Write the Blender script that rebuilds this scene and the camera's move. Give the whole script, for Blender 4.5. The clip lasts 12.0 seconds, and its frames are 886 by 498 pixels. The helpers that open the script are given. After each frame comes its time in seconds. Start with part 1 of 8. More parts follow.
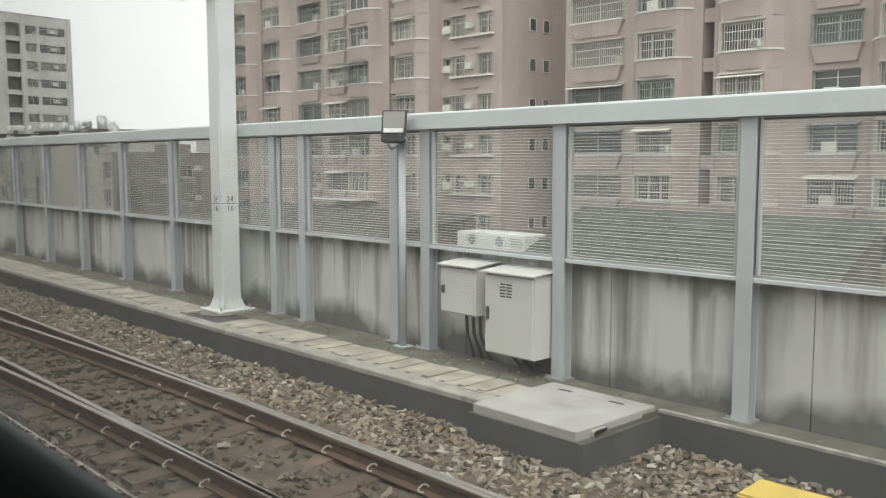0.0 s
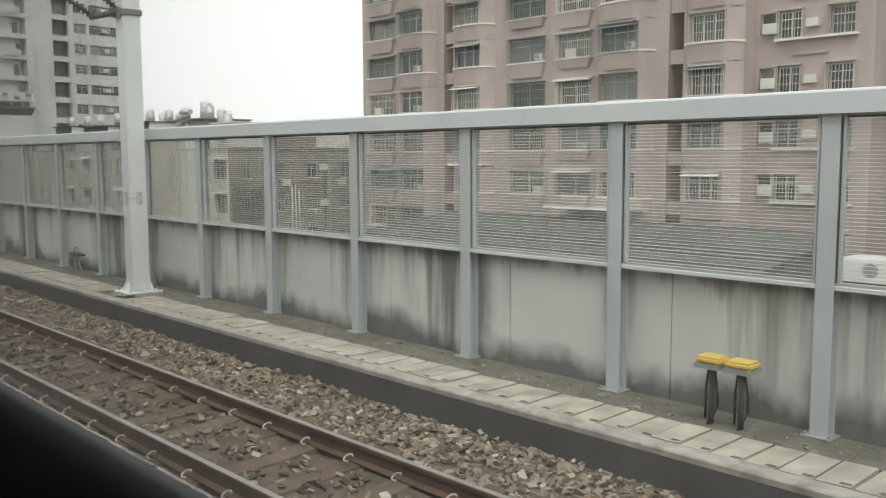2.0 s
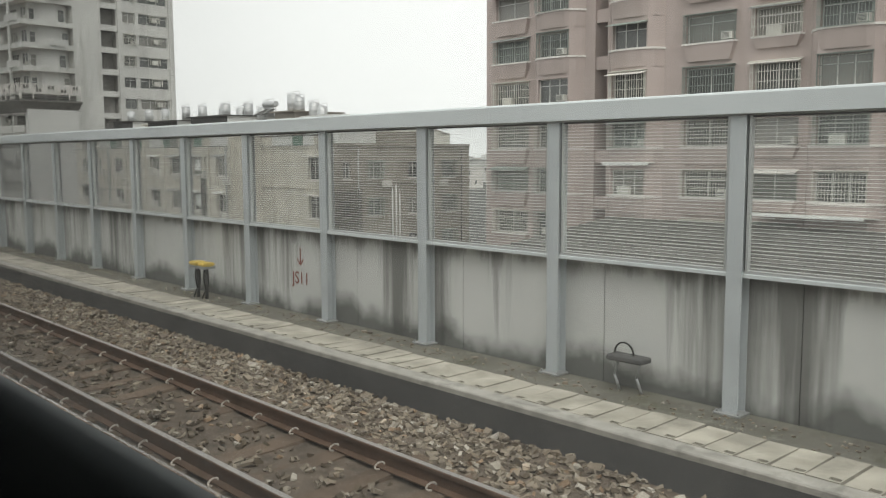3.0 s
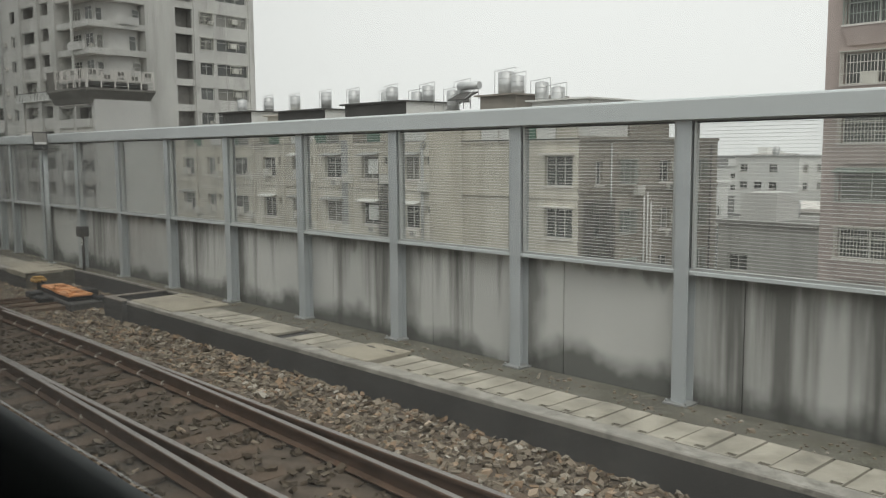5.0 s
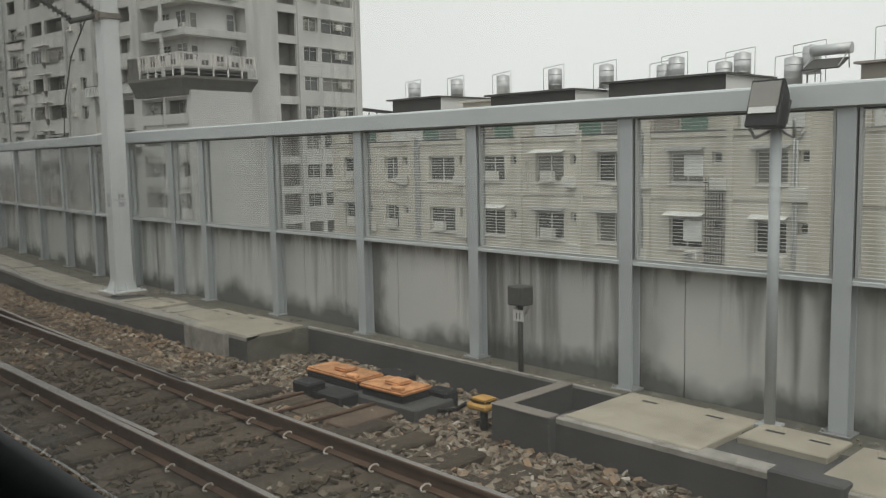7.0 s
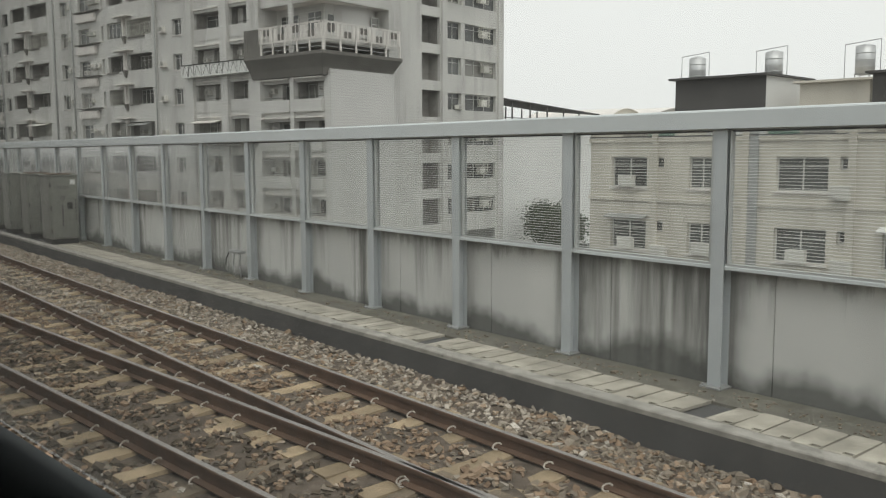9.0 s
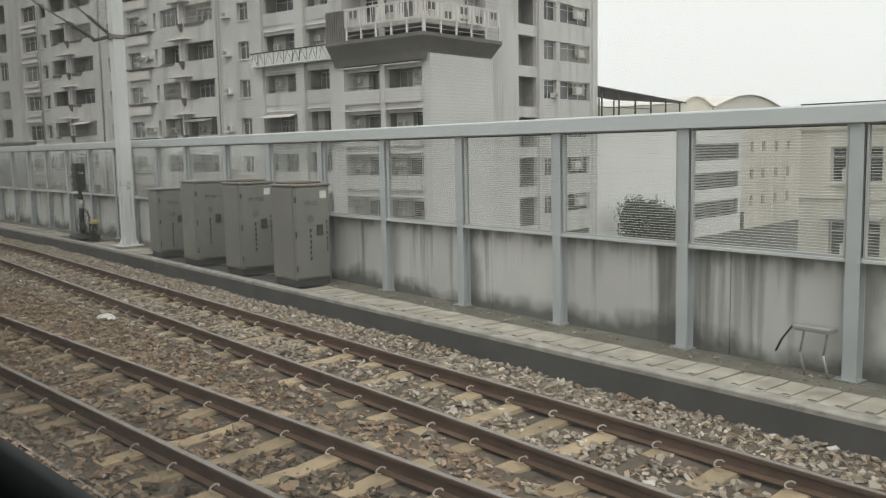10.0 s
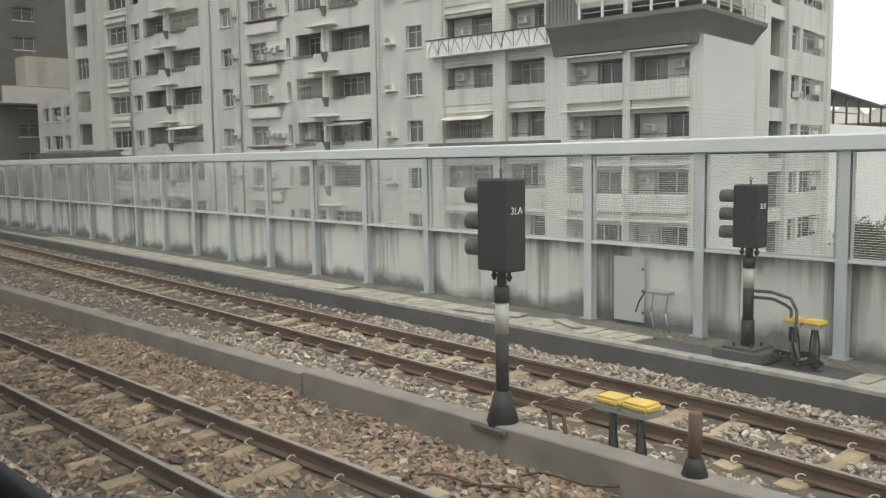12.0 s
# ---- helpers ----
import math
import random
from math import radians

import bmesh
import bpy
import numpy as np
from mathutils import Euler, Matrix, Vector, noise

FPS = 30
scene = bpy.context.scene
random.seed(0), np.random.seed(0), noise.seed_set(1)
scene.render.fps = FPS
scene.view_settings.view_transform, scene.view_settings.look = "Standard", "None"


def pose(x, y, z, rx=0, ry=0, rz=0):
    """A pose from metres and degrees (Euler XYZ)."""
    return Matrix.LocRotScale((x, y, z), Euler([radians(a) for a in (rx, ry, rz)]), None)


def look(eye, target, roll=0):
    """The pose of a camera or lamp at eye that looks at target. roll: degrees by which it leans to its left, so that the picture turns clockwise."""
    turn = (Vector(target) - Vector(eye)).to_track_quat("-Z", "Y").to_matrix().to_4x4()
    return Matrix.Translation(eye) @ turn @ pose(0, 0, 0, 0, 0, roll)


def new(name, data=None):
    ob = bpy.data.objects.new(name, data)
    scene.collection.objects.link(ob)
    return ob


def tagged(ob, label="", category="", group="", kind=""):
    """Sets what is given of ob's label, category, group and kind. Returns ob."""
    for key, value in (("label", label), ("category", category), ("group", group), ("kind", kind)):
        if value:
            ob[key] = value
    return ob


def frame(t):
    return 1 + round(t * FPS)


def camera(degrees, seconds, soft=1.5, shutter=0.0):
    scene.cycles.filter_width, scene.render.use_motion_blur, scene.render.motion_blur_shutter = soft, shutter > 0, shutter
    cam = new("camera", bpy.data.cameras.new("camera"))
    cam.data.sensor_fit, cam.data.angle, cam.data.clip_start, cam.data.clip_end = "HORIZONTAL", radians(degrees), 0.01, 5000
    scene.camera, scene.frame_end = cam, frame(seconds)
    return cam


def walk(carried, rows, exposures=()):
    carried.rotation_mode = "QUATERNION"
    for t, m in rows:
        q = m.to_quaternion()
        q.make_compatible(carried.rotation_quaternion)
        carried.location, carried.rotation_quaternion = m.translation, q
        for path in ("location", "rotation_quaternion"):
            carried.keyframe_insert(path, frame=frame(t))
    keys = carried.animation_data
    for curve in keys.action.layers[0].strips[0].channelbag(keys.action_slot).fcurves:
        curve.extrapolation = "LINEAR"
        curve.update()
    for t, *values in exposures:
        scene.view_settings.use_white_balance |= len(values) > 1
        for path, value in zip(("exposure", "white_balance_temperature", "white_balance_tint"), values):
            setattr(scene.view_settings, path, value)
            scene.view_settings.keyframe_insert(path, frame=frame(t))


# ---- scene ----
cam = camera(54.0, 12.0, soft=1.15)
PATH = [
    (0, (-6.863, -0.325, 2.217), (-5.491, 1.117, 2.017), 0.0),
    (0.5, (-6.92, 6.501, 2.225), (-5.574, 7.968, 2.031), -0.6),
    (1, (-6.937, 13.248, 2.258), (-5.577, 14.702, 2.061), -0.5),
    (1.5, (-6.952, 20.008, 2.282), (-5.6, 21.468, 2.088), -0.4),
    (2, (-6.935, 26.817, 2.261), (-5.551, 28.245, 2.052), -0.2),
    (2.5, (-6.883, 33.448, 2.264), (-5.542, 34.917, 2.054), -0.1),
    (3, (-6.875, 39.953, 2.248), (-5.511, 41.401, 2.035), -0.2),
    (3.5, (-6.89, 46.381, 2.273), (-5.517, 47.82, 2.057), -0.2),
    (5.5, (-6.947, 71.729, 2.3), (-5.574, 73.167, 2.082), -0.4),
    (6, (-6.929, 77.912, 2.294), (-5.57, 79.363, 2.073), -0.8),
    (6.5, (-6.867, 84.005, 2.281), (-5.491, 85.44, 2.057), -0.3),
    (7, (-6.897, 89.954, 2.281), (-5.517, 91.385, 2.064), -1.1),
    (9, (-7.037, 112.878, 2.363), (-5.642, 114.294, 2.144), -0.2),
    (9.5, (-7.087, 118.372, 2.403), (-5.735, 119.827, 2.174), -1.1),
    (10, (-7.107, 123.763, 2.419), (-5.72, 125.185, 2.188), -1.1),
    (10.5, (-7.162, 129.04, 2.459), (-5.798, 130.484, 2.229), -0.4),
    (11, (-7.228, 134.252, 2.464), (-5.859, 135.691, 2.227), -0.4),
    (11.5, (-7.24, 139.207, 2.52), (-5.858, 140.633, 2.283), -0.3),
    (12, (-7.265, 143.925, 2.528), (-5.881, 145.355, 2.325), -0.8),
]
walk(cam, [(t, look(eye, target, roll)) for t, eye, target, roll in PATH], [(0, 0.56), (1.5, 0.48), (2.5, 0.36), (3.5, 0.22), (5.5, -0.05), (7.0, -0.1), (9.0, -0.02), (9.5, 0.04), (10.5, 0.16), (11.0, 0.26), (12.0, 0.38)])

# ---------------------------------------------------------------- light
world = bpy.data.worlds.new("overcast_sky")
scene.world = world
world.use_nodes = True
wn, wl = world.node_tree.nodes, world.node_tree.links
sky = wn.new("ShaderNodeTexSky")
sky.sky_type = "NISHITA"
sky.sun_disc = False
sky.sun_elevation, sky.sun_rotation = radians(58), radians(215)
sky.air_density, sky.dust_density, sky.ozone_density = 1.0, 6.0, 1.0
grey = wn.new("ShaderNodeHueSaturation")
grey.inputs["Saturation"].default_value = 0.08
veil = wn.new("ShaderNodeMix")
veil.data_type = "RGBA"
veil.inputs["Factor"].default_value = 0.75
veil.inputs["B"].default_value = (13.4, 13.5, 13.3, 1)
wl.new(sky.outputs[0], grey.inputs["Color"])
wl.new(grey.outputs[0], veil.inputs["A"])
wl.new(veil.outputs["Result"], wn["Background"].inputs["Color"])
wn["Background"].inputs["Strength"].default_value = 0.1
sun = new("sun", bpy.data.lights.new("sun", "SUN"))
sun.data.energy, sun.data.angle, sun.data.color = 1.1, radians(40), (1.0, 0.96, 0.90)
sun.matrix_world = look((-30, -40, 80), (0, 0, 0))

# ---------------------------------------------------------------- materials


def shade(name, base, rough=0.8, metal=0.0, vary=0.25, coarse=1.3, fine=35.0, bump=0.15, spread=0.0, spec=0.4, stretch=(1, 1, 1)):
    """A plain weathered surface: two sizes of noise in colour, fine relief, and a spread from piece to piece."""
    m = bpy.data.materials.new(name)
    m.use_nodes = True
    n, l = m.node_tree.nodes, m.node_tree.links
    b = n["Principled BSDF"]
    geo = n.new("ShaderNodeNewGeometry")
    mp = n.new("ShaderNodeMapping")
    mp.inputs["Scale"].default_value = stretch
    l.new(geo.outputs["Position"], mp.inputs["Vector"])
    big, small = n.new("ShaderNodeTexNoise"), n.new("ShaderNodeTexNoise")
    big.inputs["Scale"].default_value, big.inputs["Detail"].default_value = coarse, 5
    small.inputs["Scale"].default_value, small.inputs["Detail"].default_value = fine, 3
    l.new(mp.outputs[0], big.inputs["Vector"])
    l.new(geo.outputs["Position"], small.inputs["Vector"])
    add = n.new("ShaderNodeMath")
    add.operation = "MULTIPLY_ADD"
    add.inputs[1].default_value = 0.45
    l.new(small.outputs["Fac"], add.inputs[0])
    l.new(big.outputs["Fac"], add.inputs[2])
    ramp = n.new("ShaderNodeMapRange")
    ramp.inputs["From Min"].default_value, ramp.inputs["From Max"].default_value = 0.42, 1.02
    ramp.inputs["To Min"].default_value, ramp.inputs["To Max"].default_value = 1 - vary, 1 + vary
    l.new(add.outputs[0], ramp.inputs["Value"])
    info = n.new("ShaderNodeObjectInfo")
    rnd = n.new("ShaderNodeMapRange")
    rnd.inputs["To Min"].default_value, rnd.inputs["To Max"].default_value = 1 - spread, 1 + spread
    l.new(info.outputs["Random"], rnd.inputs["Value"])
    mul = n.new("ShaderNodeMath")
    mul.operation = "MULTIPLY"
    l.new(ramp.outputs[0], mul.inputs[0])
    l.new(rnd.outputs[0], mul.inputs[1])
    hsv = n.new("ShaderNodeHueSaturation")
    hsv.inputs["Color"].default_value = (*base, 1)
    l.new(mul.outputs[0], hsv.inputs["Value"])
    l.new(hsv.outputs[0], b.inputs["Base Color"])
    b.inputs["Roughness"].default_value, b.inputs["Metallic"].default_value = rough, metal
    b.inputs["Specular IOR Level"].default_value = spec
    if bump:
        bp = n.new("ShaderNodeBump")
        bp.inputs["Strength"].default_value, bp.inputs["Distance"].default_value = bump, 0.02
        l.new(add.outputs[0], bp.inputs["Height"])
        l.new(bp.outputs[0], b.inputs["Normal"])
    return m


def overlay(m, colour, mask_of):
    """Lays a second colour over a shade() material where the mask node's value is high."""
    n, l = m.node_tree.nodes, m.node_tree.links
    b = n["Principled BSDF"]
    src = b.inputs["Base Color"].links[0].from_socket
    mix = n.new("ShaderNodeMix")
    mix.data_type = "RGBA"
    l.new(mask_of(n, l), mix.inputs["Factor"])
    l.new(src, mix.inputs["A"])
    mix.inputs["B"].default_value = (*colour, 1)
    l.new(mix.outputs["Result"], b.inputs["Base Color"])
    return m


def maths(n, l, op, a, b=None, clamp=False):
    node = n.new("ShaderNodeMath")
    node.operation, node.use_clamp = op, clamp
    for i, v in enumerate((a, b)):
        if v is None:
            continue
        if isinstance(v, (int, float)):
            node.inputs[i].default_value = v
        else:
            l.new(v, node.inputs[i])
    return node.outputs[0]


def streak_noise(n, l, scale, detail, rough=0.6):
    """Noise stretched along one direction of the wall."""
    geo, mp, no = n.new("ShaderNodeNewGeometry"), n.new("ShaderNodeMapping"), n.new("ShaderNodeTexNoise")
    mp.inputs["Scale"].default_value = scale
    l.new(geo.outputs["Position"], mp.inputs["Vector"])
    no.inputs["Scale"].default_value, no.inputs["Detail"].default_value, no.inputs["Roughness"].default_value = 1.0, detail, rough
    l.new(mp.outputs[0], no.inputs["Vector"])
    return no.outputs["Fac"]


def height(n, l):
    geo, sep = n.new("ShaderNodeNewGeometry"), n.new("ShaderNodeSeparateXYZ")
    l.new(geo.outputs["Position"], sep.inputs[0])
    return sep.outputs["Z"]


def wet_foot(n, l):
    """Dark mould that has crept up the wall from its foot in soft rounded lobes."""
    edge = maths(n, l, "MULTIPLY_ADD", streak_noise(n, l, (0.0, 0.7, 0.2), 3, 0.5), 1.05)
    edge.node.inputs[2].default_value = -0.21
    grain = maths(n, l, "MULTIPLY", maths(n, l, "SUBTRACT", streak_noise(n, l, (0.0, 6.0, 4.0), 5), 0.5), 0.26)
    d = maths(n, l, "SUBTRACT", maths(n, l, "ADD", edge, grain), height(n, l))
    return maths(n, l, "MULTIPLY", maths(n, l, "MULTIPLY", d, 4.2, True), 0.84)


def runs(n, l):
    """Dark streaks, broad and narrow, where water has run down from the rail."""
    broad = streak_noise(n, l, (0.0, 2.1, 0.10), 3, 0.55)
    thin = streak_noise(n, l, (0.0, 8.0, 0.35), 4, 0.6)
    where = streak_noise(n, l, (0.0, 0.36, 0.0), 2)
    s = maths(n, l, "ADD", maths(n, l, "ADD", maths(n, l, "MULTIPLY", broad, 1.25), maths(n, l, "MULTIPLY", thin, 0.7)), maths(n, l, "MULTIPLY", where, 1.75))
    s = maths(n, l, "ADD", s, maths(n, l, "MULTIPLY", height(n, l), 0.13))
    return maths(n, l, "MULTIPLY", maths(n, l, "MULTIPLY", maths(n, l, "SUBTRACT", s, 1.96), 3.2, True), 0.84)


def rail_drip(n, l):
    """A short dark fringe under the sill rail, longer here and there."""
    d = maths(n, l, "MULTIPLY", streak_noise(n, l, (0.0, 3.2, 0.5), 4, 0.65), 0.75)
    d = maths(n, l, "SUBTRACT", d, maths(n, l, "SUBTRACT", 1.44, height(n, l)))
    return maths(n, l, "MULTIPLY", maths(n, l, "MULTIPLY", d, 7.0, True), 0.6)


def pale_run(n, l):
    """Thin whitish lime trickles."""
    s = streak_noise(n, l, (0.0, 13.0, 0.25), 2, 0.5)
    w = streak_noise(n, l, (0.0, 0.8, 1.1), 2)
    s = maths(n, l, "ADD", s, maths(n, l, "MULTIPLY", w, 0.5))
    return maths(n, l, "MULTIPLY", maths(n, l, "MULTIPLY", maths(n, l, "SUBTRACT", s, 0.98), 9.0, True), 0.55)


def post_run(n, l):
    """Stain that has run down both ends of some panels, next to the posts."""
    tc, sep, info = n.new("ShaderNodeTexCoord"), n.new("ShaderNodeSeparateXYZ"), n.new("ShaderNodeObjectInfo")
    l.new(tc.outputs["Object"], sep.inputs[0])
    wob = maths(n, l, "MULTIPLY", streak_noise(n, l, (0.0, 1.5, 1.6), 4), 0.55)
    far = maths(n, l, "MULTIPLY", maths(n, l, "SUBTRACT", maths(n, l, "ADD", sep.outputs["Y"], wob), 1.92), 4.5, True)
    far = maths(n, l, "MULTIPLY", far, maths(n, l, "MULTIPLY", maths(n, l, "SUBTRACT", info.outputs["Random"], 0.2), 1.2, True))
    near = maths(n, l, "MULTIPLY", maths(n, l, "SUBTRACT", maths(n, l, "SUBTRACT", wob, sep.outputs["Y"]), 0.06), 5.5, True)
    other = maths(n, l, "FRACT", maths(n, l, "MULTIPLY", info.outputs["Random"], 17.3))
    near = maths(n, l, "MULTIPLY", near, maths(n, l, "MULTIPLY", maths(n, l, "SUBTRACT", other, 0.15), 1.2, True))
    return maths(n, l, "MULTIPLY", maths(n, l, "MAXIMUM", near, far), 0.85)


def tile_lines(n, l):
    """Grey joints of a square tile skin, in the wall's own axes."""
    tc, sep = n.new("ShaderNodeTexCoord"), n.new("ShaderNodeSeparateXYZ")
    l.new(tc.outputs["Object"], sep.inputs[0])
    along = maths(n, l, "ADD", sep.outputs["X"], sep.outputs["Y"])
    hits = [maths(n, l, "LESS_THAN", maths(n, l, "FRACT", maths(n, l, "MULTIPLY", v, 4.2)), 0.2) for v in (along, sep.outputs["Z"])]
    return maths(n, l, "MULTIPLY", maths(n, l, "MAXIMUM", hits[0], hits[1]), 0.5)


def soot(n, l):
    """Long grey weather stains on a facade."""
    geo, mp, no = n.new("ShaderNodeNewGeometry"), n.new("ShaderNodeMapping"), n.new("ShaderNodeTexNoise")
    mp.inputs["Scale"].default_value = (0.9, 0.9, 0.10)
    l.new(geo.outputs["Position"], mp.inputs["Vector"])
    no.inputs["Scale"].default_value, no.inputs["Detail"].default_value, no.inputs["Roughness"].default_value = 1.0, 6, 0.65
    l.new(mp.outputs[0], no.inputs["Vector"])
    return maths(n, l, "MULTIPLY", maths(n, l, "MULTIPLY", maths(n, l, "SUBTRACT", no.outputs["Fac"], 0.47), 4.0, True), 0.5)


M_PANEL = shade("weathered_concrete", (0.60, 0.605, 0.58), 0.9, vary=0.13, coarse=0.9, spread=0.06)
for stain, tone in ((post_run, (0.13, 0.13, 0.12)), (rail_drip, (0.13, 0.13, 0.12)), (runs, (0.115, 0.115, 0.105)), (wet_foot, (0.075, 0.078, 0.07)), (pale_run, (0.50, 0.50, 0.47))):
    overlay(M_PANEL, tone, stain)
M_DECK = shade("walkway_mortar", (0.145, 0.138, 0.115), 0.95, vary=0.35, coarse=2.2, fine=60, bump=0.4)
def patches(scale, low, gain, most):
    """Irregular blotches."""
    def mask(n, l):
        geo, no = n.new("ShaderNodeNewGeometry"), n.new("ShaderNodeTexNoise")
        no.inputs["Scale"].default_value, no.inputs["Detail"].default_value, no.inputs["Roughness"].default_value = scale, 7, 0.7
        l.new(geo.outputs["Position"], no.inputs["Vector"])
        return maths(n, l, "MULTIPLY", maths(n, l, "MULTIPLY", maths(n, l, "SUBTRACT", no.outputs["Fac"], low), gain, True), most)
    return mask


overlay(M_DECK, (0.085, 0.088, 0.05), patches(1.7, 0.5, 5.0, 0.7))
overlay(M_DECK, (0.30, 0.29, 0.26), patches(5.0, 0.56, 7.0, 0.6))
# Darker concrete for the walkway's faces, pits and footings.
M_FACE = shade("dark_concrete_face", (0.085, 0.085, 0.083), 0.9, vary=0.25, coarse=1.6, fine=50, bump=0.3)
M_LIP = shade("pale_concrete_lip", (0.36, 0.345, 0.31), 0.92, vary=0.35, coarse=4.0, fine=80, bump=0.4)
M_LIPGREY = shade("grey_kerb_concrete", (0.235, 0.21, 0.183), 0.92, vary=0.3, coarse=2.5, fine=60, bump=0.4)
M_LID = shade("sandy_concrete_lid", (0.40, 0.375, 0.315), 0.9, vary=0.45, coarse=3.0, fine=70, bump=0.35, spread=0.08)
overlay(M_LID, (0.19, 0.18, 0.14), patches(3.2, 0.52, 5.0, 0.5))
M_COVER = shade("sandy_cover_slab", (0.41, 0.375, 0.30), 0.9, vary=0.2, coarse=2.0, fine=70, bump=0.3, spread=0.08)
overlay(M_COVER, (0.21, 0.185, 0.145), patches(2.2, 0.48, 4.0, 0.6))
overlay(M_LIP, (0.15, 0.145, 0.125), patches(6.0, 0.5, 6.0, 0.7))
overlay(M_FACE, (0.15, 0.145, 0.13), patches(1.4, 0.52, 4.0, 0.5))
overlay(M_LIPGREY, (0.33, 0.305, 0.265), patches(3.0, 0.5, 4.0, 0.4))
M_GREYSLAB = overlay(shade("grey_cover_slab", (0.42, 0.415, 0.395), 0.9, vary=0.22, coarse=2.0, fine=70, bump=0.3), (0.25, 0.24, 0.22), patches(2.2, 0.5, 4.0, 0.5))
M_PAINT = shade("grey_blue_paint", (0.475, 0.507, 0.515), 0.55, vary=0.10, coarse=2.0, fine=18, bump=0.03, spread=0.04)
M_BEAM = shade("pale_grey_paint", (0.57, 0.605, 0.61), 0.5, vary=0.05, coarse=1.0, fine=12, bump=0.02)
M_MAST = shade("mast_grey_paint", (0.72, 0.745, 0.735), 0.5, vary=0.05, coarse=1.2, fine=15, bump=0.02)
M_ALU = shade("anodised_aluminium", (0.52, 0.54, 0.53), 0.45, 0.3, vary=0.06, bump=0.0)
M_GASKET = shade("dark_gasket", (0.05, 0.05, 0.05), 0.7, bump=0.0)
M_WIRE = shade("white_filament", (0.86, 0.86, 0.84), 0.6, vary=0.05, bump=0.0)
M_RUST = shade("rusty_rail_steel", (0.128, 0.078, 0.051), 0.75, 0.15, vary=0.35, coarse=3.0, fine=60, bump=0.25)
M_HEAD = shade("worn_rail_head", (0.34, 0.32, 0.30), 0.42, 0.6, vary=0.15, coarse=2.0, fine=40, bump=0.03)
M_TANSLEEPER = shade("dusty_tan_sleeper", (0.26, 0.203, 0.135), 0.92, vary=0.38, coarse=3.5, fine=60, bump=0.35, spread=0.25)
# Dark tone painted in for the shade down in the lids' slots.
M_SLOTSHADE = shade("slot_floor_shade", (0.05, 0.043, 0.034), 0.95, vary=0.4, coarse=8.0, fine=60, bump=0.4)
M_OILSLEEPER = shade("oil_soaked_timber", (0.075, 0.058, 0.04), 0.8, vary=0.4, coarse=3.0, fine=40, bump=0.35, spread=0.3)
M_SLEEPER = shade("ochre_concrete_sleeper", (0.36, 0.28, 0.18), 0.92, vary=0.35, coarse=3.5, fine=60, bump=0.35, spread=0.22)
M_OLDSLEEPER = shade("brown_oiled_sleeper", (0.135, 0.098, 0.07), 0.92, vary=0.4, coarse=3.5, fine=50, bump=0.35, spread=0.2)
M_MIDSLEEPER = shade("dusty_brown_sleeper", (0.19, 0.152, 0.108), 0.92, vary=0.4, coarse=4.0, fine=60, bump=0.35, spread=0.25)
M_CLIP = shade("galvanised_clip", (0.46, 0.42, 0.36), 0.55, 0.1, vary=0.4, bump=0.0)
M_BED = shade("ballast_bed", (0.11, 0.087, 0.066), 0.95, vary=0.5, coarse=6.0, fine=30, bump=0.9)
M_BOX = shade("cream_steel_box", (0.63, 0.635, 0.60), 0.45, vary=0.06, coarse=2.5, bump=0.03)
M_CAB = shade("olive_grey_steel", (0.225, 0.23, 0.205), 0.5, 0.05, vary=0.12, coarse=2.0, fine=25, bump=0.04, spread=0.04)
M_CABDARK = shade("dark_plinth_steel", (0.06, 0.06, 0.055), 0.7, vary=0.2)
M_BLACK = shade("black_signal_paint", (0.022, 0.023, 0.024), 0.6, vary=0.25, bump=0.05)
M_DARKGREY = shade("dark_grey_steel", (0.085, 0.085, 0.082), 0.65, vary=0.25, bump=0.08)
M_GALV = shade("galvanised_steel", (0.40, 0.41, 0.405), 0.5, 0.5, vary=0.15, bump=0.04)
M_DOOR = shade("grey_door_paint", (0.44, 0.455, 0.45), 0.6, vary=0.12, coarse=2.5, bump=0.04)
M_BROWN = shade("brown_grey_render", (0.29, 0.265, 0.23), 0.85, vary=0.25, coarse=0.7, fine=9, bump=0.05)
M_YELLOW = shade("yellow_cover_paint", (0.66, 0.49, 0.12), 0.55, vary=0.15, coarse=6, bump=0.05)
M_ORANGE = shade("orange_machine_paint", (0.66, 0.33, 0.15), 0.65, vary=0.5, coarse=9, bump=0.15, spread=0.18)
M_TAN = shade("faded_orange_yellow_paint", (0.55, 0.32, 0.09), 0.65, vary=0.4, coarse=9, bump=0.12)
M_LENS = shade("grey_lamp_glass", (0.28, 0.27, 0.25), 0.2, vary=0.2, bump=0.0)
M_WHITE = shade("white_paint", (0.74, 0.75, 0.72), 0.6, vary=0.08, bump=0.02)
M_INK = shade("dark_lettering", (0.05, 0.05, 0.05), 0.8, bump=0.0)
M_REDINK = shade("red_brown_lettering", (0.22, 0.06, 0.04), 0.9, bump=0.0)
M_PINK = shade("rose_tile_facade", (0.445, 0.372, 0.345), 0.75, vary=0.12, coarse=0.35, fine=8, bump=0.05)
overlay(M_PINK, (0.29, 0.24, 0.22), soot)
M_SLAB = shade("white_balcony_edge", (0.70, 0.67, 0.63), 0.7, vary=0.12, coarse=1.0, bump=0.02)
M_CREAM = shade("stained_cream_render", (0.60, 0.567, 0.495), 0.85, vary=0.2, coarse=0.45, fine=9, bump=0.05, stretch=(1, 1.5, 0.35))
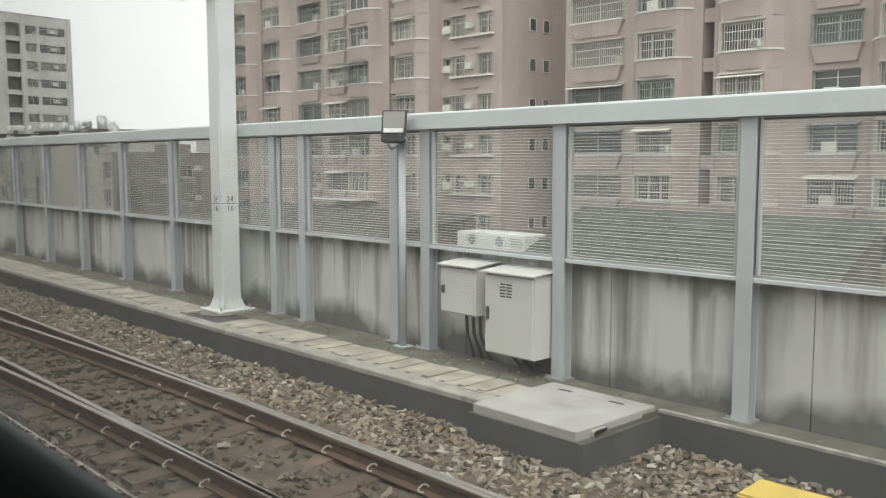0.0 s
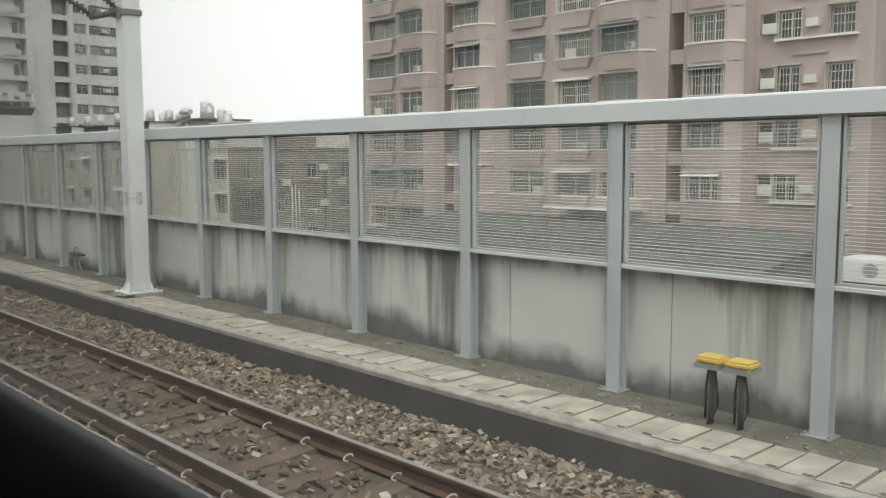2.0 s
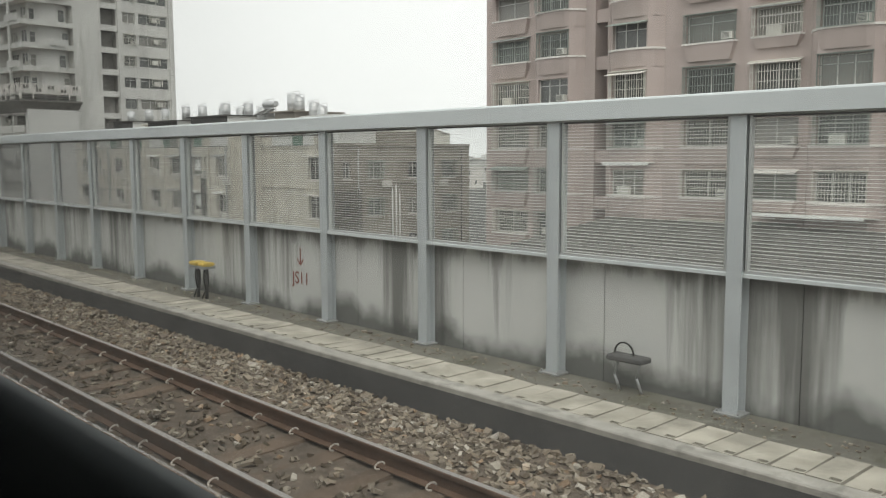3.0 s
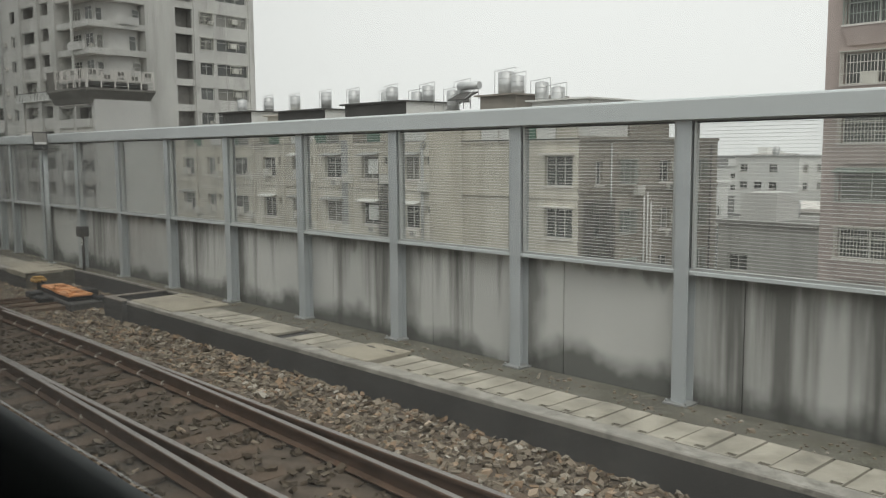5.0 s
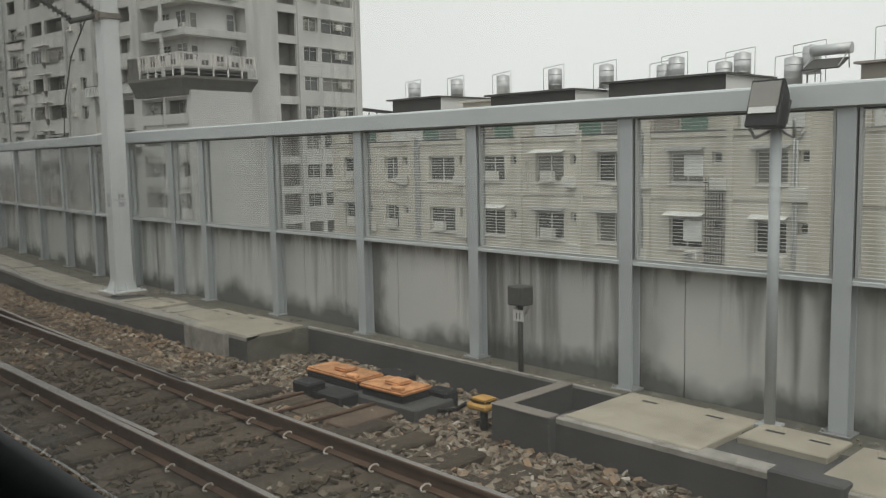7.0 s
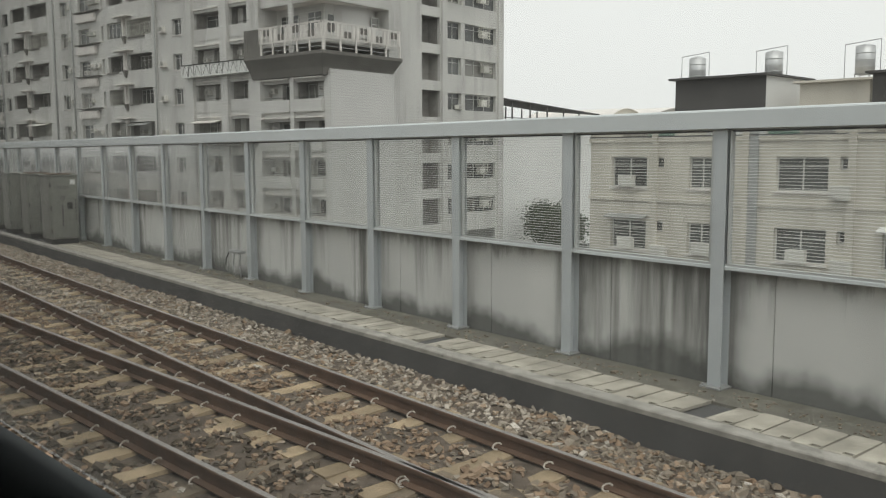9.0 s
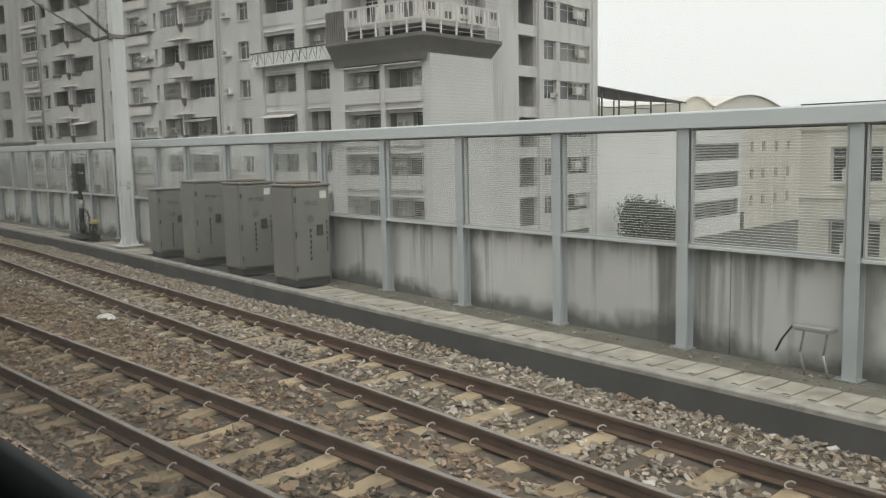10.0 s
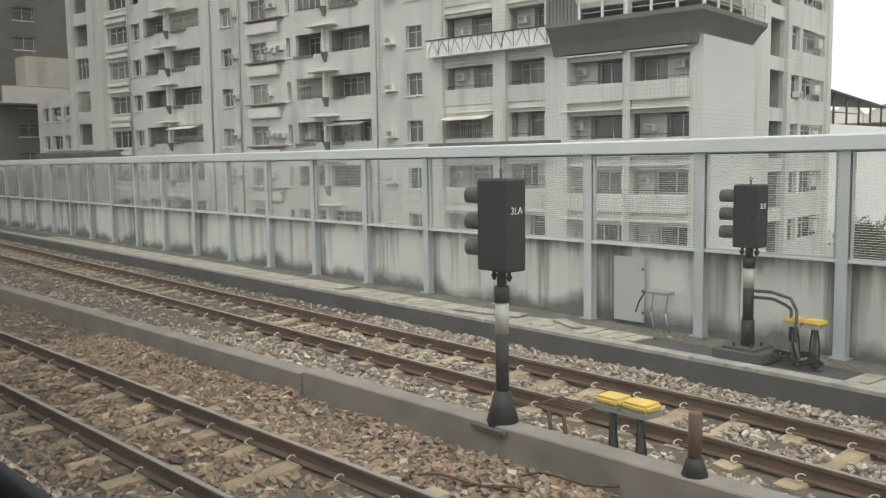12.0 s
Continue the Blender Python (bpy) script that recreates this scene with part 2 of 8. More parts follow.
M_TOWER = shade("white_mosaic_tile", (0.62, 0.615, 0.585), 0.7, vary=0.14, coarse=0.3, fine=9, bump=0.04, stretch=(1, 1, 0.4))
overlay(overlay(M_TOWER, (0.36, 0.36, 0.345), tile_lines), (0.22, 0.215, 0.20), soot)
overlay(M_CREAM, (0.30, 0.27, 0.215), soot)
M_TOWERDARK = shade("grey_stained_render", (0.155, 0.148, 0.135), 0.85, vary=0.3, coarse=0.6, fine=9, bump=0.05)
M_PALE = shade("pale_render", (0.70, 0.70, 0.675), 0.8, vary=0.06, coarse=0.25, bump=0.02)
M_GABLE = shade("white_gable_paint", (0.82, 0.82, 0.80), 0.8, vary=0.05, coarse=0.25, bump=0.02)
M_FLANK = overlay(shade("white_tile_flank", (0.66, 0.655, 0.63), 0.7, vary=0.08, coarse=0.4, bump=0.02), (0.40, 0.40, 0.385), tile_lines)
M_ROOF = shade("grey_flat_roof", (0.27, 0.265, 0.25), 0.9, vary=0.25, coarse=0.8)
M_DARKROOF = shade("dark_corrugated_roof", (0.07, 0.068, 0.065), 0.75, vary=0.25, coarse=1.0)
M_TANK = shade("stainless_tank", (0.55, 0.56, 0.56), 0.5, 0.6, vary=0.1, coarse=3, bump=0.02)
M_FRAME = shade("window_frame_metal", (0.60, 0.60, 0.57), 0.5, 0.2, vary=0.1, bump=0.0)
M_GRILLEDARK = shade("green_grey_window_bars", (0.27, 0.31, 0.28), 0.6, vary=0.15, bump=0.0, spread=0.3)
M_GRILLE = shade("painted_window_bars", (0.58, 0.57, 0.51), 0.6, vary=0.1, bump=0.0, spread=0.25)
# Dim tone that puts the recess shade into the loggia lining.
M_LOGGIASHADE = shade("loggia_shade_tone", (0.27, 0.262, 0.245), 0.9, vary=0.3, bump=0.0, spread=0.3)
M_AC = shade("white_air_conditioner", (0.62, 0.61, 0.56), 0.6, vary=0.1, bump=0.0, spread=0.12)
M_STREET = shade("street_asphalt", (0.085, 0.085, 0.082), 0.9, vary=0.3, coarse=0.05, fine=1.0, bump=0.0)
M_LEAF = shade("dark_green_leaves", (0.042, 0.065, 0.03), 0.7, vary=0.5, coarse=1.5, fine=12, bump=0.0)
M_BARK = shade("brown_bark", (0.10, 0.075, 0.055), 0.9, vary=0.3)
M_BAND = shade("faded_white_paint", (0.47, 0.46, 0.43), 0.6, vary=0.25, coarse=5, bump=0.03)
M_SILL = shade("black_window_sill", (0.020, 0.022, 0.023), 0.6, vary=0.1, bump=0.0)
# Grey tone that paints the soft highlight on the sill.
M_SILLSHEEN = shade("sill_edge_sheen", (0.05, 0.058, 0.06), 0.6, vary=0.1, bump=0.0)
M_COACHWALL = shade("dim_coach_lining", (0.10, 0.10, 0.10), 0.8, vary=0.1, bump=0.0)
M_CABLE = shade("black_cable_rubber", (0.025, 0.024, 0.023), 0.7, bump=0.0)
M_CREAMSHED = shade("cream_shed_sheet", (0.60, 0.58, 0.52), 0.8, vary=0.1, coarse=0.4, bump=0.02)
M_HALLROOF = overlay(shade("grey_ribbed_sheet", (0.13, 0.128, 0.12), 0.7, vary=0.3, coarse=0.7, fine=8), (0.22, 0.215, 0.2), patches(0.5, 0.5, 4.0, 0.6))
M_HALLGREEN = overlay(shade("dull_green_sheet", (0.088, 0.098, 0.088), 0.7, vary=0.25, coarse=0.6, fine=8), (0.16, 0.165, 0.15), patches(0.35, 0.47, 4.0, 0.7))
M_GREEN = shade("green_metal_roof", (0.12, 0.20, 0.16), 0.6, vary=0.2, coarse=0.5)


def pane_dark():
    """Window glass in front of dim rooms: some panes show a pale curtain."""
    m = shade("window_glass", (0.09, 0.095, 0.092), 0.12, vary=0.15, coarse=0.8, bump=0.0, spread=0.5, spec=0.5)

    def curtain(n, l):
        info = n.new("ShaderNodeObjectInfo")
        wob = maths(n, l, "FRACT", maths(n, l, "MULTIPLY", info.outputs["Random"], 37.7))
        return maths(n, l, "MULTIPLY", maths(n, l, "GREATER_THAN", wob, 0.8), 0.6)

    return overlay(m, (0.30, 0.29, 0.26), curtain)


M_PANE = pane_dark()


def clear_sheet(name, dirt_or_shade, tint, gloss_rough=0.05):
    """A thin clear sheet with a film of dust: mostly see-through, a mirror at a slant, and a little scattered light."""
    m = bpy.data.materials.new(name)
    m.use_nodes = True
    n, l = m.node_tree.nodes, m.node_tree.links
    n.remove(n["Principled BSDF"])
    thru, glos = n.new("ShaderNodeBsdfTransparent"), n.new("ShaderNodeBsdfGlossy")
    thru.inputs["Color"].default_value = (*tint, 1)
    glos.inputs["Roughness"].default_value = gloss_rough
    lw = n.new("ShaderNodeLayerWeight")
    lw.inputs["Blend"].default_value = 0.5
    fres = n.new("ShaderNodeMath")
    fres.operation = "MULTIPLY_ADD"
    fres.inputs[1].default_value, fres.inputs[2].default_value = 0.8, 0.035
    slant = n.new("ShaderNodeMath")
    slant.operation, slant.inputs[1].default_value = "POWER", 3.2
    l.new(lw.outputs["Facing"], slant.inputs[0])
    l.new(slant.outputs[0], fres.inputs[0])
    mix1, mix2 = n.new("ShaderNodeMixShader"), n.new("ShaderNodeMixShader")
    l.new(fres.outputs[0], mix1.inputs["Fac"])
    l.new(thru.outputs[0], mix1.inputs[1])
    l.new(glos.outputs[0], mix1.inputs[2])
    dust, milk = n.new("ShaderNodeBsdfDiffuse"), n.new("ShaderNodeBsdfTranslucent")
    dust.inputs["Color"].default_value = milk.inputs["Color"].default_value = (0.75, 0.75, 0.72, 1)
    film = n.new("ShaderNodeMixShader")
    film.inputs["Fac"].default_value = 0.5
    l.new(dust.outputs[0], film.inputs[1])
    l.new(milk.outputs[0], film.inputs[2])
    geo, no = n.new("ShaderNodeNewGeometry"), n.new("ShaderNodeTexNoise")
    mp = n.new("ShaderNodeMapping")
    mp.inputs["Scale"].default_value = (1, 1.2, 0.5)
    l.new(geo.outputs["Position"], mp.inputs["Vector"])
    no.inputs["Scale"].default_value, no.inputs["Detail"].default_value = 1.1, 4
    l.new(mp.outputs[0], no.inputs["Vector"])
    amount = n.new("ShaderNodeMapRange")
    amount.inputs["From Min"].default_value, amount.inputs["From Max"].default_value = 0.3, 0.7
    amount.inputs["To Min"].default_value, amount.inputs["To Max"].default_value = dirt_or_shade * 0.6, dirt_or_shade * 1.4
    l.new(no.outputs["Fac"], amount.inputs["Value"])
    l.new(amount.outputs[0], mix2.inputs["Fac"])
    l.new(mix1.outputs[0], mix2.inputs[1])
    l.new(film.outputs[0], mix2.inputs[2])
    l.new(mix2.outputs[0], n["Material Output"].inputs["Surface"])
    return m


M_SHEET = clear_sheet("acrylic_sheet", 0.05, (0.978, 0.984, 0.98), 0.10)
M_COACH = clear_sheet("coach_window_glass", 0.045, (0.95, 0.96, 0.95))


def stones(name, tones):
    """Crushed stone: each piece has a grey, buff or rusty tone of its own."""
    m = shade(name, tones[2], 0.92, vary=0.3, coarse=14, fine=90, bump=0.3)
    n, l = m.node_tree.nodes, m.node_tree.links
    b = n["Principled BSDF"]
    geo, ramp = n.new("ShaderNodeNewGeometry"), n.new("ShaderNodeValToRGB")
    l.new(geo.outputs["Random Per Island"], ramp.inputs["Fac"])
    e = ramp.color_ramp.elements
    e[0].color, e[1].color = (*tones[0], 1), (*tones[5], 1)
    for at, c in zip((0.25, 0.5, 0.72, 0.9), tones[1:5]):
        e.new(at).color = (*c, 1)
    mix = n.new("ShaderNodeMix")
    mix.data_type, mix.blend_type = "RGBA", "MIX"
    mix.inputs["Factor"].default_value = 0.72
    l.new(b.inputs["Base Color"].links[0].from_socket, mix.inputs["A"])
    l.new(ramp.outputs["Color"], mix.inputs["B"])
    l.new(mix.outputs["Result"], b.inputs["Base Color"])
    return m


M_STONE = stones("crushed_ballast_stone", ((0.11, 0.092, 0.072), (0.19, 0.158, 0.122), (0.25, 0.212, 0.165), (0.265, 0.212, 0.155), (0.36, 0.33, 0.272), (0.56, 0.53, 0.465)))
M_OCHRE = stones("rusty_ballast_stone", ((0.15, 0.098, 0.062), (0.235, 0.165, 0.108), (0.30, 0.215, 0.145), (0.32, 0.22, 0.14), (0.42, 0.33, 0.24), (0.60, 0.53, 0.43)))
M_PALESTONE = stones("pale_ballast_stone", ((0.20, 0.165, 0.13), (0.31, 0.27, 0.22), (0.39, 0.345, 0.285), (0.42, 0.35, 0.265), (0.52, 0.47, 0.40), (0.70, 0.66, 0.59)))
M_OILY = stones("oily_ballast_stone", ((0.04, 0.032, 0.022), (0.07, 0.054, 0.037), (0.10, 0.078, 0.054), (0.12, 0.09, 0.06), (0.17, 0.142, 0.105), (0.27, 0.235, 0.185)))

# ---------------------------------------------------------------- builders


def box(bm, x0, x1, y0, y1, z0, z1, m=None, mi=0):
    """An axis-aligned block, turned by m if given."""
    c = [Vector((x, y, z)) for z in (z0, z1) for y in (y0, y1) for x in (x0, x1)]
    v = [bm.verts.new(m @ p if m else p) for p in c]
    for f in ((0, 2, 3, 1), (4, 5, 7, 6), (0, 1, 5, 4), (2, 6, 7, 3), (0, 4, 6, 2), (1, 3, 7, 5)):
        bm.faces.new([v[i] for i in f]).material_index = mi


def rod(bm, p0, p1, r0, r1=None, seg=8, caps=True):
    """A round bar from p0 to p1, tapering from r0 to r1."""
    p0, p1 = Vector(p0), Vector(p1)
    r1 = r0 if r1 is None else r1
    q = (p1 - p0).to_track_quat("Z", "Y")
    rings = []
    for p, r in ((p0, r0), (p1, r1)):
        rings.append([bm.verts.new(p + q @ Vector((r * math.cos(a), r * math.sin(a), 0))) for a in [2 * math.pi * k / seg for k in range(seg)]])
    for k in range(seg):
        f = bm.faces.new((rings[0][k], rings[0][(k + 1) % seg], rings[1][(k + 1) % seg], rings[1][k]))
        f.smooth = True
    if caps:
        bm.faces.new(rings[0][::-1])
        bm.faces.new(rings[1])


def tube(bm, pts, r, seg=6):
    for a, b in zip(pts[:-1], pts[1:]):
        rod(bm, a, b, r, seg=seg)


def soften(bm, width=0.006, segments=1, angle=40):
    """Rounds the sharp edges a little."""
    bm.normal_update()
    edges = [e for e in bm.edges if len(e.link_faces) == 2 and e.calc_face_angle(0) > radians(angle)]
    bmesh.ops.bevel(bm, geom=edges, offset=width, segments=segments, affect="EDGES", clamp_overlap=True)


def mesh_of(bm, name, *mats):
    bm.normal_update()
    me = bpy.data.meshes.new(name)
    bm.to_mesh(me)
    bm.free()
    for m in mats:
        me.materials.append(m)
    return me


def part(name, bm, material, parent, label="", m=None):
    """Links a bmesh (or a mesh made before) as ONE mesh object under a thing or a part."""
    me = mesh_of(bm, name, *(material if isinstance(material, tuple) else (material,))) if isinstance(bm, bmesh.types.BMesh) else bm
    ob = new(name, me)
    ob.parent = parent
    if m is not None:
        ob.matrix_local = m
    return tagged(ob, label)


def thing(name, label, category, m=None, group="", kind=""):
    """An Empty at the base of a thing, to hold its parts."""
    ob = new(name)
    ob.empty_display_size = 0.1
    if m is not None:
        ob.matrix_world = m
    return tagged(ob, label, category, group, kind)


def sweep(prof, ys, xf, dark=()):
    """A closed profile of (offset, height) carried along the line xf(y). dark: profile edges that take the second material."""
    bm = bmesh.new()
    rings = [[bm.verts.new((xf(y) + p[0], y, p[1])) for p in prof] for y in ys]
    k = len(prof)
    for a, b in zip(rings[:-1], rings[1:]):
        for i in range(k):
            f = bm.faces.new((a[i], a[(i + 1) % k], b[(i + 1) % k], b[i]))
            f.material_index = 1 if i in dark else 0
    bm.faces.new(rings[0][::-1])
    bm.faces.new(rings[-1])
    bmesh.ops.recalc_face_normals(bm, faces=bm.faces)
    return bm


def lettering(name, text, size, material, parent, m, extrude=0.0015):
    """Built-in font lettering as a mesh; m takes the text's own x (along) and y (up)."""
    cu = bpy.data.curves.new(name, "FONT")
    cu.body, cu.size, cu.extrude, cu.align_x = text, size, extrude, "CENTER"
    tmp = bpy.data.objects.new(name, cu)
    scene.collection.objects.link(tmp)
    me = bpy.data.meshes.new_from_object(tmp.evaluated_get(bpy.context.evaluated_depsgraph_get()))
    bpy.data.objects.remove(tmp)
    bpy.data.curves.remove(cu)
    me.materials.clear()
    me.materials.append(material)
    return part(name, me, material, parent, "", m)


def span(a, b, step):
    k = max(1, round((b - a) / step))
    return [a + (b - a) * i / k for i in range(k + 1)]

# ---------------------------------------------------------------- lines of the place


def wall_x(y):
    """The noise barrier's line: straight, then bending away, then back a little."""
    if y < 106.4:
        return 0.0
    if y < 148.0:
        return 0.0866 * (y - 106.4)
    return 3.603 + 0.0475 * (y - 148.0)


def wall_turn(y):
    return -math.degrees(math.atan(0.0 if y < 106.4 else 0.0866 if y < 148 else 0.0475))


def main_x(y):
    """Far rail of the track beside the train's own."""
    return -2.55 - 0.00014 * max(0.0, y - 112.0) ** 2


def side_x(y):
    """Far rail of the track that swings off along the barrier."""
    if y < 97:
        return -2.55
    if y < 112:
        return -2.55 + 0.5 * 0.0866 / 15 * (y - 97) ** 2
    return wall_x(y) - 2.385


def train_x(y):
    """The line of the train from which the place is seen."""
    return float(np.interp(y, (0, 10, 20, 30, 40, 48, 72, 80, 85, 92, 113, 145), (-6.87, -6.93, -6.945, -6.91, -6.88, -6.89, -6.945, -6.915, -6.875, -6.905, -7.04, -7.265)))


RAIL_TOP, BED = -0.10, -0.335


def climb(y):
    """How far the main line has drawn in beyond the bend: 1 before it, 0.84 past it."""
    t = min(1.0, max(0.0, (y - 118.0) / 26.0))
    return 1.0 - 0.16 * t * t * (3 - 2 * t)


def rise(x, y, z):
    """Beyond the bend the main line climbs and narrows towards the train, clear of the side track."""
    if y <= 118:
        return Vector((x, y, z))
    free = min(1.0, max(0.0, (wall_x(y) - 3.7 - x) / 0.6))
    k = 1.0 - (1.0 - climb(y)) * free
    cx = float(np.interp(y, (113, 145, 190), (-7.04, -7.265, -7.5)))
    cz = float(np.interp(y, (118, 144, 190), (2.40, 2.53, 2.60)))
    return Vector((cx + k * (x - cx), y, cz + k * (z - cz)))


def risen(bm):
    for v in bm.verts:
        v.co = rise(*v.co)
    return bm

END = 214.0
LINE = [-6.0, 106.4] + span(107, 147, 2) + [148.0] + span(149, END, 2)

# ---------------------------------------------------------------- ground, viaduct, ballast bed
bm = bmesh.new()
bmesh.ops.create_grid(bm, x_segments=40, y_segments=40, size=2500, matrix=Matrix.Translation((0, 100, -8.2)))
ground = tagged(new("ground", mesh_of(bm, "ground", M_STREET)), "grey asphalt streets and yards far below the viaduct", "ground", kind="structure")

bm = bmesh.new()
ys = span(-12, END, 2.0)
edge = [(wall_x(y) + 0.5, y) for y in ys]
lower = [bm.verts.new((x, y, -8.2)) for x, y in edge]
upper = [bm.verts.new((x, y, -0.5)) for x, y in edge]
low2 = [bm.verts.new((-16, y, -8.2)) for x, y in edge]
up2 = [bm.verts.new((-16, y, -0.5)) for x, y in edge]
for i in range(len(ys) - 1):
    bm.faces.new((lower[i], lower[i + 1], upper[i + 1], upper[i]))
    bm.faces.new((upper[i], upper[i + 1], up2[i + 1], up2[i]))
    bm.faces.new((up2[i], up2[i + 1], low2[i + 1], low2[i]))
bm.faces.new((lower[0], upper[0], up2[0], low2[0]))
bm.faces.new((lower[-1], low2[-1], up2[-1], upper[-1]))
bmesh.ops.recalc_face_normals(bm, faces=bm.faces)
tagged(new("viaduct", mesh_of(bm, "viaduct", M_DECK)), "grey concrete railway viaduct carrying the tracks", "viaduct", kind="structure")


def bed_height(x, y):
    n = noise.noise(Vector((x * 1.1, y * 1.1, 0.3))) * 0.035 + noise.noise(Vector((x * 4, y * 4, 7.0))) * 0.02
    hollow = 0.0
    for far in (main_x(y), side_x(y)):
        d = abs(x - (far - 0.566))
        hollow = max(hollow, 1.0 - min(1.0, max(0.0, d - 0.9) / 0.5))
    return BED + 0.045 * hollow + n


bm = bmesh.new()
ys, xs = span(-6, END, 0.3), span(-12.0, 0.0, 0.25)
grid = []
for y in ys:
    w = wall_x(y)
    grid.append([bm.verts.new(rise(x + (w + 0.1) * (x + 12.0) / 12.0, y, bed_height(x + w * (x + 12.0) / 12.0, y))) for x in xs])
for a, b in zip(grid[:-1], grid[1:]):
    for i in range(len(xs) - 1):
        f = bm.faces.new((a[i], a[i + 1], b[i + 1], b[i]))
        f.smooth = True
tagged(new("ballast_bed", mesh_of(bm, "ballast_bed", M_BED)), "brown-grey gravelly bed under the tracks", "ballast", kind="structure")

# ---------------------------------------------------------------- walkway along the barrier
walkway = thing("walkway", "grey concrete cable-trough walkway at the foot of the barrier", "walkway", kind="structure")
FULL = [(3.87, 78.8), (83.43, 94.55), (99.55, END)]
NARROW = [(-6.0, 3.87), (78.8, 83.43), (94.55, 99.55)]
deep = [(-1.15, -1.0), (-1.15, -0.012), (-1.135, 0.0), (-0.965, 0.0), (-0.96, -0.034), (-0.42, -0.034), (-0.415, -0.006), (0.14, -0.006), (0.14, -1.0)]
thin = [(-0.20, -1.0), (-0.20, -0.012), (-0.188, 0.0), (0.14, 0.0), (0.14, -1.0)]
for a, b in FULL:
    # Edge 4, the trough floor, is coloured dark as shade between the lids.
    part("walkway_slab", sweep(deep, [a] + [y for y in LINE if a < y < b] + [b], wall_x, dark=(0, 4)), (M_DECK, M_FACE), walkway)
    lip = [(-1.152, -0.05), (-1.152, -0.006), (-1.14, 0.006), (-0.975, 0.006), (-0.97, -0.02)]
    part("walkway_lip", sweep(lip, [a] + [y for y in LINE if a < y < b] + [b], wall_x), M_LIP, walkway, "pale weathered concrete lip")
for a, b in NARROW:
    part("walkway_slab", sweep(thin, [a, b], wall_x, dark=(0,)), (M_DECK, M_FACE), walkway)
    part("walkway_edge", sweep([(-0.203, -0.025), (-0.203, 0.0), (-0.195, 0.006), (-0.165, 0.006), (-0.165, -0.02)], [a, b], wall_x), M_LIP, walkway, "pale worn concrete edge")
for a in (78.8, 94.55):
    bm = bmesh.new()
    box(bm, -1.24, -1.10, a, a + 0.68, -0.9, 0.012)
    box(bm, -1.10, -0.20, a + 0.54, a + 0.68, -0.9, 0.012)
    box(bm, -1.10, -0.20, a, a + 0.54, -0.9, -0.24)
    soften(bm, 0.012)
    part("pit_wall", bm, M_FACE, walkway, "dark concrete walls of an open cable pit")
    bm = bmesh.new()
    box(bm, -1.245, -1.095, a + 0.005, a + 0.685, 0.006, 0.02)
    box(bm, -1.095, -0.205, a + 0.535, a + 0.685, 0.006, 0.02)
    soften(bm, 0.006)
    part("pit_coping", bm, M_LIPGREY, walkway, "grey mortar coping")

# wide cover slabs
COVERS = [(-1.33, -0.2, 3.9, 5.1), (-1.10, -0.16, 77.35, 78.78), (-1.17, -0.2, 83.46, 84.48), (-1.0, -0.25, 84.55, 85.3), (-1.09, -0.1, 93.22, 94.5), (-0.62, -0.15, 92.45, 93.16),
          (-1.12, -0.2, 91.35, 92.35), (-1.15, -0.25, 99.6, 100.9), (-0.98, -0.3, 100.95, 101.7), (-1.02, -0.35, 72.9, 73.6), (-1.05, -0.35, 102.6, 103.4)]
for i, (x0, x1, y0, y1) in enumerate(COVERS):
    bm = bmesh.new()
    c = Vector(((x0 + x1) / 2, (y0 + y1) / 2, 0))
    box(bm, x0 - c.x, x1 - c.x, y0 - c.y, y1 - c.y, -0.05, 0.05)
    soften(bm, 0.01)
    for k in range(2):
        yk = (y1 - y0) * (k - 0.5) * 0.5
        box(bm, x1 - c.x - 0.2, x1 - c.x - 0.16, yk - 0.08, yk + 0.08, 0.0505, 0.0515, mi=1)
    part("cover_slab", bm, (M_COVER if i else M_GREYSLAB, M_INK), walkway, "sandy concrete cover slab with lifting slots" if i else "grey concrete cover slab", pose(c.x, c.y, -0.028 if i else -0.02, 0.3 * (i % 3 - 1), 0, 0.8 * (i % 4 - 1.5)))
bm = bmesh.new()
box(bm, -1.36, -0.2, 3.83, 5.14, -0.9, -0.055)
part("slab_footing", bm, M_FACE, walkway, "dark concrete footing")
bm = bmesh.new()
box(bm, -1.24, -1.06, 92.1, 92.62, -0.9, 0.06)
soften(bm, 0.015)
part("raised_kerb", bm, M_FACE, walkway, "chipped raised concrete kerb block")
bm = bmesh.new()
box(bm, -1.22, -1.1, 100.0, 101.1, -0.9, 0.01)
soften(bm, 0.02)
part("broken_kerb", bm, M_LIP, walkway, "broken pale concrete kerb end")

# ---------------------------------------------------------------- noise barrier
barrier = thing("wall_barrier", "grey-painted steel noise barrier with clear sheets over stained concrete", "noise barrier", kind="structure")
POSTS = [-2.8, -0.8, 1.2, 3.2, 5.2, 7.2, 7.77, 9.73, 10.47, 11.7] + [13.62 + 2.0 * i for i in range(38)] + [88.6] + [90.63 + 2.0 * i for i in range(7)] + [103.66, 105.3]
POSTS += [107.1 + 1.9955 * i for i in range(18)] + [143.18, 145.0, 146.92] + [148.14, 150.12, 152.1, 154.09, 156.03, 157.97] + [159.93 + 2.0 * i for i in range(28)]
BAR_TOP, MID = 2.60, 1.20


def on_wall(y, dx=0.0, z=0.0):
    return pose(wall_x(y) + dx, y, z, 0, 0, wall_turn(y + 0.01))


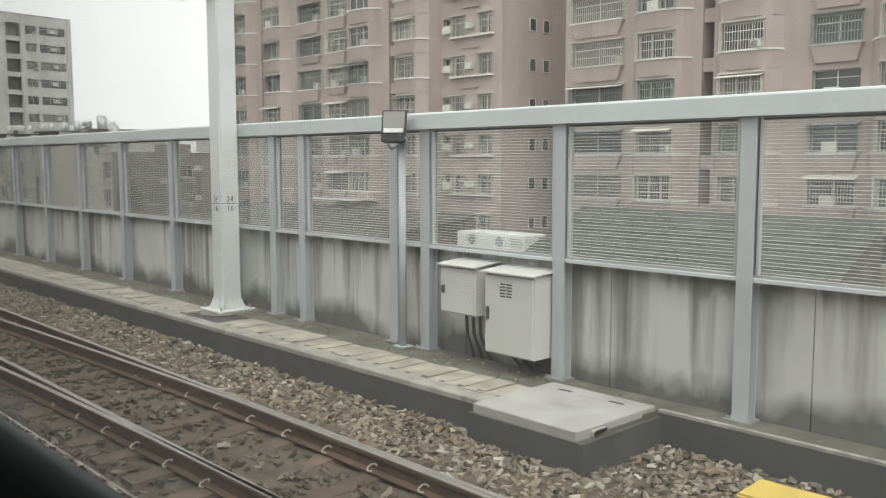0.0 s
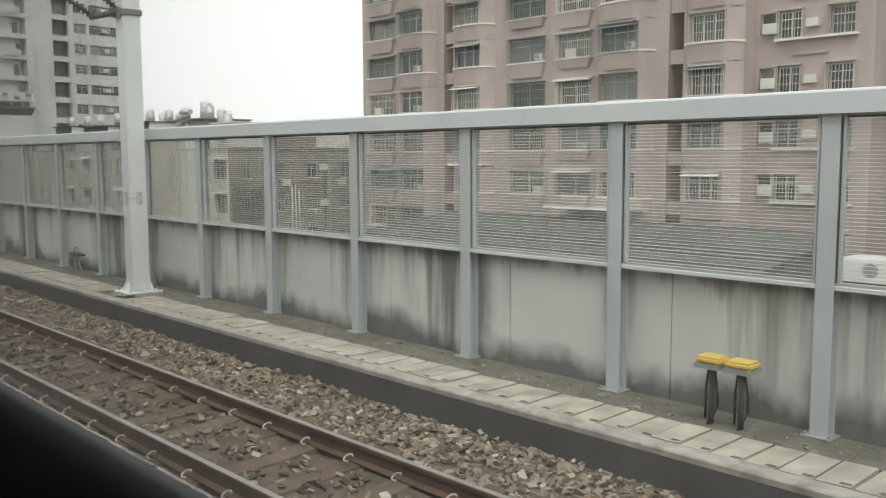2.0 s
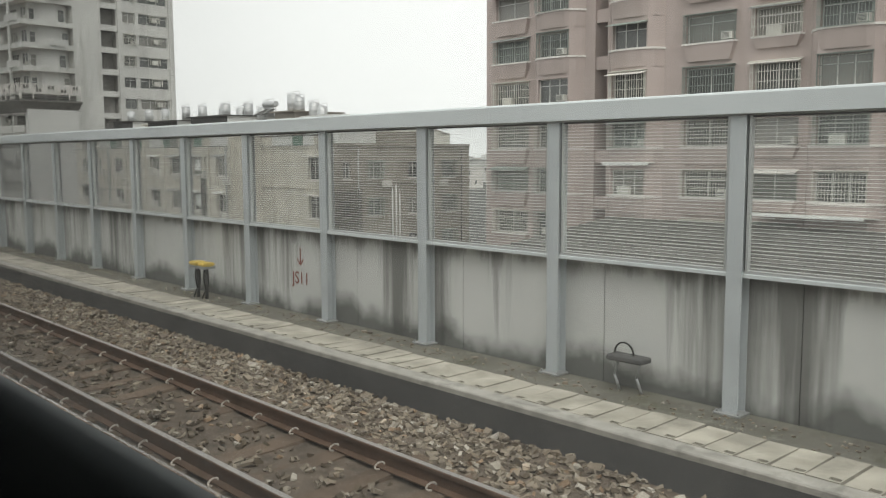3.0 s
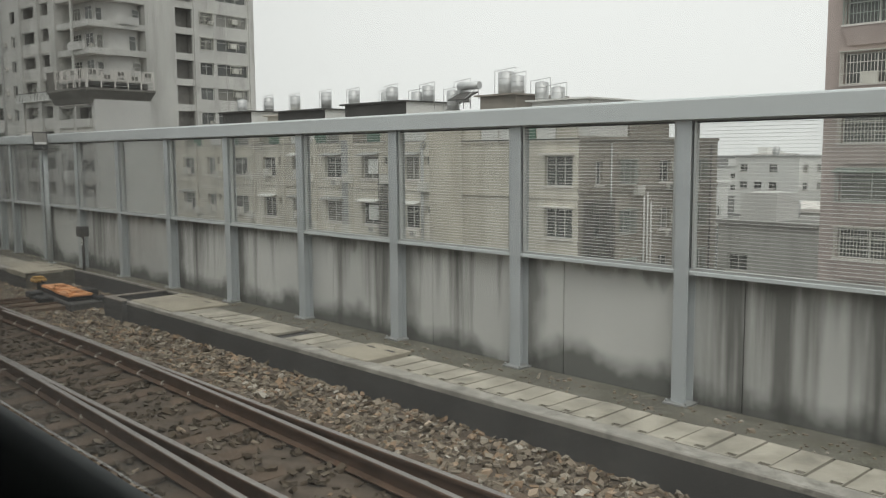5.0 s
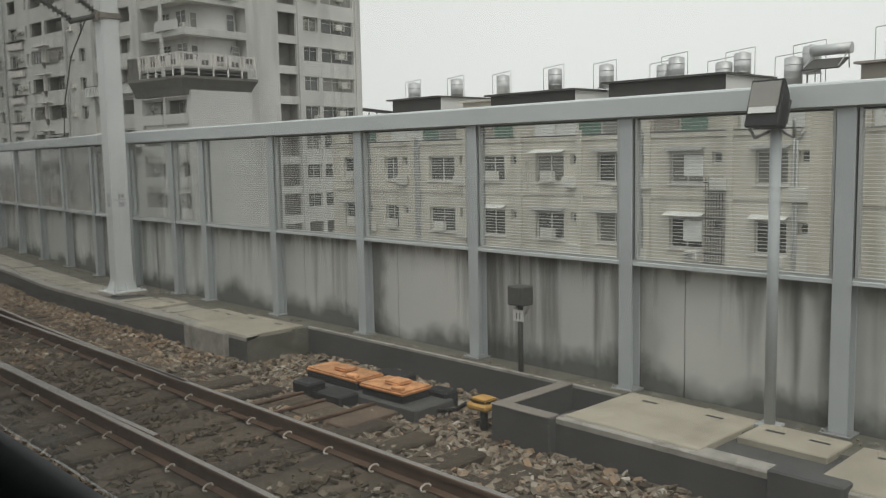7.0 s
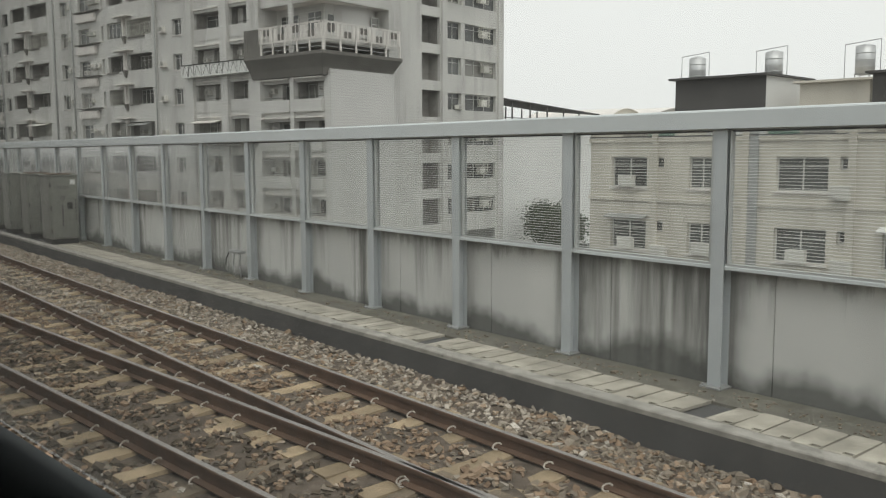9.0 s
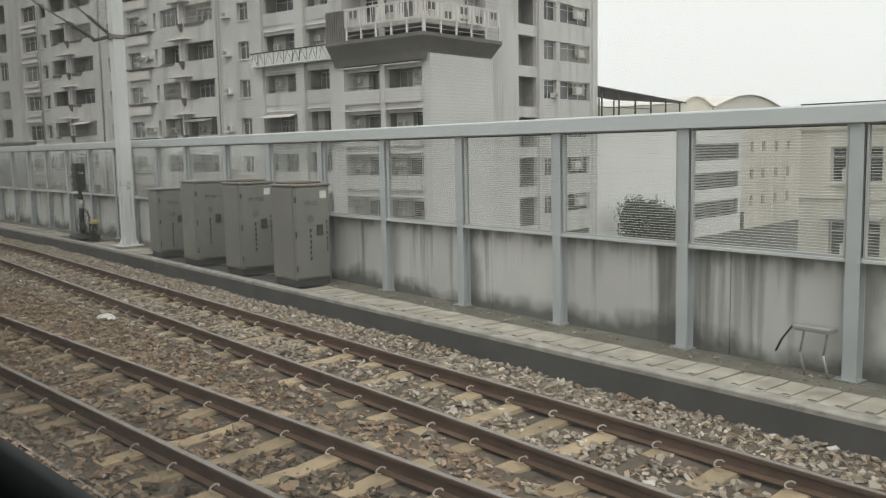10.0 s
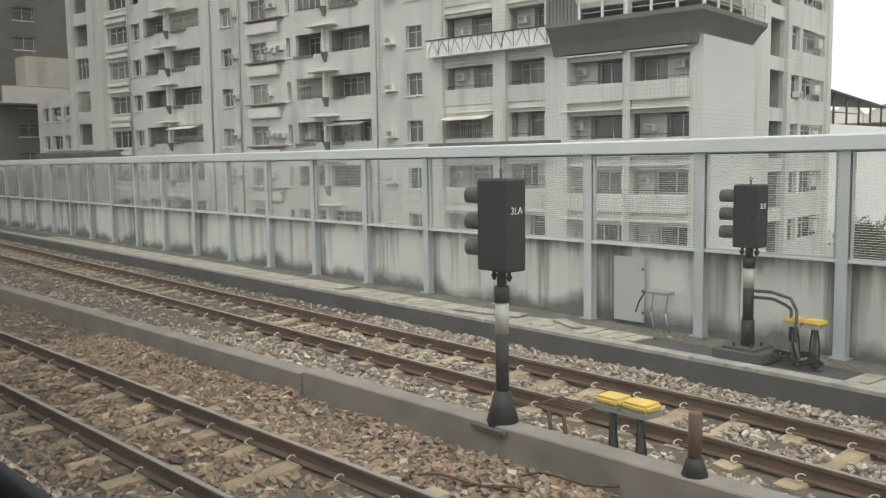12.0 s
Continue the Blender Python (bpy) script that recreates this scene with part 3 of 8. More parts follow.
bm = bmesh.new()
box(bm, 0.0, 0.012, -0.074, 0.074, 0.0, BAR_TOP)
box(bm, 0.012, 0.132, -0.005, 0.005, 0.0, BAR_TOP)
box(bm, 0.132, 0.144, -0.074, 0.074, 0.0, BAR_TOP)
soften(bm, 0.003)
POST = mesh_of(bm, "post", M_PAINT)
bm = bmesh.new()
box(bm, -0.06, 0.14, -0.125, 0.125, -0.006, 0.016)
soften(bm, 0.004)
for sy in (-0.1, 0.1):
    rod(bm, (-0.035, sy, 0.016), (-0.035, sy, 0.04), 0.012, seg=6)
BASE = mesh_of(bm, "base_plate", M_GALV)
for y in POSTS:
    p = part("post", POST, M_PAINT, barrier, m=on_wall(y))
    part("base_plate", BASE, M_GALV, p)


def bay_meshes(length, made={}):
    """Panel, pane, wires, surround and gasket of one bay, shared by bays of the same length."""
    key = round(length, 2)
    if key in made:
        return made[key]
    panel = bmesh.new()
    cut = key - 0.55 if key > 1.2 else key / 2
    top = MID + 0.03
    box(panel, 0.15, 0.32, 0.0, cut - 0.006, -0.02, top)
    box(panel, 0.15, 0.32, cut + 0.006, key, -0.02, top)
    box(panel, 0.17, 0.30, cut - 0.006, cut + 0.006, -0.02, top)
    pane, wires, frm, gasket = bmesh.new(), bmesh.new(), bmesh.new(), bmesh.new()
    a, b, lo, hi = 0.082, key - 0.082, MID + 0.06, BAR_TOP - 0.02
    box(pane, 0.050, 0.060, a, b, lo, hi)
    k = int((hi - lo) / 0.0305)
    for i in range(1, k):
        z = lo + (hi - lo) * i / k
        box(wires, 0.0525, 0.0575, a, b, z - 0.0017, z + 0.0017)
    for y0, y1, z0, z1 in ((a + 0.006, a + 0.028, lo, hi), (b - 0.028, b - 0.006, lo, hi), (a - 0.004, b + 0.004, lo - 0.018, lo + 0.008), (a - 0.004, b + 0.004, hi - 0.006, hi + 0.018)):
        box(frm, 0.025, 0.075, y0, y1, z0, z1)
    for y0, y1 in ((a - 0.006, a + 0.0055), (b - 0.0055, b + 0.006)):
        box(gasket, 0.03, 0.07, y0, y1, lo, hi)
    box(gasket, 0.03, 0.07, a, b, hi - 0.02, hi - 0.0065)
    made[key] = (mesh_of(panel, "concrete_panel", M_PANEL), mesh_of(pane, "clear_sheet", M_SHEET), mesh_of(wires, "filaments", M_WIRE), mesh_of(frm, "pane_frame", M_ALU), mesh_of(gasket, "gasket", M_GASKET))
    return made[key]


for ya, yb in zip(POSTS[:-1], POSTS[1:]):
    a, b = Vector((wall_x(ya), ya)), Vector((wall_x(yb), yb))
    panel, pane, wires, frm, gasket = bay_meshes((b - a).length)
    m = pose(a.x, ya, 0, 0, 0, -math.degrees(math.atan2(b.x - a.x, b.y - a.y)))
    part("concrete_panel", panel, None, barrier, m=m)
    f = part("pane_frame", frm, None, barrier, m=m)
    sheet = part("clear_sheet", pane, None, f)
    sheet.visible_shadow = False
    part("filaments", wires, None, f)
    part("gasket", gasket, None, f)
beam = [(-0.055, 2.59), (-0.055, 2.755), (-0.045, 2.77), (-0.025, 2.778), (0.17, 2.786), (0.19, 2.775), (0.195, 2.76), (0.195, 2.59)]
part("top_beam", sweep(beam, LINE, wall_x), M_BEAM, barrier, "pale grey box beam along the top")
rail = [(0.016, 1.206), (0.016, 1.236), (0.022, 1.242), (0.128, 1.242), (0.128, 1.206)]
part("mid_rail", sweep(rail, LINE, wall_x), M_BEAM, barrier, "pale grey sill rail under the sheets")

# ---------------------------------------------------------------- rails
RAIL = [(-0.063, 0), (-0.063, 0.010), (-0.012, 0.026), (-0.009, 0.105), (-0.032, 0.118), (-0.033, 0.146), (-0.026, 0.153), (0.026, 0.153), (0.033, 0.146), (0.032, 0.118), (0.009, 0.105), (0.012, 0.026), (0.063, 0.010), (0.063, 0)]


def rail_line(name, xf, y0, y1, parent, step=1.5, label=""):
    prof = [(x, RAIL_TOP - 0.153 + z) for x, z in RAIL]
    bm = sweep(prof, span(y0, y1, step), xf, dark=(6,))
    return part(name, risen(bm) if parent.name == "railway_track" else bm, (M_RUST, M_HEAD), parent, label)


GAUGE = 1.132
main_track = thing("railway_track", "rusty steel railway track on concrete sleepers in ballast", "railway track", kind="structure")
rail_line("rail", main_x, -6, END, main_track)
rail_line("rail", lambda y: main_x(y) - GAUGE, -6, END, main_track)
side_track = thing("railway_track", "rusty diverging railway track that swings off beside the barrier", "railway track", kind="structure")
rail_line("rail", lambda y: side_x(y) + 0.004, 98.5, END, side_track)
rail_line("rail", lambda y: side_x(y) - GAUGE + 0.07 * max(0.0, 1 - (y - 97) / 4), 97, END, side_track)


def cross_a(y):
    return -2.55 - max(0.0, y - 3.0) ** 2 / 340.0


def cross_b(y):
    return -2.55 - max(0.0, 80.0 - y) ** 2 / 416.0


crossing = thing("turnout", "closely set switch rails of a turnout", "railway turnout", kind="structure")
rail_line("switch_rail", lambda y: cross_a(y) - 0.07 * max(0.0, 1 - (y - 3) / 4), 3, 26, crossing, 1.0)
rail_line("switch_rail", lambda y: cross_a(y) - GAUGE, 4.5, 24, crossing, 1.0)
crossing2 = thing("turnout", "closely set switch rails of a turnout beside the orange point machine", "railway turnout", kind="structure")
rail_line("switch_rail", lambda y: cross_b(y) - 0.075 * max(0.0, 1 - (80 - y) / 4), 50, 80, crossing2, 1.0)
rail_line("switch_rail", lambda y: cross_b(y) - GAUGE, 56, 78.5, crossing2, 1.0)
for xo, y0, y1, ob in ((-2.55 - GAUGE + 0.11, 16, 28, crossing), (-2.55 - GAUGE + 0.11, 52, 62, crossing2), (-2.66, 16, 24, crossing)):
    rail_line("check_rail", lambda y, xo=xo: xo, y0, y1, ob, 4.0)

# ---------------------------------------------------------------- the train's own window
coach = thing("coach_window", "black rubber sill and clear glass of the train window", "train window")
def train_z(y):
    """Height of the sill's edge; the line climbs a little towards its end."""
    return float(np.interp(y, (0, 8, 20, 72, 84, 90, 118, 144), (1.90, 1.915, 1.97, 1.975, 1.955, 1.94, 2.06, 2.15)))


def along_train(prof, ys, dark=()):
    bm = sweep(prof, ys, train_x, dark)
    for v in bm.verts:
        v.co.z += train_z(v.co.y)
    return bm


# The rounded edge faces take the grey, a highlight put into colour.
bm = along_train([(0.16, -0.4), (0.262, -0.085), (0.285, -0.045), (0.305, -0.018), (0.325, -0.002), (0.345, -0.004), (0.36, -0.02), (0.39, -0.4)], span(-6, 160, 2), dark=(1, 2, 3, 4, 5))
for f in bm.faces:
    f.smooth = f.material_index == 1
part("sill", bm, (M_SILL, M_SILLSHEEN), coach, "matt black window sill with a grey highlight coloured along its edge")
bm = along_train([(0.366, -0.02), (0.366, 1.6), (0.370, 1.6), (0.370, -0.02)], span(-6, 160, 2))
glass = part("pane", bm, M_COACH, coach, "slightly dusty window glass")
glass.visible_shadow = False

# Unseen coach shell, added to keep sky off the pane and shade the track.
inside = [(-2.45, 0.9), (-2.45, 3.75), (0.42, 3.75), (0.42, 3.25), (0.376, 3.25), (0.376, 3.6), (-2.35, 3.6), (-2.35, 1.0), (0.40, 1.0), (0.40, -0.02), (-2.45, -0.02)]
part("coach_body", sweep(inside, span(-9, 160, 4), train_x), M_COACHWALL, coach, "dim grey coach interior")

# ---------------------------------------------------------------- buildings
# A facade's own axes: x to the viewer's right along it, y inwards, z up.


def pierced(bm, m, x0, x1, z0, z1, holes, depth=0.25, y=0.0, back=False):
    """A wall face with recessed openings (xa, xb, za, zb); each gets its reveals, and a back wall if asked."""
    xs = sorted({x0, x1, *(h[0] for h in holes), *(h[1] for h in holes)})
    zs = sorted({z0, z1, *(h[2] for h in holes), *(h[3] for h in holes)})
    grid = {}

    def at(x, z, d=0.0):
        k = (round(x, 4), round(z, 4), round(d, 3))
        if k not in grid:
            grid[k] = bm.verts.new(m @ Vector((x, y + d, z)))
        return grid[k]

    for a, b in zip(xs[:-1], xs[1:]):
        for c, d in zip(zs[:-1], zs[1:]):
            if not any(h[0] - 1e-6 <= a and b <= h[1] + 1e-6 and h[2] - 1e-6 <= c and d <= h[3] + 1e-6 for h in holes):
                bm.faces.new((at(a, c), at(b, c), at(b, d), at(a, d)))
    for a, b, c, d in holes:
        p = [Vector(v) for v in ((a, 0, c), (b, 0, c), (b, 0, d), (a, 0, d))]
        front = [bm.verts.new(m @ Vector((v.x, y, v.z))) for v in p]
        rear = [bm.verts.new(m @ Vector((v.x, y + depth, v.z))) for v in p]
        for i in range(4):
            bm.faces.new((front[i], rear[i], rear[(i + 1) % 4], front[(i + 1) % 4]))
        if back:
            bm.faces.new(rear)


def block(bm, m, x0, x1, y0, y1, z0, z1):
    box(bm, x0, x1, y0, y1, z0, z1, m)


WINDOWS = {}


def window_meshes(w, h, leaves):
    key = (round(w, 2), round(h, 2), leaves)
    if key not in WINDOWS:
        frm, pane = bmesh.new(), bmesh.new()
        t = 0.055
        for x0, x1, z0, z1 in ((0, t, 0, h), (w - t, w, 0, h), (t, w - t, 0, t), (t, w - t, h - t, h)):
            box(frm, x0, x1, 0.0, 0.07, z0, z1)
        for i in range(1, leaves):
            x = w * i / leaves
            box(frm, x - 0.03, x + 0.03, 0.0, 0.06, t, h - t)
        if h > 1.3:
            box(frm, t, w - t, 0.01, 0.06, h * 0.72 - 0.02, h * 0.72 + 0.02)
        box(pane, t, w - t, 0.04, 0.05, t, h - t)
        WINDOWS[key] = mesh_of(frm, "window", M_FRAME), mesh_of(pane, "pane", M_PANE)
    return WINDOWS[key]


GRILLES = {}


def grille_mesh(w, h, out, tone=M_GRILLE):
    key = (round(w, 2), round(h, 2), out, tone.name)
    if key not in GRILLES:
        bm = bmesh.new()
        k = max(4, int(w / 0.17))
        for i in range(k + 1):
            x = w * i / k
            box(bm, x - 0.012, x + 0.012, -out, -out + 0.024, 0, h)
        for z in (0.0, h * 0.33, h * 0.66, h):
            box(bm, 0, w, -out - 0.01, -out + 0.02, z - 0.018, z + 0.018)
            for x in (0, w):
                box(bm, x - 0.014, x + 0.014, -out, 0.0, z - 0.014, z + 0.014)
        for x in (0, w):
            for j in (1, 2):
                box(bm, x - 0.01, x + 0.01, -out * j / 3, -out * j / 3 + 0.02, 0, h)
        box(bm, -0.06, w + 0.06, -out - 0.06, 0.0, h + 0.02, h + 0.05)
        GRILLES[key] = mesh_of(bm, "grille", tone)
    return GRILLES[key]


bm = bmesh.new()
box(bm, 0, 0.66, -0.32, 0.2, 0, 0.42)
soften(bm, 0.02)
for i in range(5):
    box(bm, 0.05, 0.5, -0.335, -0.32, 0.07 + 0.065 * i, 0.10 + 0.065 * i, mi=1)
COOLER = mesh_of(bm, "air_conditioner", M_AC, M_DARKGREY)
bm = bmesh.new()
box(bm, 0, 0.85, -0.36, -0.02, 0, 0.6)
soften(bm, 0.02)
rod(bm, (0.34, -0.362, 0.3), (0.34, -0.372, 0.3), 0.24, seg=16)
OUTDOOR = mesh_of(bm, "air_conditioner", M_AC)


def window(parent, m, x, z, w, h, depth=0.22, leaves=2, grille=0.0, sill=True, cooler="", tone=M_GRILLE):
    fr, pa = window_meshes(w, h, leaves)
    win = part("window", fr, None, parent, m=m @ pose(x, depth, z))
    part("pane", pa, None, win)
    if sill:
        bm = bmesh.new()
        box(bm, -0.08, w + 0.08, -depth - 0.10, -depth + 0.02, -0.10, 0.0)
        key = ("sill", round(w, 2), round(depth, 2))
        if key not in WINDOWS:
            WINDOWS[key] = mesh_of(bm, "window_sill", M_SLAB)
        else:
            bm.free()
        part("window_sill", WINDOWS[key], None, win)
    if grille:
        part("grille", grille_mesh(w + 0.1, h + 0.05, grille, tone), None, win, m=pose(-0.05, -depth, 0.0))
    if cooler == "wall":
        part("air_conditioner", COOLER, None, win, m=pose(w * 0.55, -depth, -0.52))
    elif cooler == "in":
        part("air_conditioner", COOLER, None, win, m=pose(w - 0.75, -depth, 0.08))
    elif cooler == "out":
        part("air_conditioner", OUTDOOR, None, win, m=pose(w * 0.3, -depth, 0.0))
    return win


def bay_ring(parent, pts, z0, z1, taper, name, tone):
    """A shallow tapering box that stands out of a facade below a window."""
    mid = sum(p[0] for p in pts) / 4
    bm = bmesh.new()
    lo = [bm.verts.new((mid + (x - mid) * (0.5 + taper / 2), y * taper, z0)) for x, y in pts]
    hi = [bm.verts.new((x, y, z1)) for x, y in pts]
    bm.faces.new(lo[::-1])
    bm.faces.new(hi)
    for i in range(4):
        bm.faces.new((lo[i], lo[(i + 1) % 4], hi[(i + 1) % 4], hi[i]))
    bmesh.ops.recalc_face_normals(bm, faces=bm.faces)
    return part(name, bm, tone, parent)


def pink_house(name, label, m, strips, width, depth, z_top, seed):
    """Apartment house of rose tiles. strips: (x0, x1, kind) along the facade; kinds: flat, bay, slot, pair."""
    rnd = random.Random(seed)
    house = thing(name, label, "apartment building", m)
    wall, inner = bmesh.new(), bmesh.new()
    one = Matrix()
    floors = [(-9.45 + 3.05 * k) for k in range(int((z_top + 9.45) / 3.05))]
    edge = 0.0
    for x0, x1, kind in strips:
        if x0 > edge:
            pierced(wall, one, edge, x0, -8.2, z_top, [])
        edge = x1
        if kind == "bay":
            out, c = 0.85, 0.7
            pierced(wall, one, x0 + c, x1 - c, -8.2, z_top, [(x0 + c + 0.1, x1 - c - 0.1, z, z + 1.62) for z in floors if z > -8], y=-out)
            for xa, ya, xb, yb in ((x0, 0, x0 + c, -out), (x1 - c, -out, x1, 0)):
                v = [wall.verts.new(p) for p in ((xa, ya, -8.2), (xb, yb, -8.2), (xb, yb, z_top), (xa, ya, z_top))]
                wall.faces.new(v)
        elif kind == "flat":
            pierced(wall, one, x0, x1, -8.2, z_top, [(x0 + 0.35, x1 - 0.35, z, z + 1.6) for z in floors if z > -8])
        elif kind == "pair":
            a, b = x0 + 1.35, x0 + 4.2
            pierced(wall, one, x0, x1, -8.2, z_top, [(a, a + 1.35, z, z + 1.5) for z in floors if z > -8] + [(b, b + 1.4, z, z + 1.5) for z in floors if z > -8] + [(x0 + 0.25, x0 + 1.15, z + 0.3, z + 1.5) for z in floors if z > -8], y=1.3)
            for x in (x0,):
                v = [wall.verts.new(p) for p in ((x, 0, -8.2), (x, 1.3, -8.2), (x, 1.3, z_top), (x, 0, z_top))]
                wall.faces.new(v)
        elif kind == "slot":
            for xa, xb, ya, yb in ((x0, x0, 0, 2.2), (x1, x1, 0, 2.2), (x0, x1, 2.2, 2.2)):
                v = [inner.verts.new(p) for p in ((xa, ya, -8.2), (xb, yb, -8.2), (xb, yb, z_top), (xa, ya, z_top))]
                inner.faces.new(v)
            part("slot_wall", inner, M_PINK, house, "shaded recess wall")
            inner = bmesh.new()
            for z in floors[1:]:
                bm = bmesh.new()
                box(bm, x0, x1, 0.15, 0.4, z - 1.0, z - 0.15)
                part("slot_beam", bm, M_PINK, house)
    for x0, x1, y0, y1 in ((0, 0, 0, depth), (width, width, 1.3, depth), (0, width, depth, depth)):
        v = [wall.verts.new(p) for p in ((x0, y0, -8.2), (x1, y1, -8.2), (x1, y1, z_top), (x0, y0, z_top))]
        wall.faces.new(v)
    bmesh.ops.recalc_face_normals(wall, faces=wall.faces)
    part("wall", wall, M_PINK, house, "rose-brown tiled wall")
    inner.free()
    bm = bmesh.new()
    box(bm, 0, width, 0.2, depth, z_top - 0.2, z_top)
    part("roof", bm, M_ROOF, house)
    for x0, x1, kind in strips:
        for k, z in enumerate(floors):
            if z < -5:
                continue
            if kind == "bay":
                c, out = 0.7, 0.85
                window(house, Matrix.Translation((0, -out, 0)), x0 + c + 0.1, z, x1 - x0 - 2 * c - 0.2, 1.62, 0.25, 3, rnd.choice((0, 0.14, 0.3, 0.34, 0.4)), False, rnd.choice(("", "", "in", "out")), rnd.choice((M_GRILLE, M_GRILLE, M_GRILLEDARK)))
                # bowed parapet with a thin white coping
                for nm, tone, grow, za, zb, foot in (("parapet", M_PINK, 0.0, z - 1.12, z - 0.1, 0.86), ("balcony_edge", M_SLAB, 0.05, z - 0.1, z + 0.02, 1.0)):
                    bm = bmesh.new()
                    lo, hi = [], []
                    for q in range(13):
                        s = -1 + q / 6
                        px, py = (x0 + x1) / 2 + s * ((x1 - x0) / 2 + grow), -(out + 0.3 + grow) * (1 - abs(s) ** 4)
                        hi.append(bm.verts.new((px, min(py, 0.0), zb)))
                        lo.append(bm.verts.new((px, min(py * foot, 0.0), za)))
                    for q in range(12):
                        bm.faces.new((lo[q], lo[q + 1], hi[q + 1], hi[q]))
                    bm.faces.new(hi)
                    bm.faces.new(lo[::-1])
                    bmesh.ops.recalc_face_normals(bm, faces=bm.faces)
                    part(nm, bm, tone, house, "white painted balcony edge" if grow else "")
                if rnd.random() < 0.35:
                    bm = bmesh.new()
                    box(bm, x0 + c, x1 - c, -0.75, 0.0, 0.0, 0.04, pose(0, 0, 0, 16, 0, 0))
                    part("awning", bm, rnd.choice((M_GALV, M_GRILLEDARK, M_SLAB)), house, m=pose(0, -out, z + 1.62))
            elif kind == "flat":
                window(house, Matrix(), x0 + 0.35, z, x1 - x0 - 0.7, 1.6, 0.25, 2, rnd.choice((0, 0.28, 0.3, 0.4, 0.4)), False, rnd.choice(("", "", "in", "out")), rnd.choice((M_GRILLE, M_GRILLE, M_GRILLEDARK)))
                if rnd.random() < 0.5:
                    bm = bmesh.new()
                    box(bm, x0 + 0.2, x1 - 0.2, -0.7, 0.0, 0.0, 0.04, pose(0, 0, 0, 18, 0, 0))
                    part("awning", bm, rnd.choice((M_GALV, M_GRILLEDARK, M_SLAB)), house, m=pose(0, 0, z + 1.72))
                drop = rnd.choice((0.55, 0.95, 0.95))
                bay_ring(house, [(x0 + 0.2, 0.0), (x0 + 0.28, -0.34), (x1 - 0.28, -0.34), (x1 - 0.2, 0.0)], z - 0.12 - drop, z - 0.1, 0.6, "parapet", M_PINK)
                bay_ring(house, [(x0 + 0.18, 0.0), (x0 + 0.26, -0.38), (x1 - 0.26, -0.38), (x1 - 0.18, 0.0)], z - 0.1, z, 1.0, "balcony_edge", M_SLAB)
            elif kind == "pair":
                for a, w in ((x0 + 1.35, 1.35), (x0 + 4.2, 1.4)):
                    window(house, Matrix.Translation((0, 1.3, 0)), a, z, w, 1.5, 0.25, 2, rnd.choice((0, 0.2, 0.28, 0.28)), True)
                window(house, Matrix.Translation((0, 1.3, 0)), x0 + 0.25, z + 0.3, 0.9, 1.2, 0.25, 1, 0.0, False, "out")
                bay_ring(house, [(x0 + 1.2, 1.3), (x0 + 1.25, 0.95), (x0 + 5.75, 0.95), (x0 + 5.8, 1.3)], z - 0.14, z - 0.02, 1.0, "balcony_edge", M_SLAB)
                bm = bmesh.new()
                box(bm, x0 + 2.2, x0 + 4.2, 1.16, 1.31, z - 0.95, z - 0.85)
                part("drip_ledge", bm, M_PINK, house)
                bm = bmesh.new()
                box(bm, 0, 0.7, -0.35, 0.1, 0, 0.45)
                soften(bm, 0.02)
                part("air_conditioner", bm, M_AC, house, m=pose(x0 + 3.0, 1.3, z + 0.5))
                for d in (4.4, 6.0):
                    window(house, pose(x1, 0, 0, 0, 0, 90), d, z + 0.3, 0.75, 1.0, -0.075, 1, 0.0, False)
    return house


PINK = pose(40.45, 85.4, 0, 0, 0, -90)
rose = pink_house("apartment_house", "tall rose-tiled apartment house with barred bay windows", PINK,
           [(0.6, 4.5, "flat"), (4.9, 9.1, "bay"), (9.9, 10.9, "slot"), (11.1, 15.2, "bay"), (16.3, 20.2, "flat"), (20.7, 24.1, "flat"), (24.3, 28.6, "bay"), (29.5, 30.5, "slot"), (30.6, 34.4, "bay"), (34.4, 41.0, "pair")], 41.0, 11.0, 25.0, 3)
pink_house("apartment_house", "neighbouring rose-tiled apartment house across a narrow gap", pose(43.4, 39.7, 0, 0, 0, -90),
           [(0.3, 5.3, "flat"), (5.9, 10.2, "bay"), (10.9, 11.7, "slot"), (11.9, 16.2, "bay"), (17.6, 21.0, "flat"), (21.2, 25.4, "bay"), (26, 27, "slot"), (27.2, 31.4, "bay"), (32, 36, "flat")], 40.0, 11.0, 25.0, 5)

# white sheet awnings over some windows
AWNINGS = [(21.8, 28.4, -1.15, 2.5), (11.4, 14.9, 1.68, 1.1)]
for x0, x1, z, out in AWNINGS:
    bm = bmesh.new()
    box(bm, x0, x1, -out, 0.0, 0.0, 0.05, pose(0, 0, z, -5, 0, 0))
    box(bm, x0, x1, -out - 0.04, -out, -0.14, 0.05, pose(0, 0, z, -5, 0, 0))
    part("awning", bm, M_WHITE, rose, "white sheet-metal awning")


# a lower house that closes the gap between the two
rear = thing("rear_house", "grey-brown house with dark windows behind the gap", "house", pose(60.0, 60.0, 0, 0, 0, -90))
bm = bmesh.new()
hs = [(x, x + 2.4, z, z + 1.5) for x in (2.0, 6.2, 10.4, 14.6) for z in (-3.82, -0.42, 2.98)]
pierced(bm, Matrix(), 0, 20.0, -8.2, 5.18, hs, 0.3)
for x0, x1, y0, y1 in ((0, 0, 0, 9), (20, 20, 0, 9), (0, 20, 9, 9)):
    bm.faces.new([bm.verts.new(p) for p in ((x0, y0, -8.2), (x1, y1, -8.2), (x1, y1, 5.18), (x0, y0, 5.18))])
part("wall", bm, M_BROWN, rear)
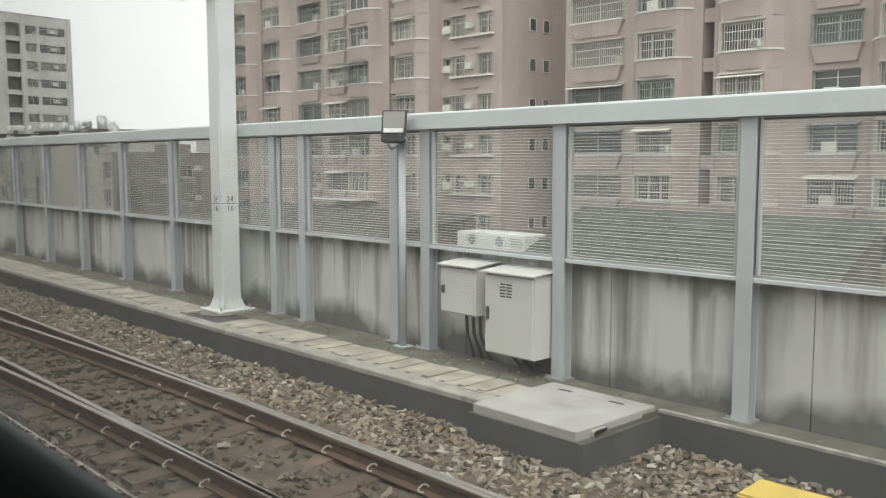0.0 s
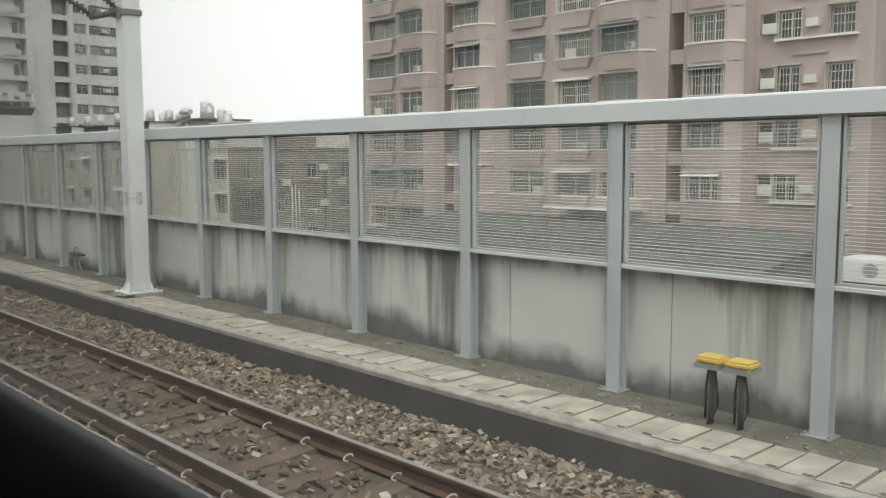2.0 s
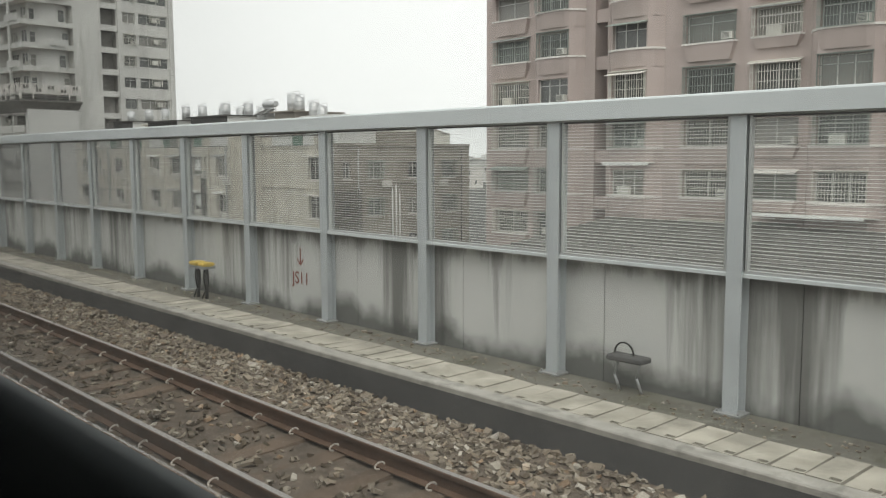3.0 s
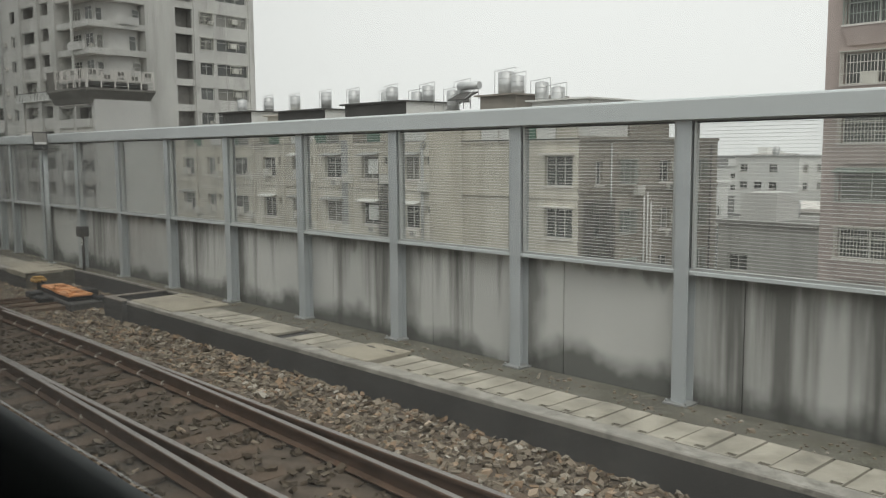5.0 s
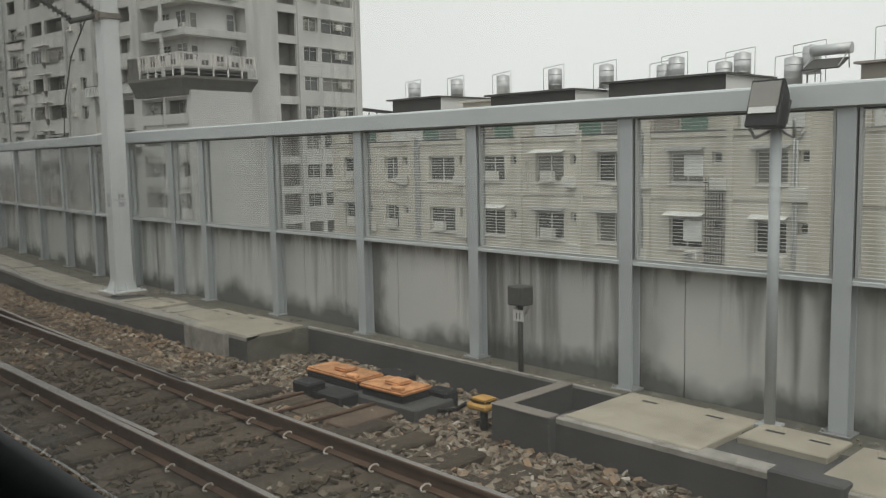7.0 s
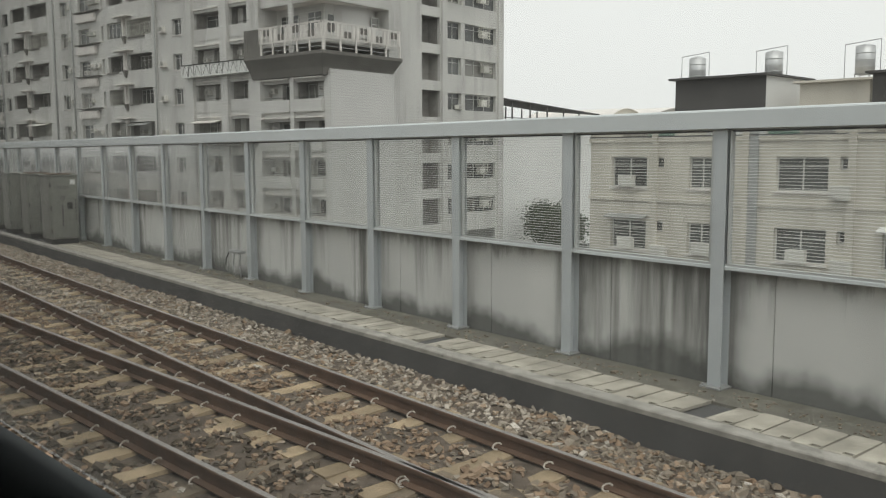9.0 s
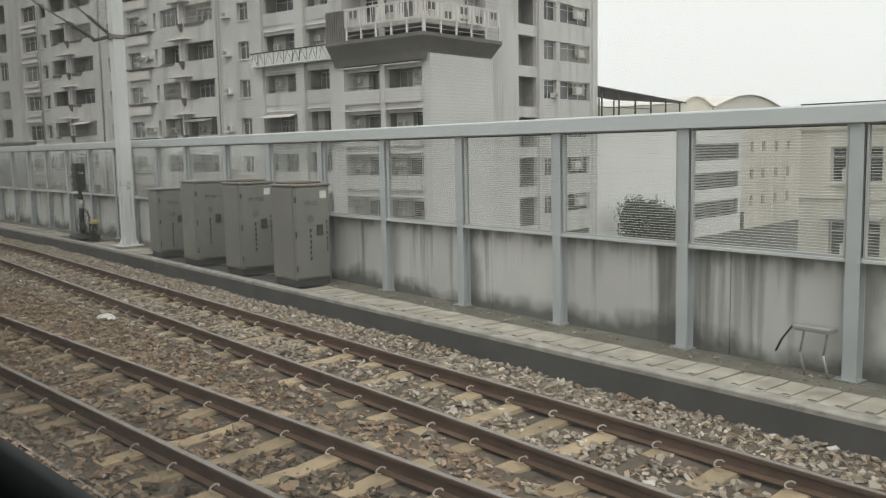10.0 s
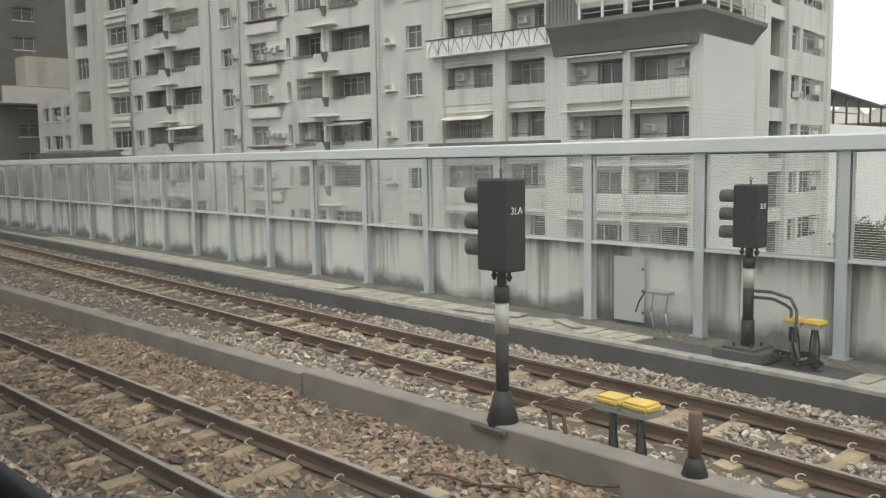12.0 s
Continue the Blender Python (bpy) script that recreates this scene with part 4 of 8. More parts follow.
bm = bmesh.new()
box(bm, -0.3, 20.3, -0.4, 9.3, 5.18, 5.53)
part("roof", bm, M_SLAB, rear, "white roof slab")
for a, b, c, d in hs:
    window(rear, Matrix(), a, c, b - a, d - c, 0.25, 2, 0.0, True)


# long cream terrace
def terrace():
    rnd = random.Random(11)
    m = pose(30.7, 140.1, 0, 0, 0, -90)
    house = thing("terrace_house", "long stained cream terrace with rows of small windows", "terraced building", m)
    cols = [(1.3, 2.1), (5.7, 1.35), (10.0, 2.3), (14.6, 1.8), (18.7, 2.0), (22.9, 2.0), (27.2, 1.8), (31.6, 1.5)]
    holes = [(x, x + w, z, z + 1.5) for x, w in cols for z in (0.65, -2.5, -5.65)]
    small = [(x + w + 0.45, x + w + 0.95, z + 0.95, z + 1.5) for x, w in cols for z in (0.65, -2.5)]
    wall = bmesh.new()
    pierced(wall, Matrix(), 0, 33.7, -8.2, 4.0, holes + small)
    # the last stretch stands back, and the flank turns away from the line
    back = [(40.75, 42.85, z, z + 1.8) for z in (0.35, -2.8, -5.95)]
    pierced(wall, Matrix(), 33.7, 43.3, -8.2, 4.0, back, 0.25, 3.3)
    for x0, x1, y0, y1 in ((0, 0, 0, 11), (33.7, 33.7, 0, 3.3), (0, 33.7, 11, 11)):
        wall.faces.new([wall.verts.new(q) for q in ((x0, y0, -8.2), (x1, y1, -8.2), (x1, y1, 4.0), (x0, y0, 4.0))])
    bmesh.ops.recalc_face_normals(wall, faces=wall.faces)
    part("wall", wall, M_CREAM, house, "stained cream rendered wall")
    flank = pose(43.3, 3.3, 0, 0, 0, 90)
    side = bmesh.new()
    gaps = [(u, u + w, z, z + 1.4) for u, w in ((1.6, 0.8), (4.2, 1.5), (8.6, 1.3), (12.6, 1.6)) for z in (0.4, -2.7, -5.8)]
    pierced(side, flank, 0, 16.0, -8.2, 3.3, gaps, 0.25)
    side.faces.new([side.verts.new(q) for q in ((33.7, 19.3, -8.2), (43.3, 19.3, -8.2), (43.3, 19.3, 3.3), (33.7, 19.3, 3.3))])
    box(side, 36.8, 43.25, 8.5, 13.0, 3.3, 4.3)
    part("flank_wall", side, M_BROWN, house, "brown-grey stained flank wall")
    for u, u1, z, z1 in gaps:
        window(house, flank, u, z, u1 - u, 1.4, 0.2, 2, 0.25 if u in (4.2, 12.6) else 0.0, True, "wall" if u == 8.6 else "", M_GRILLEDARK)
    for z in (3.2, 0.1, -3.0):
        bm = bmesh.new()
        box(bm, -0.1, 16.0, -0.12, 0.0, z - 0.12, z + 0.1, flank)
        part("string_course", bm, M_BROWN, house)
    for u, z1, tone in ((3.1, 2.9, M_GALV), (6.7, -0.4, M_PALE), (7.1, -0.2, M_PALE), (7.5, -0.9, M_PALE), (10.6, 2.6, M_DARKGREY), (11.1, 2.8, M_GALV), (14.9, 2.9, M_DARKGREY)):
        bm = bmesh.new()
        tube(bm, [flank @ Vector((u, -0.12, -8.0)), flank @ Vector((u, -0.12, z1))], 0.06)
        part("drain_pipe", bm, tone, house)
    bm = bmesh.new()
    for k in range(20):
        box(bm, 0.2 + 0.16 * k, 0.24 + 0.16 * k, -0.3, -0.26, -7.8, -0.4, flank)
    for k in range(12):
        box(bm, 0.15, 3.3, -0.32, -0.24, -7.6 + 0.62 * k, -7.55 + 0.62 * k, flank)
    part("lattice", bm, M_DARKGREY, house, "dark steel lattice on the flank")
    for u, z in ((5.6, -0.35), (10.0, 1.1), (10.0, -2.4), (12.2, -0.4)):
        part("air_conditioner", OUTDOOR, None, house, m=flank @ pose(u, 0.0, z))
    bm = bmesh.new()
    box(bm, 0.1, 33.6, 0.2, 11, 3.75, 3.95)
    box(bm, 33.8, 43.2, 3.5, 19.2, 3.05, 3.25)
    part("roof", bm, M_ROOF, house)
    for a, b, c, d in back:
        window(house, Matrix.Translation((0, 3.3, 0)), a, c, b - a, d - c, 0.2, 3, 0.0, True)
        bm = bmesh.new()
        box(bm, a - 0.1, b + 0.15, 2.75, 3.3, d + 0.05, d + 0.16)
        part("window_awning", bm, M_SLAB, house)
    for z in (3.05, -0.3):
        bm = bmesh.new()
        box(bm, 33.8, 43.4, 3.2, 3.3, z - 0.1, z + 0.1)
        part("string_course", bm, M_CREAM, house)
    for x, w in cols:
        for z in (0.65, -2.5, -5.65):
            window(house, Matrix(), x, z, w, 1.5, 0.2, 2, 0.0, True, rnd.choice(("", "wall", "wall", "out")))
            if rnd.random() < 0.6:
                part("air_conditioner", OUTDOOR, None, house, m=pose(x + w + rnd.uniform(0.1, 0.5), 0.0, z - rnd.choice((0.3, 0.75))))
            if rnd.random() < 0.5:
                bm = bmesh.new()
                box(bm, -0.12, w + 0.12, -0.55, 0.0, 0.0, 0.04, pose(0, 0, 0, 18, 0, 0))
                part("window_awning", bm, rnd.choice((M_WHITE, M_SLAB, M_GALV)), house, m=pose(x, 0, z + 1.75))
    for a, b, c, d in small:
        window(house, Matrix(), a, c, b - a, d - c, 0.2, 1, 0.0, False)
    for z in (2.98, 0.05, -3.1):
        bm = bmesh.new()
        box(bm, -0.06, 33.7, -0.09, 0.0, z - 0.11, z + 0.11)
        part("string_course", bm, M_CREAM, house)
    for x in (3.9, 8.6, 13.3, 17.6, 21.8, 26.0, 30.4):
        bm = bmesh.new()
        box(bm, x - 0.16, x + 0.16, -0.16, 0.0, -8.2, 3.4)
        part("pilaster", bm, M_CREAM, house)
    for i, x in enumerate((25.3, 25.5, 33.4, 33.55)):
        bm = bmesh.new()
        tube(bm, [(x, -0.1, -8.0), (x, -0.1, 2.6 + 0.2 * (i % 3)), (x + 0.3, -0.1, 3.0)], 0.05)
        part("drain_pipe", bm, M_GALV, house)
    for z in (1.0, -2.12):
        bm = bmesh.new()
        box(bm, 28.05, 29.05, -0.12, -0.06, z, z + 1.0)
        soften(bm, 0.02)
        part("white_board", bm, M_WHITE, house, "white board over half a window")
    for x, w in ((8.7, 0.5), (25.0, 0.7)):
        bm = bmesh.new()
        box(bm, x, x + w, -0.1, 0.0, -8.2, 3.3)
        part("duct_casing", bm, M_GALV if w < 1 else M_ROOF, house, "grey vertical duct casing")
    # a stack of pipes and wire racks beside one window column
    bm = bmesh.new()
    for k in range(7):
        tube(bm, [(29.3 + 0.14 * k, -0.25, -3.6), (29.3 + 0.14 * k, -0.25, 1.0)], 0.025)
    for k in range(11):
        box(bm, 29.2, 30.3, -0.35, -0.2, -3.5 + 0.42 * k, -3.46 + 0.42 * k)
    part("pipe_rack", bm, M_DARKGREY, house)
    # rooftop fence strip
    for k in range(22):
        x, y = 0.5 + 1.52 * k, -0.06
        tone = (M_CREAM, M_PALE, M_GREEN, M_ROOF, M_PALE, M_BROWN, M_GREEN, M_CREAM)[(k * 5) % 8]
        bm = bmesh.new()
        box(bm, x, x + 1.38, y, -0.01, 3.16, 3.9)
        part("roof_panel", bm, tone, house)
    for k in range(6):
        bm = bmesh.new()
        box(bm, 34.0 + 1.55 * k, 35.4 + 1.55 * k, 3.22, 3.29, 3.15, 4.0)
        part("roof_panel", bm, (M_CREAM, M_PALE, M_PALE, M_GREEN, M_PALE, M_CREAM)[k], house)
    bm = bmesh.new()
    for x0, x1, y in ((0.0, 33.7, -0.07), (33.7, 43.3, 3.2)):
        box(bm, x0, x1, y - 0.03, y + 0.03, 3.93, 4.0)
        box(bm, x0, x1, y - 0.03, y + 0.03, 3.1, 3.16)
    part("roof_rail", bm, M_DARKGREY, house)
    # roof rooms: dark fronts and pale side walls
    for x0, x1, y0, z1, mats in ((3.0, 7.9, 3.2, 6.05, (M_DARKROOF, M_PALE)), (13.0, 19.5, 2.6, 5.75, (M_DARKROOF, M_PALE)), (21.5, 28.5, 3.0, 5.95, (M_DARKROOF, M_PALE)), (34.5, 37.6, 4.2, 6.0, (M_BROWN, M_BROWN)), (38.6, 43.1, 4.6, 5.5, (M_PALE, M_PALE)), (9.2, 12.4, 4.0, 5.6, (M_CREAM, M_CREAM))):
        bm = bmesh.new()
        box(bm, x0, x1, y0, y0 + 5, 3.2, z1)
        for f in bm.faces:
            f.material_index = 0 if abs(f.calc_center_median().y - y0) < 0.01 and f.calc_center_median().x < (x0 + x1) / 2 + 0.5 else 1
        box(bm, x0 - 0.2, x1 + 0.2, y0 - 0.4, y0 + 5.2, z1, z1 + 0.1)
        part("roof_room", bm, mats, house, "rooftop room under a sheet roof")
    return house


terrace()


def water_tank(x, y, z, r, h, label, big=False):
    """A stainless roof tank on a stand with a pipe rail."""
    t = thing("water_tank", label, "water tank", pose(x, y, z), group="tanks on the terrace roof")
    bm = bmesh.new()
    rod(bm, (0, 0, 0.45), (0, 0, 0.45 + h), r, seg=20)
    rod(bm, (0, 0, 0.45 + h), (0, 0, 0.45 + h + 0.05), r, r * 0.8, seg=20)
    for k in range(1, 4):
        rod(bm, (0, 0, 0.45 + h * k / 4 - 0.02), (0, 0, 0.45 + h * k / 4 + 0.02), r + 0.015, seg=20)
    part("drum", bm, M_TANK, t, "ribbed stainless drum")
    bm = bmesh.new()
    rod(bm, (0, 0, 0.5 + h), (0, 0, 0.56 + h), r * 0.35, seg=12)
    part("cap", bm, M_TANK, t)
    bm = bmesh.new()
    for sx in (-1, 1):
        for sy in (-1, 1):
            rod(bm, (sx * r * 0.75, sy * r * 0.75, 0), (sx * r * 0.75, sy * r * 0.75, 0.45), 0.03, seg=5)
    box(bm, -r * 0.85, r * 0.85, -r * 0.85, r * 0.85, 0.40, 0.45)
    part("stand", bm, M_GALV, t)
    bm = bmesh.new()
    tube(bm, [(0, -r - 0.25, 0), (0, -r - 0.25, h + 0.75), (0, r + 0.5, h + 0.6), (0, r + 0.5, 0)], 0.022, 5)
    part("pipe", bm, M_GALV, t)


for i, (y, top) in enumerate(((137.0, 7.3), (132.9, 7.3), (128.4, 7.2), (124.3, 7.3), (120.3, 7.2), (116.6, 6.9), (115.7, 7.2), (112.0, 7.1), (112.9, 6.7), (108.4, 7.1), (109.2, 6.6), (104.4, 7.55), (103.2, 7.2), (101.4, 6.7), (99.9, 6.3))):
    big = top > 7.4
    h, top = (1.55 if big else 1.25), top + 0.2
    water_tank(35.9 + 0.25 * (i % 2), y, top - h - 0.62, 0.56 if big else 0.43, h, "ribbed stainless water tank on a roof stand", big)
heater = thing("solar_heater", "stainless solar water heater lying on a tilted roof frame", "solar heater", pose(35.5, 107.2, 5.95))
bm = bmesh.new()
rod(bm, (0, -0.95, 0.9), (0, 0.95, 0.9), 0.26, seg=16)
part("cylinder", bm, M_TANK, heater)
bm = bmesh.new()
box(bm, -1.2, 0.1, -0.85, 0.85, -0.03, 0.03, pose(-0.1, 0, 0.42, 0, -24, 0))
part("collector", bm, M_DARKROOF, heater)
bm = bmesh.new()
for sy in (-0.8, 0.8):
    tube(bm, [(0.1, sy, 0), (0, sy, 0.8), (-1.2, sy, 0.0)], 0.03)
part("frame", bm, M_GALV, heater)

# white mosaic tower
def tower():
    rnd = random.Random(23)
    house = thing("apartment_tower", "tall white-tiled apartment tower with loggias and air conditioners", "apartment building", pose(34.6, 168.1, 0, 0, 0, -84))
    one, top, side = Matrix(), 29.0, -65.5
    e = Matrix.Rotation(radians(90), 4, "Z")
    # columns of openings: x0, x1, lowest sill, height, storey
    pairs = [(-52.2, -48.75, 4.35, 1.5, 3.23), (-48.05, -43.7, 4.35, 1.5, 3.23), (-31.5, -28.5, 3.95, 1.55, 3.25), (-27.85, -23.7, 3.95, 1.55, 3.25)]
    wide = [(-16.9, -12.85, 3.9, 1.42, 3.14), (-11.85, -9.05, 3.9, 1.5, 3.14)]
    corner = [(-7.95, -4.0, 3.6, 1.35, 3.1), (-3.5, -0.15, 3.6, 1.35, 3.1)]
    tall = [(-64.6, -61.3, 4.55, 2.05, 3.2)]
    plain = [(-40.8, -39.4, 3.9, 1.45, 3.23), (-37.1, -35.0, 3.9, 1.5, 3.25), (-32.62, -32.15, 3.95, 1.45, 3.25), (-20.3, -18.9, 3.76, 1.45, 3.14), (-58.3, -54.9, 4.1, 1.6, 3.2), (-54.2, -52.85, 4.2, 1.45, 3.2)]

    def storeys(cols):
        return [(x0, x1, round(z + f * k, 2), round(z + h + f * k, 2)) for x0, x1, z, h, f in cols for k in range(-3, 8)]

    # above the dark balcony the corner opens into loggias that wrap round it
    wrap = [14.25 + 3.17 * k for k in range(-1, 5)]
    low_corner = [h for h in storeys(corner) if h[3] < 10.0]
    deep, flat = storeys(pairs + wide + tall) + low_corner, storeys(plain)
    wing = [(x, x + w, z, z + 1.4) for x, w in ((-72.0, 1.2), (-70.2, 2.0), (-67.6, 1.3)) for z in (-2.2, 1.0, 4.2, 7.1)]
    wall = bmesh.new()
    pierced(wall, one, side, -7.5, -8.2, top, [h for h in deep + flat if h[0] < -8.0], 0.3)
    pierced(wall, one, -7.98, 0, -8.2, 10.2, [(max(a, -7.6), b, c, d) for a, b, c, d in low_corner], 0.3, 0.004)
    pierced(wall, one, -73.2, side, -8.2, 9.3, wing, 0.3)
    for x0, x1, out in ((-9.02, -7.5, 0.35), (-12.82, -11.88, 0.35), (-17.7, -16.95, 0.3), (-3.98, -3.52, 0.2), (-42.95, -42.2, 0.12), (-23.3, -22.75, 0.12), (-61.2, -58.9, 0.5), (side, -64.7, 0.3)):
        box(wall, x0, x1, -out, 0.0, -8.2, top)
    # gable end: tiled flank, recessed loggias, windows
    end_deep = [(11.5, 14.0, round(5.58 + 3.22 * k, 2), round(7.95 + 3.22 * k, 2)) for k in range(-4, 7)]
    end_win = [(x, round(x + w, 2), round(6.3 + 3.2 * k, 2), round(7.85 + 3.2 * k, 2)) for x, w in ((15.0, 2.05), (17.6, 4.9)) for k in range(-4, 7)]
    pierced(wall, e, 0, 7.3, -8.2, 10.2, [], 0.3)
    pierced(wall, e, 7.3, 23.5, -8.2, top, end_deep + end_win, 0.3)
    box(wall, 14.1, 14.8, -0.22, 0.0, -8.2, top, e)
    box(wall, 22.7, 23.5, -0.22, 0.0, -8.2, top, e)
    for x0, y0, x1, y1, z in ((side, 23.5, 0, 23.5, top), (side, 0, side, 23.5, top), (-7.5, 1.6, -7.5, 0, top), (-1.6, 7.3, 0, 7.3, top), (-73.2, 0, -73.2, 14, 9.3), (-73.2, 14, side, 14, 9.3)):
        wall.faces.new([wall.verts.new(p) for p in ((x0, y0, -8.2), (x1, y1, -8.2), (x1, y1, z), (x0, y0, z))])
    bmesh.ops.recalc_face_normals(wall, faces=wall.faces)
    part("wall", wall, M_TOWER, house, "white mosaic-tiled wall")
    bm = bmesh.new()
    box(bm, side, 0, 0.3, 23.4, top - 0.2, top)
    part("roof", bm, M_ROOF, house)
    bm = bmesh.new()
    box(bm, -73.1, side, 0.3, 14, 9.05, 9.25)
    part("roof", bm, M_ROOF, house)
    for i, d in enumerate(wrap):
        bm = bmesh.new()
        box(bm, -7.5, 0.0, 0.0, 7.3, d, d + 0.16)
        part("loggia_slab", bm, M_SLAB, house)
        bm = bmesh.new()
        box(bm, -7.5, 0.12, -0.12, 0.03, d - 0.06, d + 0.68)
        box(bm, -0.03, 0.12, 0.03, 7.28, d - 0.06, d + 0.68)
        soften(bm, 0.03, 2)
        part("parapet", bm, M_TOWER, house, "white tiled parapet band")
        bm = bmesh.new()
        box(bm, -7.5, -1.6, 1.6, 1.75, d + 0.16, d + 3.17)
        box(bm, -1.75, -1.6, 1.75, 7.3, d + 0.16, d + 3.17)
        part("inner_wall", bm, M_TOWER, house, "white tiled inner wall")
        # a lighter bay of the inner wall, bowed outward
        bm = bmesh.new()
        arc = [(-1.6 + 0.75 * math.sin(math.pi * k / 10) ** 0.6, 2.6 + 0.47 * k) for k in range(11)]
        for (xa, ya), (xb, yb) in zip(arc[:-1], arc[1:]):
            bm.faces.new([bm.verts.new(q) for q in ((xa, ya, d + 0.16), (xb, yb, d + 0.16), (xb, yb, d + 3.17), (xa, ya, d + 3.17))])
        bmesh.ops.remove_doubles(bm, verts=bm.verts, dist=0.001)
        part("bay_wall", bm, M_FLANK, house)
        window(house, Matrix.Translation((0, 1.6, 0)), -3.6, d + 0.9, 1.7, 1.75, -0.075, 2, 0.0, False, "in" if i % 2 else "")
        window(house, Matrix.Translation((0, 1.6, 0)), -6.9, d + 1.1, 2.2, 1.5, -0.075, 3, 0.0, False)
        window(house, e @ Matrix.Translation((0, 0.88, 0)), 6.0 - 0.5 * (i % 2), d + 0.5, 0.95, 2.0, -0.12, 1, 0.0, False)
        window(house, e @ Matrix.Translation((0, 1.6, 0)), 1.75, d + 0.2, 0.8, 2.2, -0.08, 1, 0.0, False)
        # a rounded planter box rides on the parapet, now on one front and now on the other
        bm = bmesh.new()
        m, u0, u1 = (one, -5.0, -0.9) if i % 2 else (e, 3.4, 6.4)
        n = 12
        lo, hi = [], []
        for k in range(n + 1):
            u, out = u0 + (u1 - u0) * k / n, -0.1 - 0.42 * math.sin(math.pi * k / n) ** 0.5
            hi.append(bm.verts.new(m @ Vector((u, out, d + 1.42))))
            lo.append(bm.verts.new(m @ Vector((u, out * 0.75, d + 0.5))))
        for k in range(n):
            bm.faces.new((lo[k], lo[k + 1], hi[k + 1], hi[k]))
        bm.faces.new(hi)
        bm.faces.new(lo[::-1])
        bmesh.ops.recalc_face_normals(bm, faces=bm.faces)
        part("planter_box", bm, M_FLANK, house, "rounded white planter box")
    # tiled flank, ribbed by its courses
    bm = bmesh.new()
    box(bm, 0.0, 7.2, -0.6, 0.0, -8.2, 8.9, e)
    z = -8.0
    while z < 8.8:
        box(bm, 0.0, 7.2, -0.612, -0.6, z, z + 0.085, e)
        box(bm, -0.012, 0.0, -0.6, 0.0, z, z + 0.085, e)
        z += 0.12
    part("tiled_flank", bm, M_FLANK, house, "white flank ribbed with tile courses")
    # rooms behind the loggias; their lining is coloured dim for the shade inside
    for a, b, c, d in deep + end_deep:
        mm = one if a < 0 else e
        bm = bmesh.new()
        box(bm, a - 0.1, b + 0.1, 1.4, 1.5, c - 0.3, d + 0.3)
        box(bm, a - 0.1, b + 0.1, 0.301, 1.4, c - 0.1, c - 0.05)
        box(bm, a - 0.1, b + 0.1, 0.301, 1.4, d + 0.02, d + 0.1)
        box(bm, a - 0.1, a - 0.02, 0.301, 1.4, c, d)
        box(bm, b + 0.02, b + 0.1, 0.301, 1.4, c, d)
        part("loggia", bm, M_LOGGIASHADE, house, "", mm)
        if a > 0 or b - a < 2.5 or not -6 < c < 16:
            continue
        w = (b - a) * rnd.uniform(0.45, 0.7)
        x = a + 0.1 if rnd.random() < 0.5 else b - w - 0.1
        window(house, one, x, c + 0.02, w, d - c - 0.1, 1.3, rnd.choice((2, 3)), 0.0, False)
        if a > -18 or rnd.random() < 0.4:
            # a pale inner wall with a window unit fills the rest of the opening
            x0, x1 = (x + w + 0.02, b) if x < a + 0.2 else (a, x - 0.02)
            bm = bmesh.new()
            box(bm, x0, x1, 0.95, 1.3, c, d)
            part("inner_wall", bm, M_TOWER, house, "white tiled inner wall")
            if x1 - x0 > 0.9:
                part("air_conditioner", COOLER, None, house, m=pose((x0 + x1) / 2 - 0.33, 0.85, c + rnd.choice((0.35, 0.6))))
        bm = bmesh.new()
        tube(bm, [(a, 0.12, c + 0.2), (b, 0.12, c + 0.2)], 0.02, 5)
        for k in range(1, 4):
            rod(bm, (a + (b - a) * k / 4, 0.12, c), (a + (b - a) * k / 4, 0.12, c + 0.2), 0.015, seg=5)
        part("guard_rail", bm, M_DARKGREY, house)
        if rnd.random() < 0.22:
            part("grille", grille_mesh(b - a, d - c, 0.02), None, house, m=pose(a, 0.05, c))
        elif a < -18 and rnd.random() < 0.3:
            window(house, one, a + 0.05, c + 0.02, (b - a) * 0.9, d - c - 0.05, 0.2, 4, 0.0, False)
    for a, b, c, d in flat + end_win + wing:
        mm = one if a < 0 else e
        if not -6 < c < (27 if a > 0 else 17):
            continue
        window(house, mm, a, c, b - a, d - c, 0.25, 1 if b - a < 1 else 3 if b - a > 3 else 2, 0.0, a < 0, rnd.choice(("", "in", "")) if 1.2 < b - a < 3 else "")
        if 14 < a < 16 and rnd.random() < 0.55:
            part("grille", grille_mesh(b - a, 1.5, 0.25), None, house, m=mm @ pose(a, 0.0, c))
        if 17 < a < 18:
            # a white cage with its cooler in the wide opening
            u = a + rnd.uniform(1.6, 2.4)
            part("grille", grille_mesh(1.7, 0.95, 0.22), None, house, m=mm @ pose(u, 0.0, c + 0.45))
            part("air_conditioner", OUTDOOR, None, house, m=mm @ pose(u + 0.4, 0.12, c + 0.5))
        if -41 < a < -40:
            part("air_conditioner", COOLER, None, house, m=pose(b + 0.25, 0.0, c + 0.55))
        if -38 < a < -36:
            for k in range(rnd.choice((1, 2, 3))):
                part("air_conditioner", COOLER, None, house, m=pose(b + 0.1 + 0.7 * k, 0.0, c + rnd.choice((0.5, 0.65))))
            # sill shelf and the raised panel under the next storey
            bm = bmesh.new()
            box(bm, a - 0.1, b + 2.2, -0.45, 0.0, c - 0.16, c - 0.06)
            part("shelf", bm, M_TOWERDARK, house, "sooty shelf")
            bm = bmesh.new()
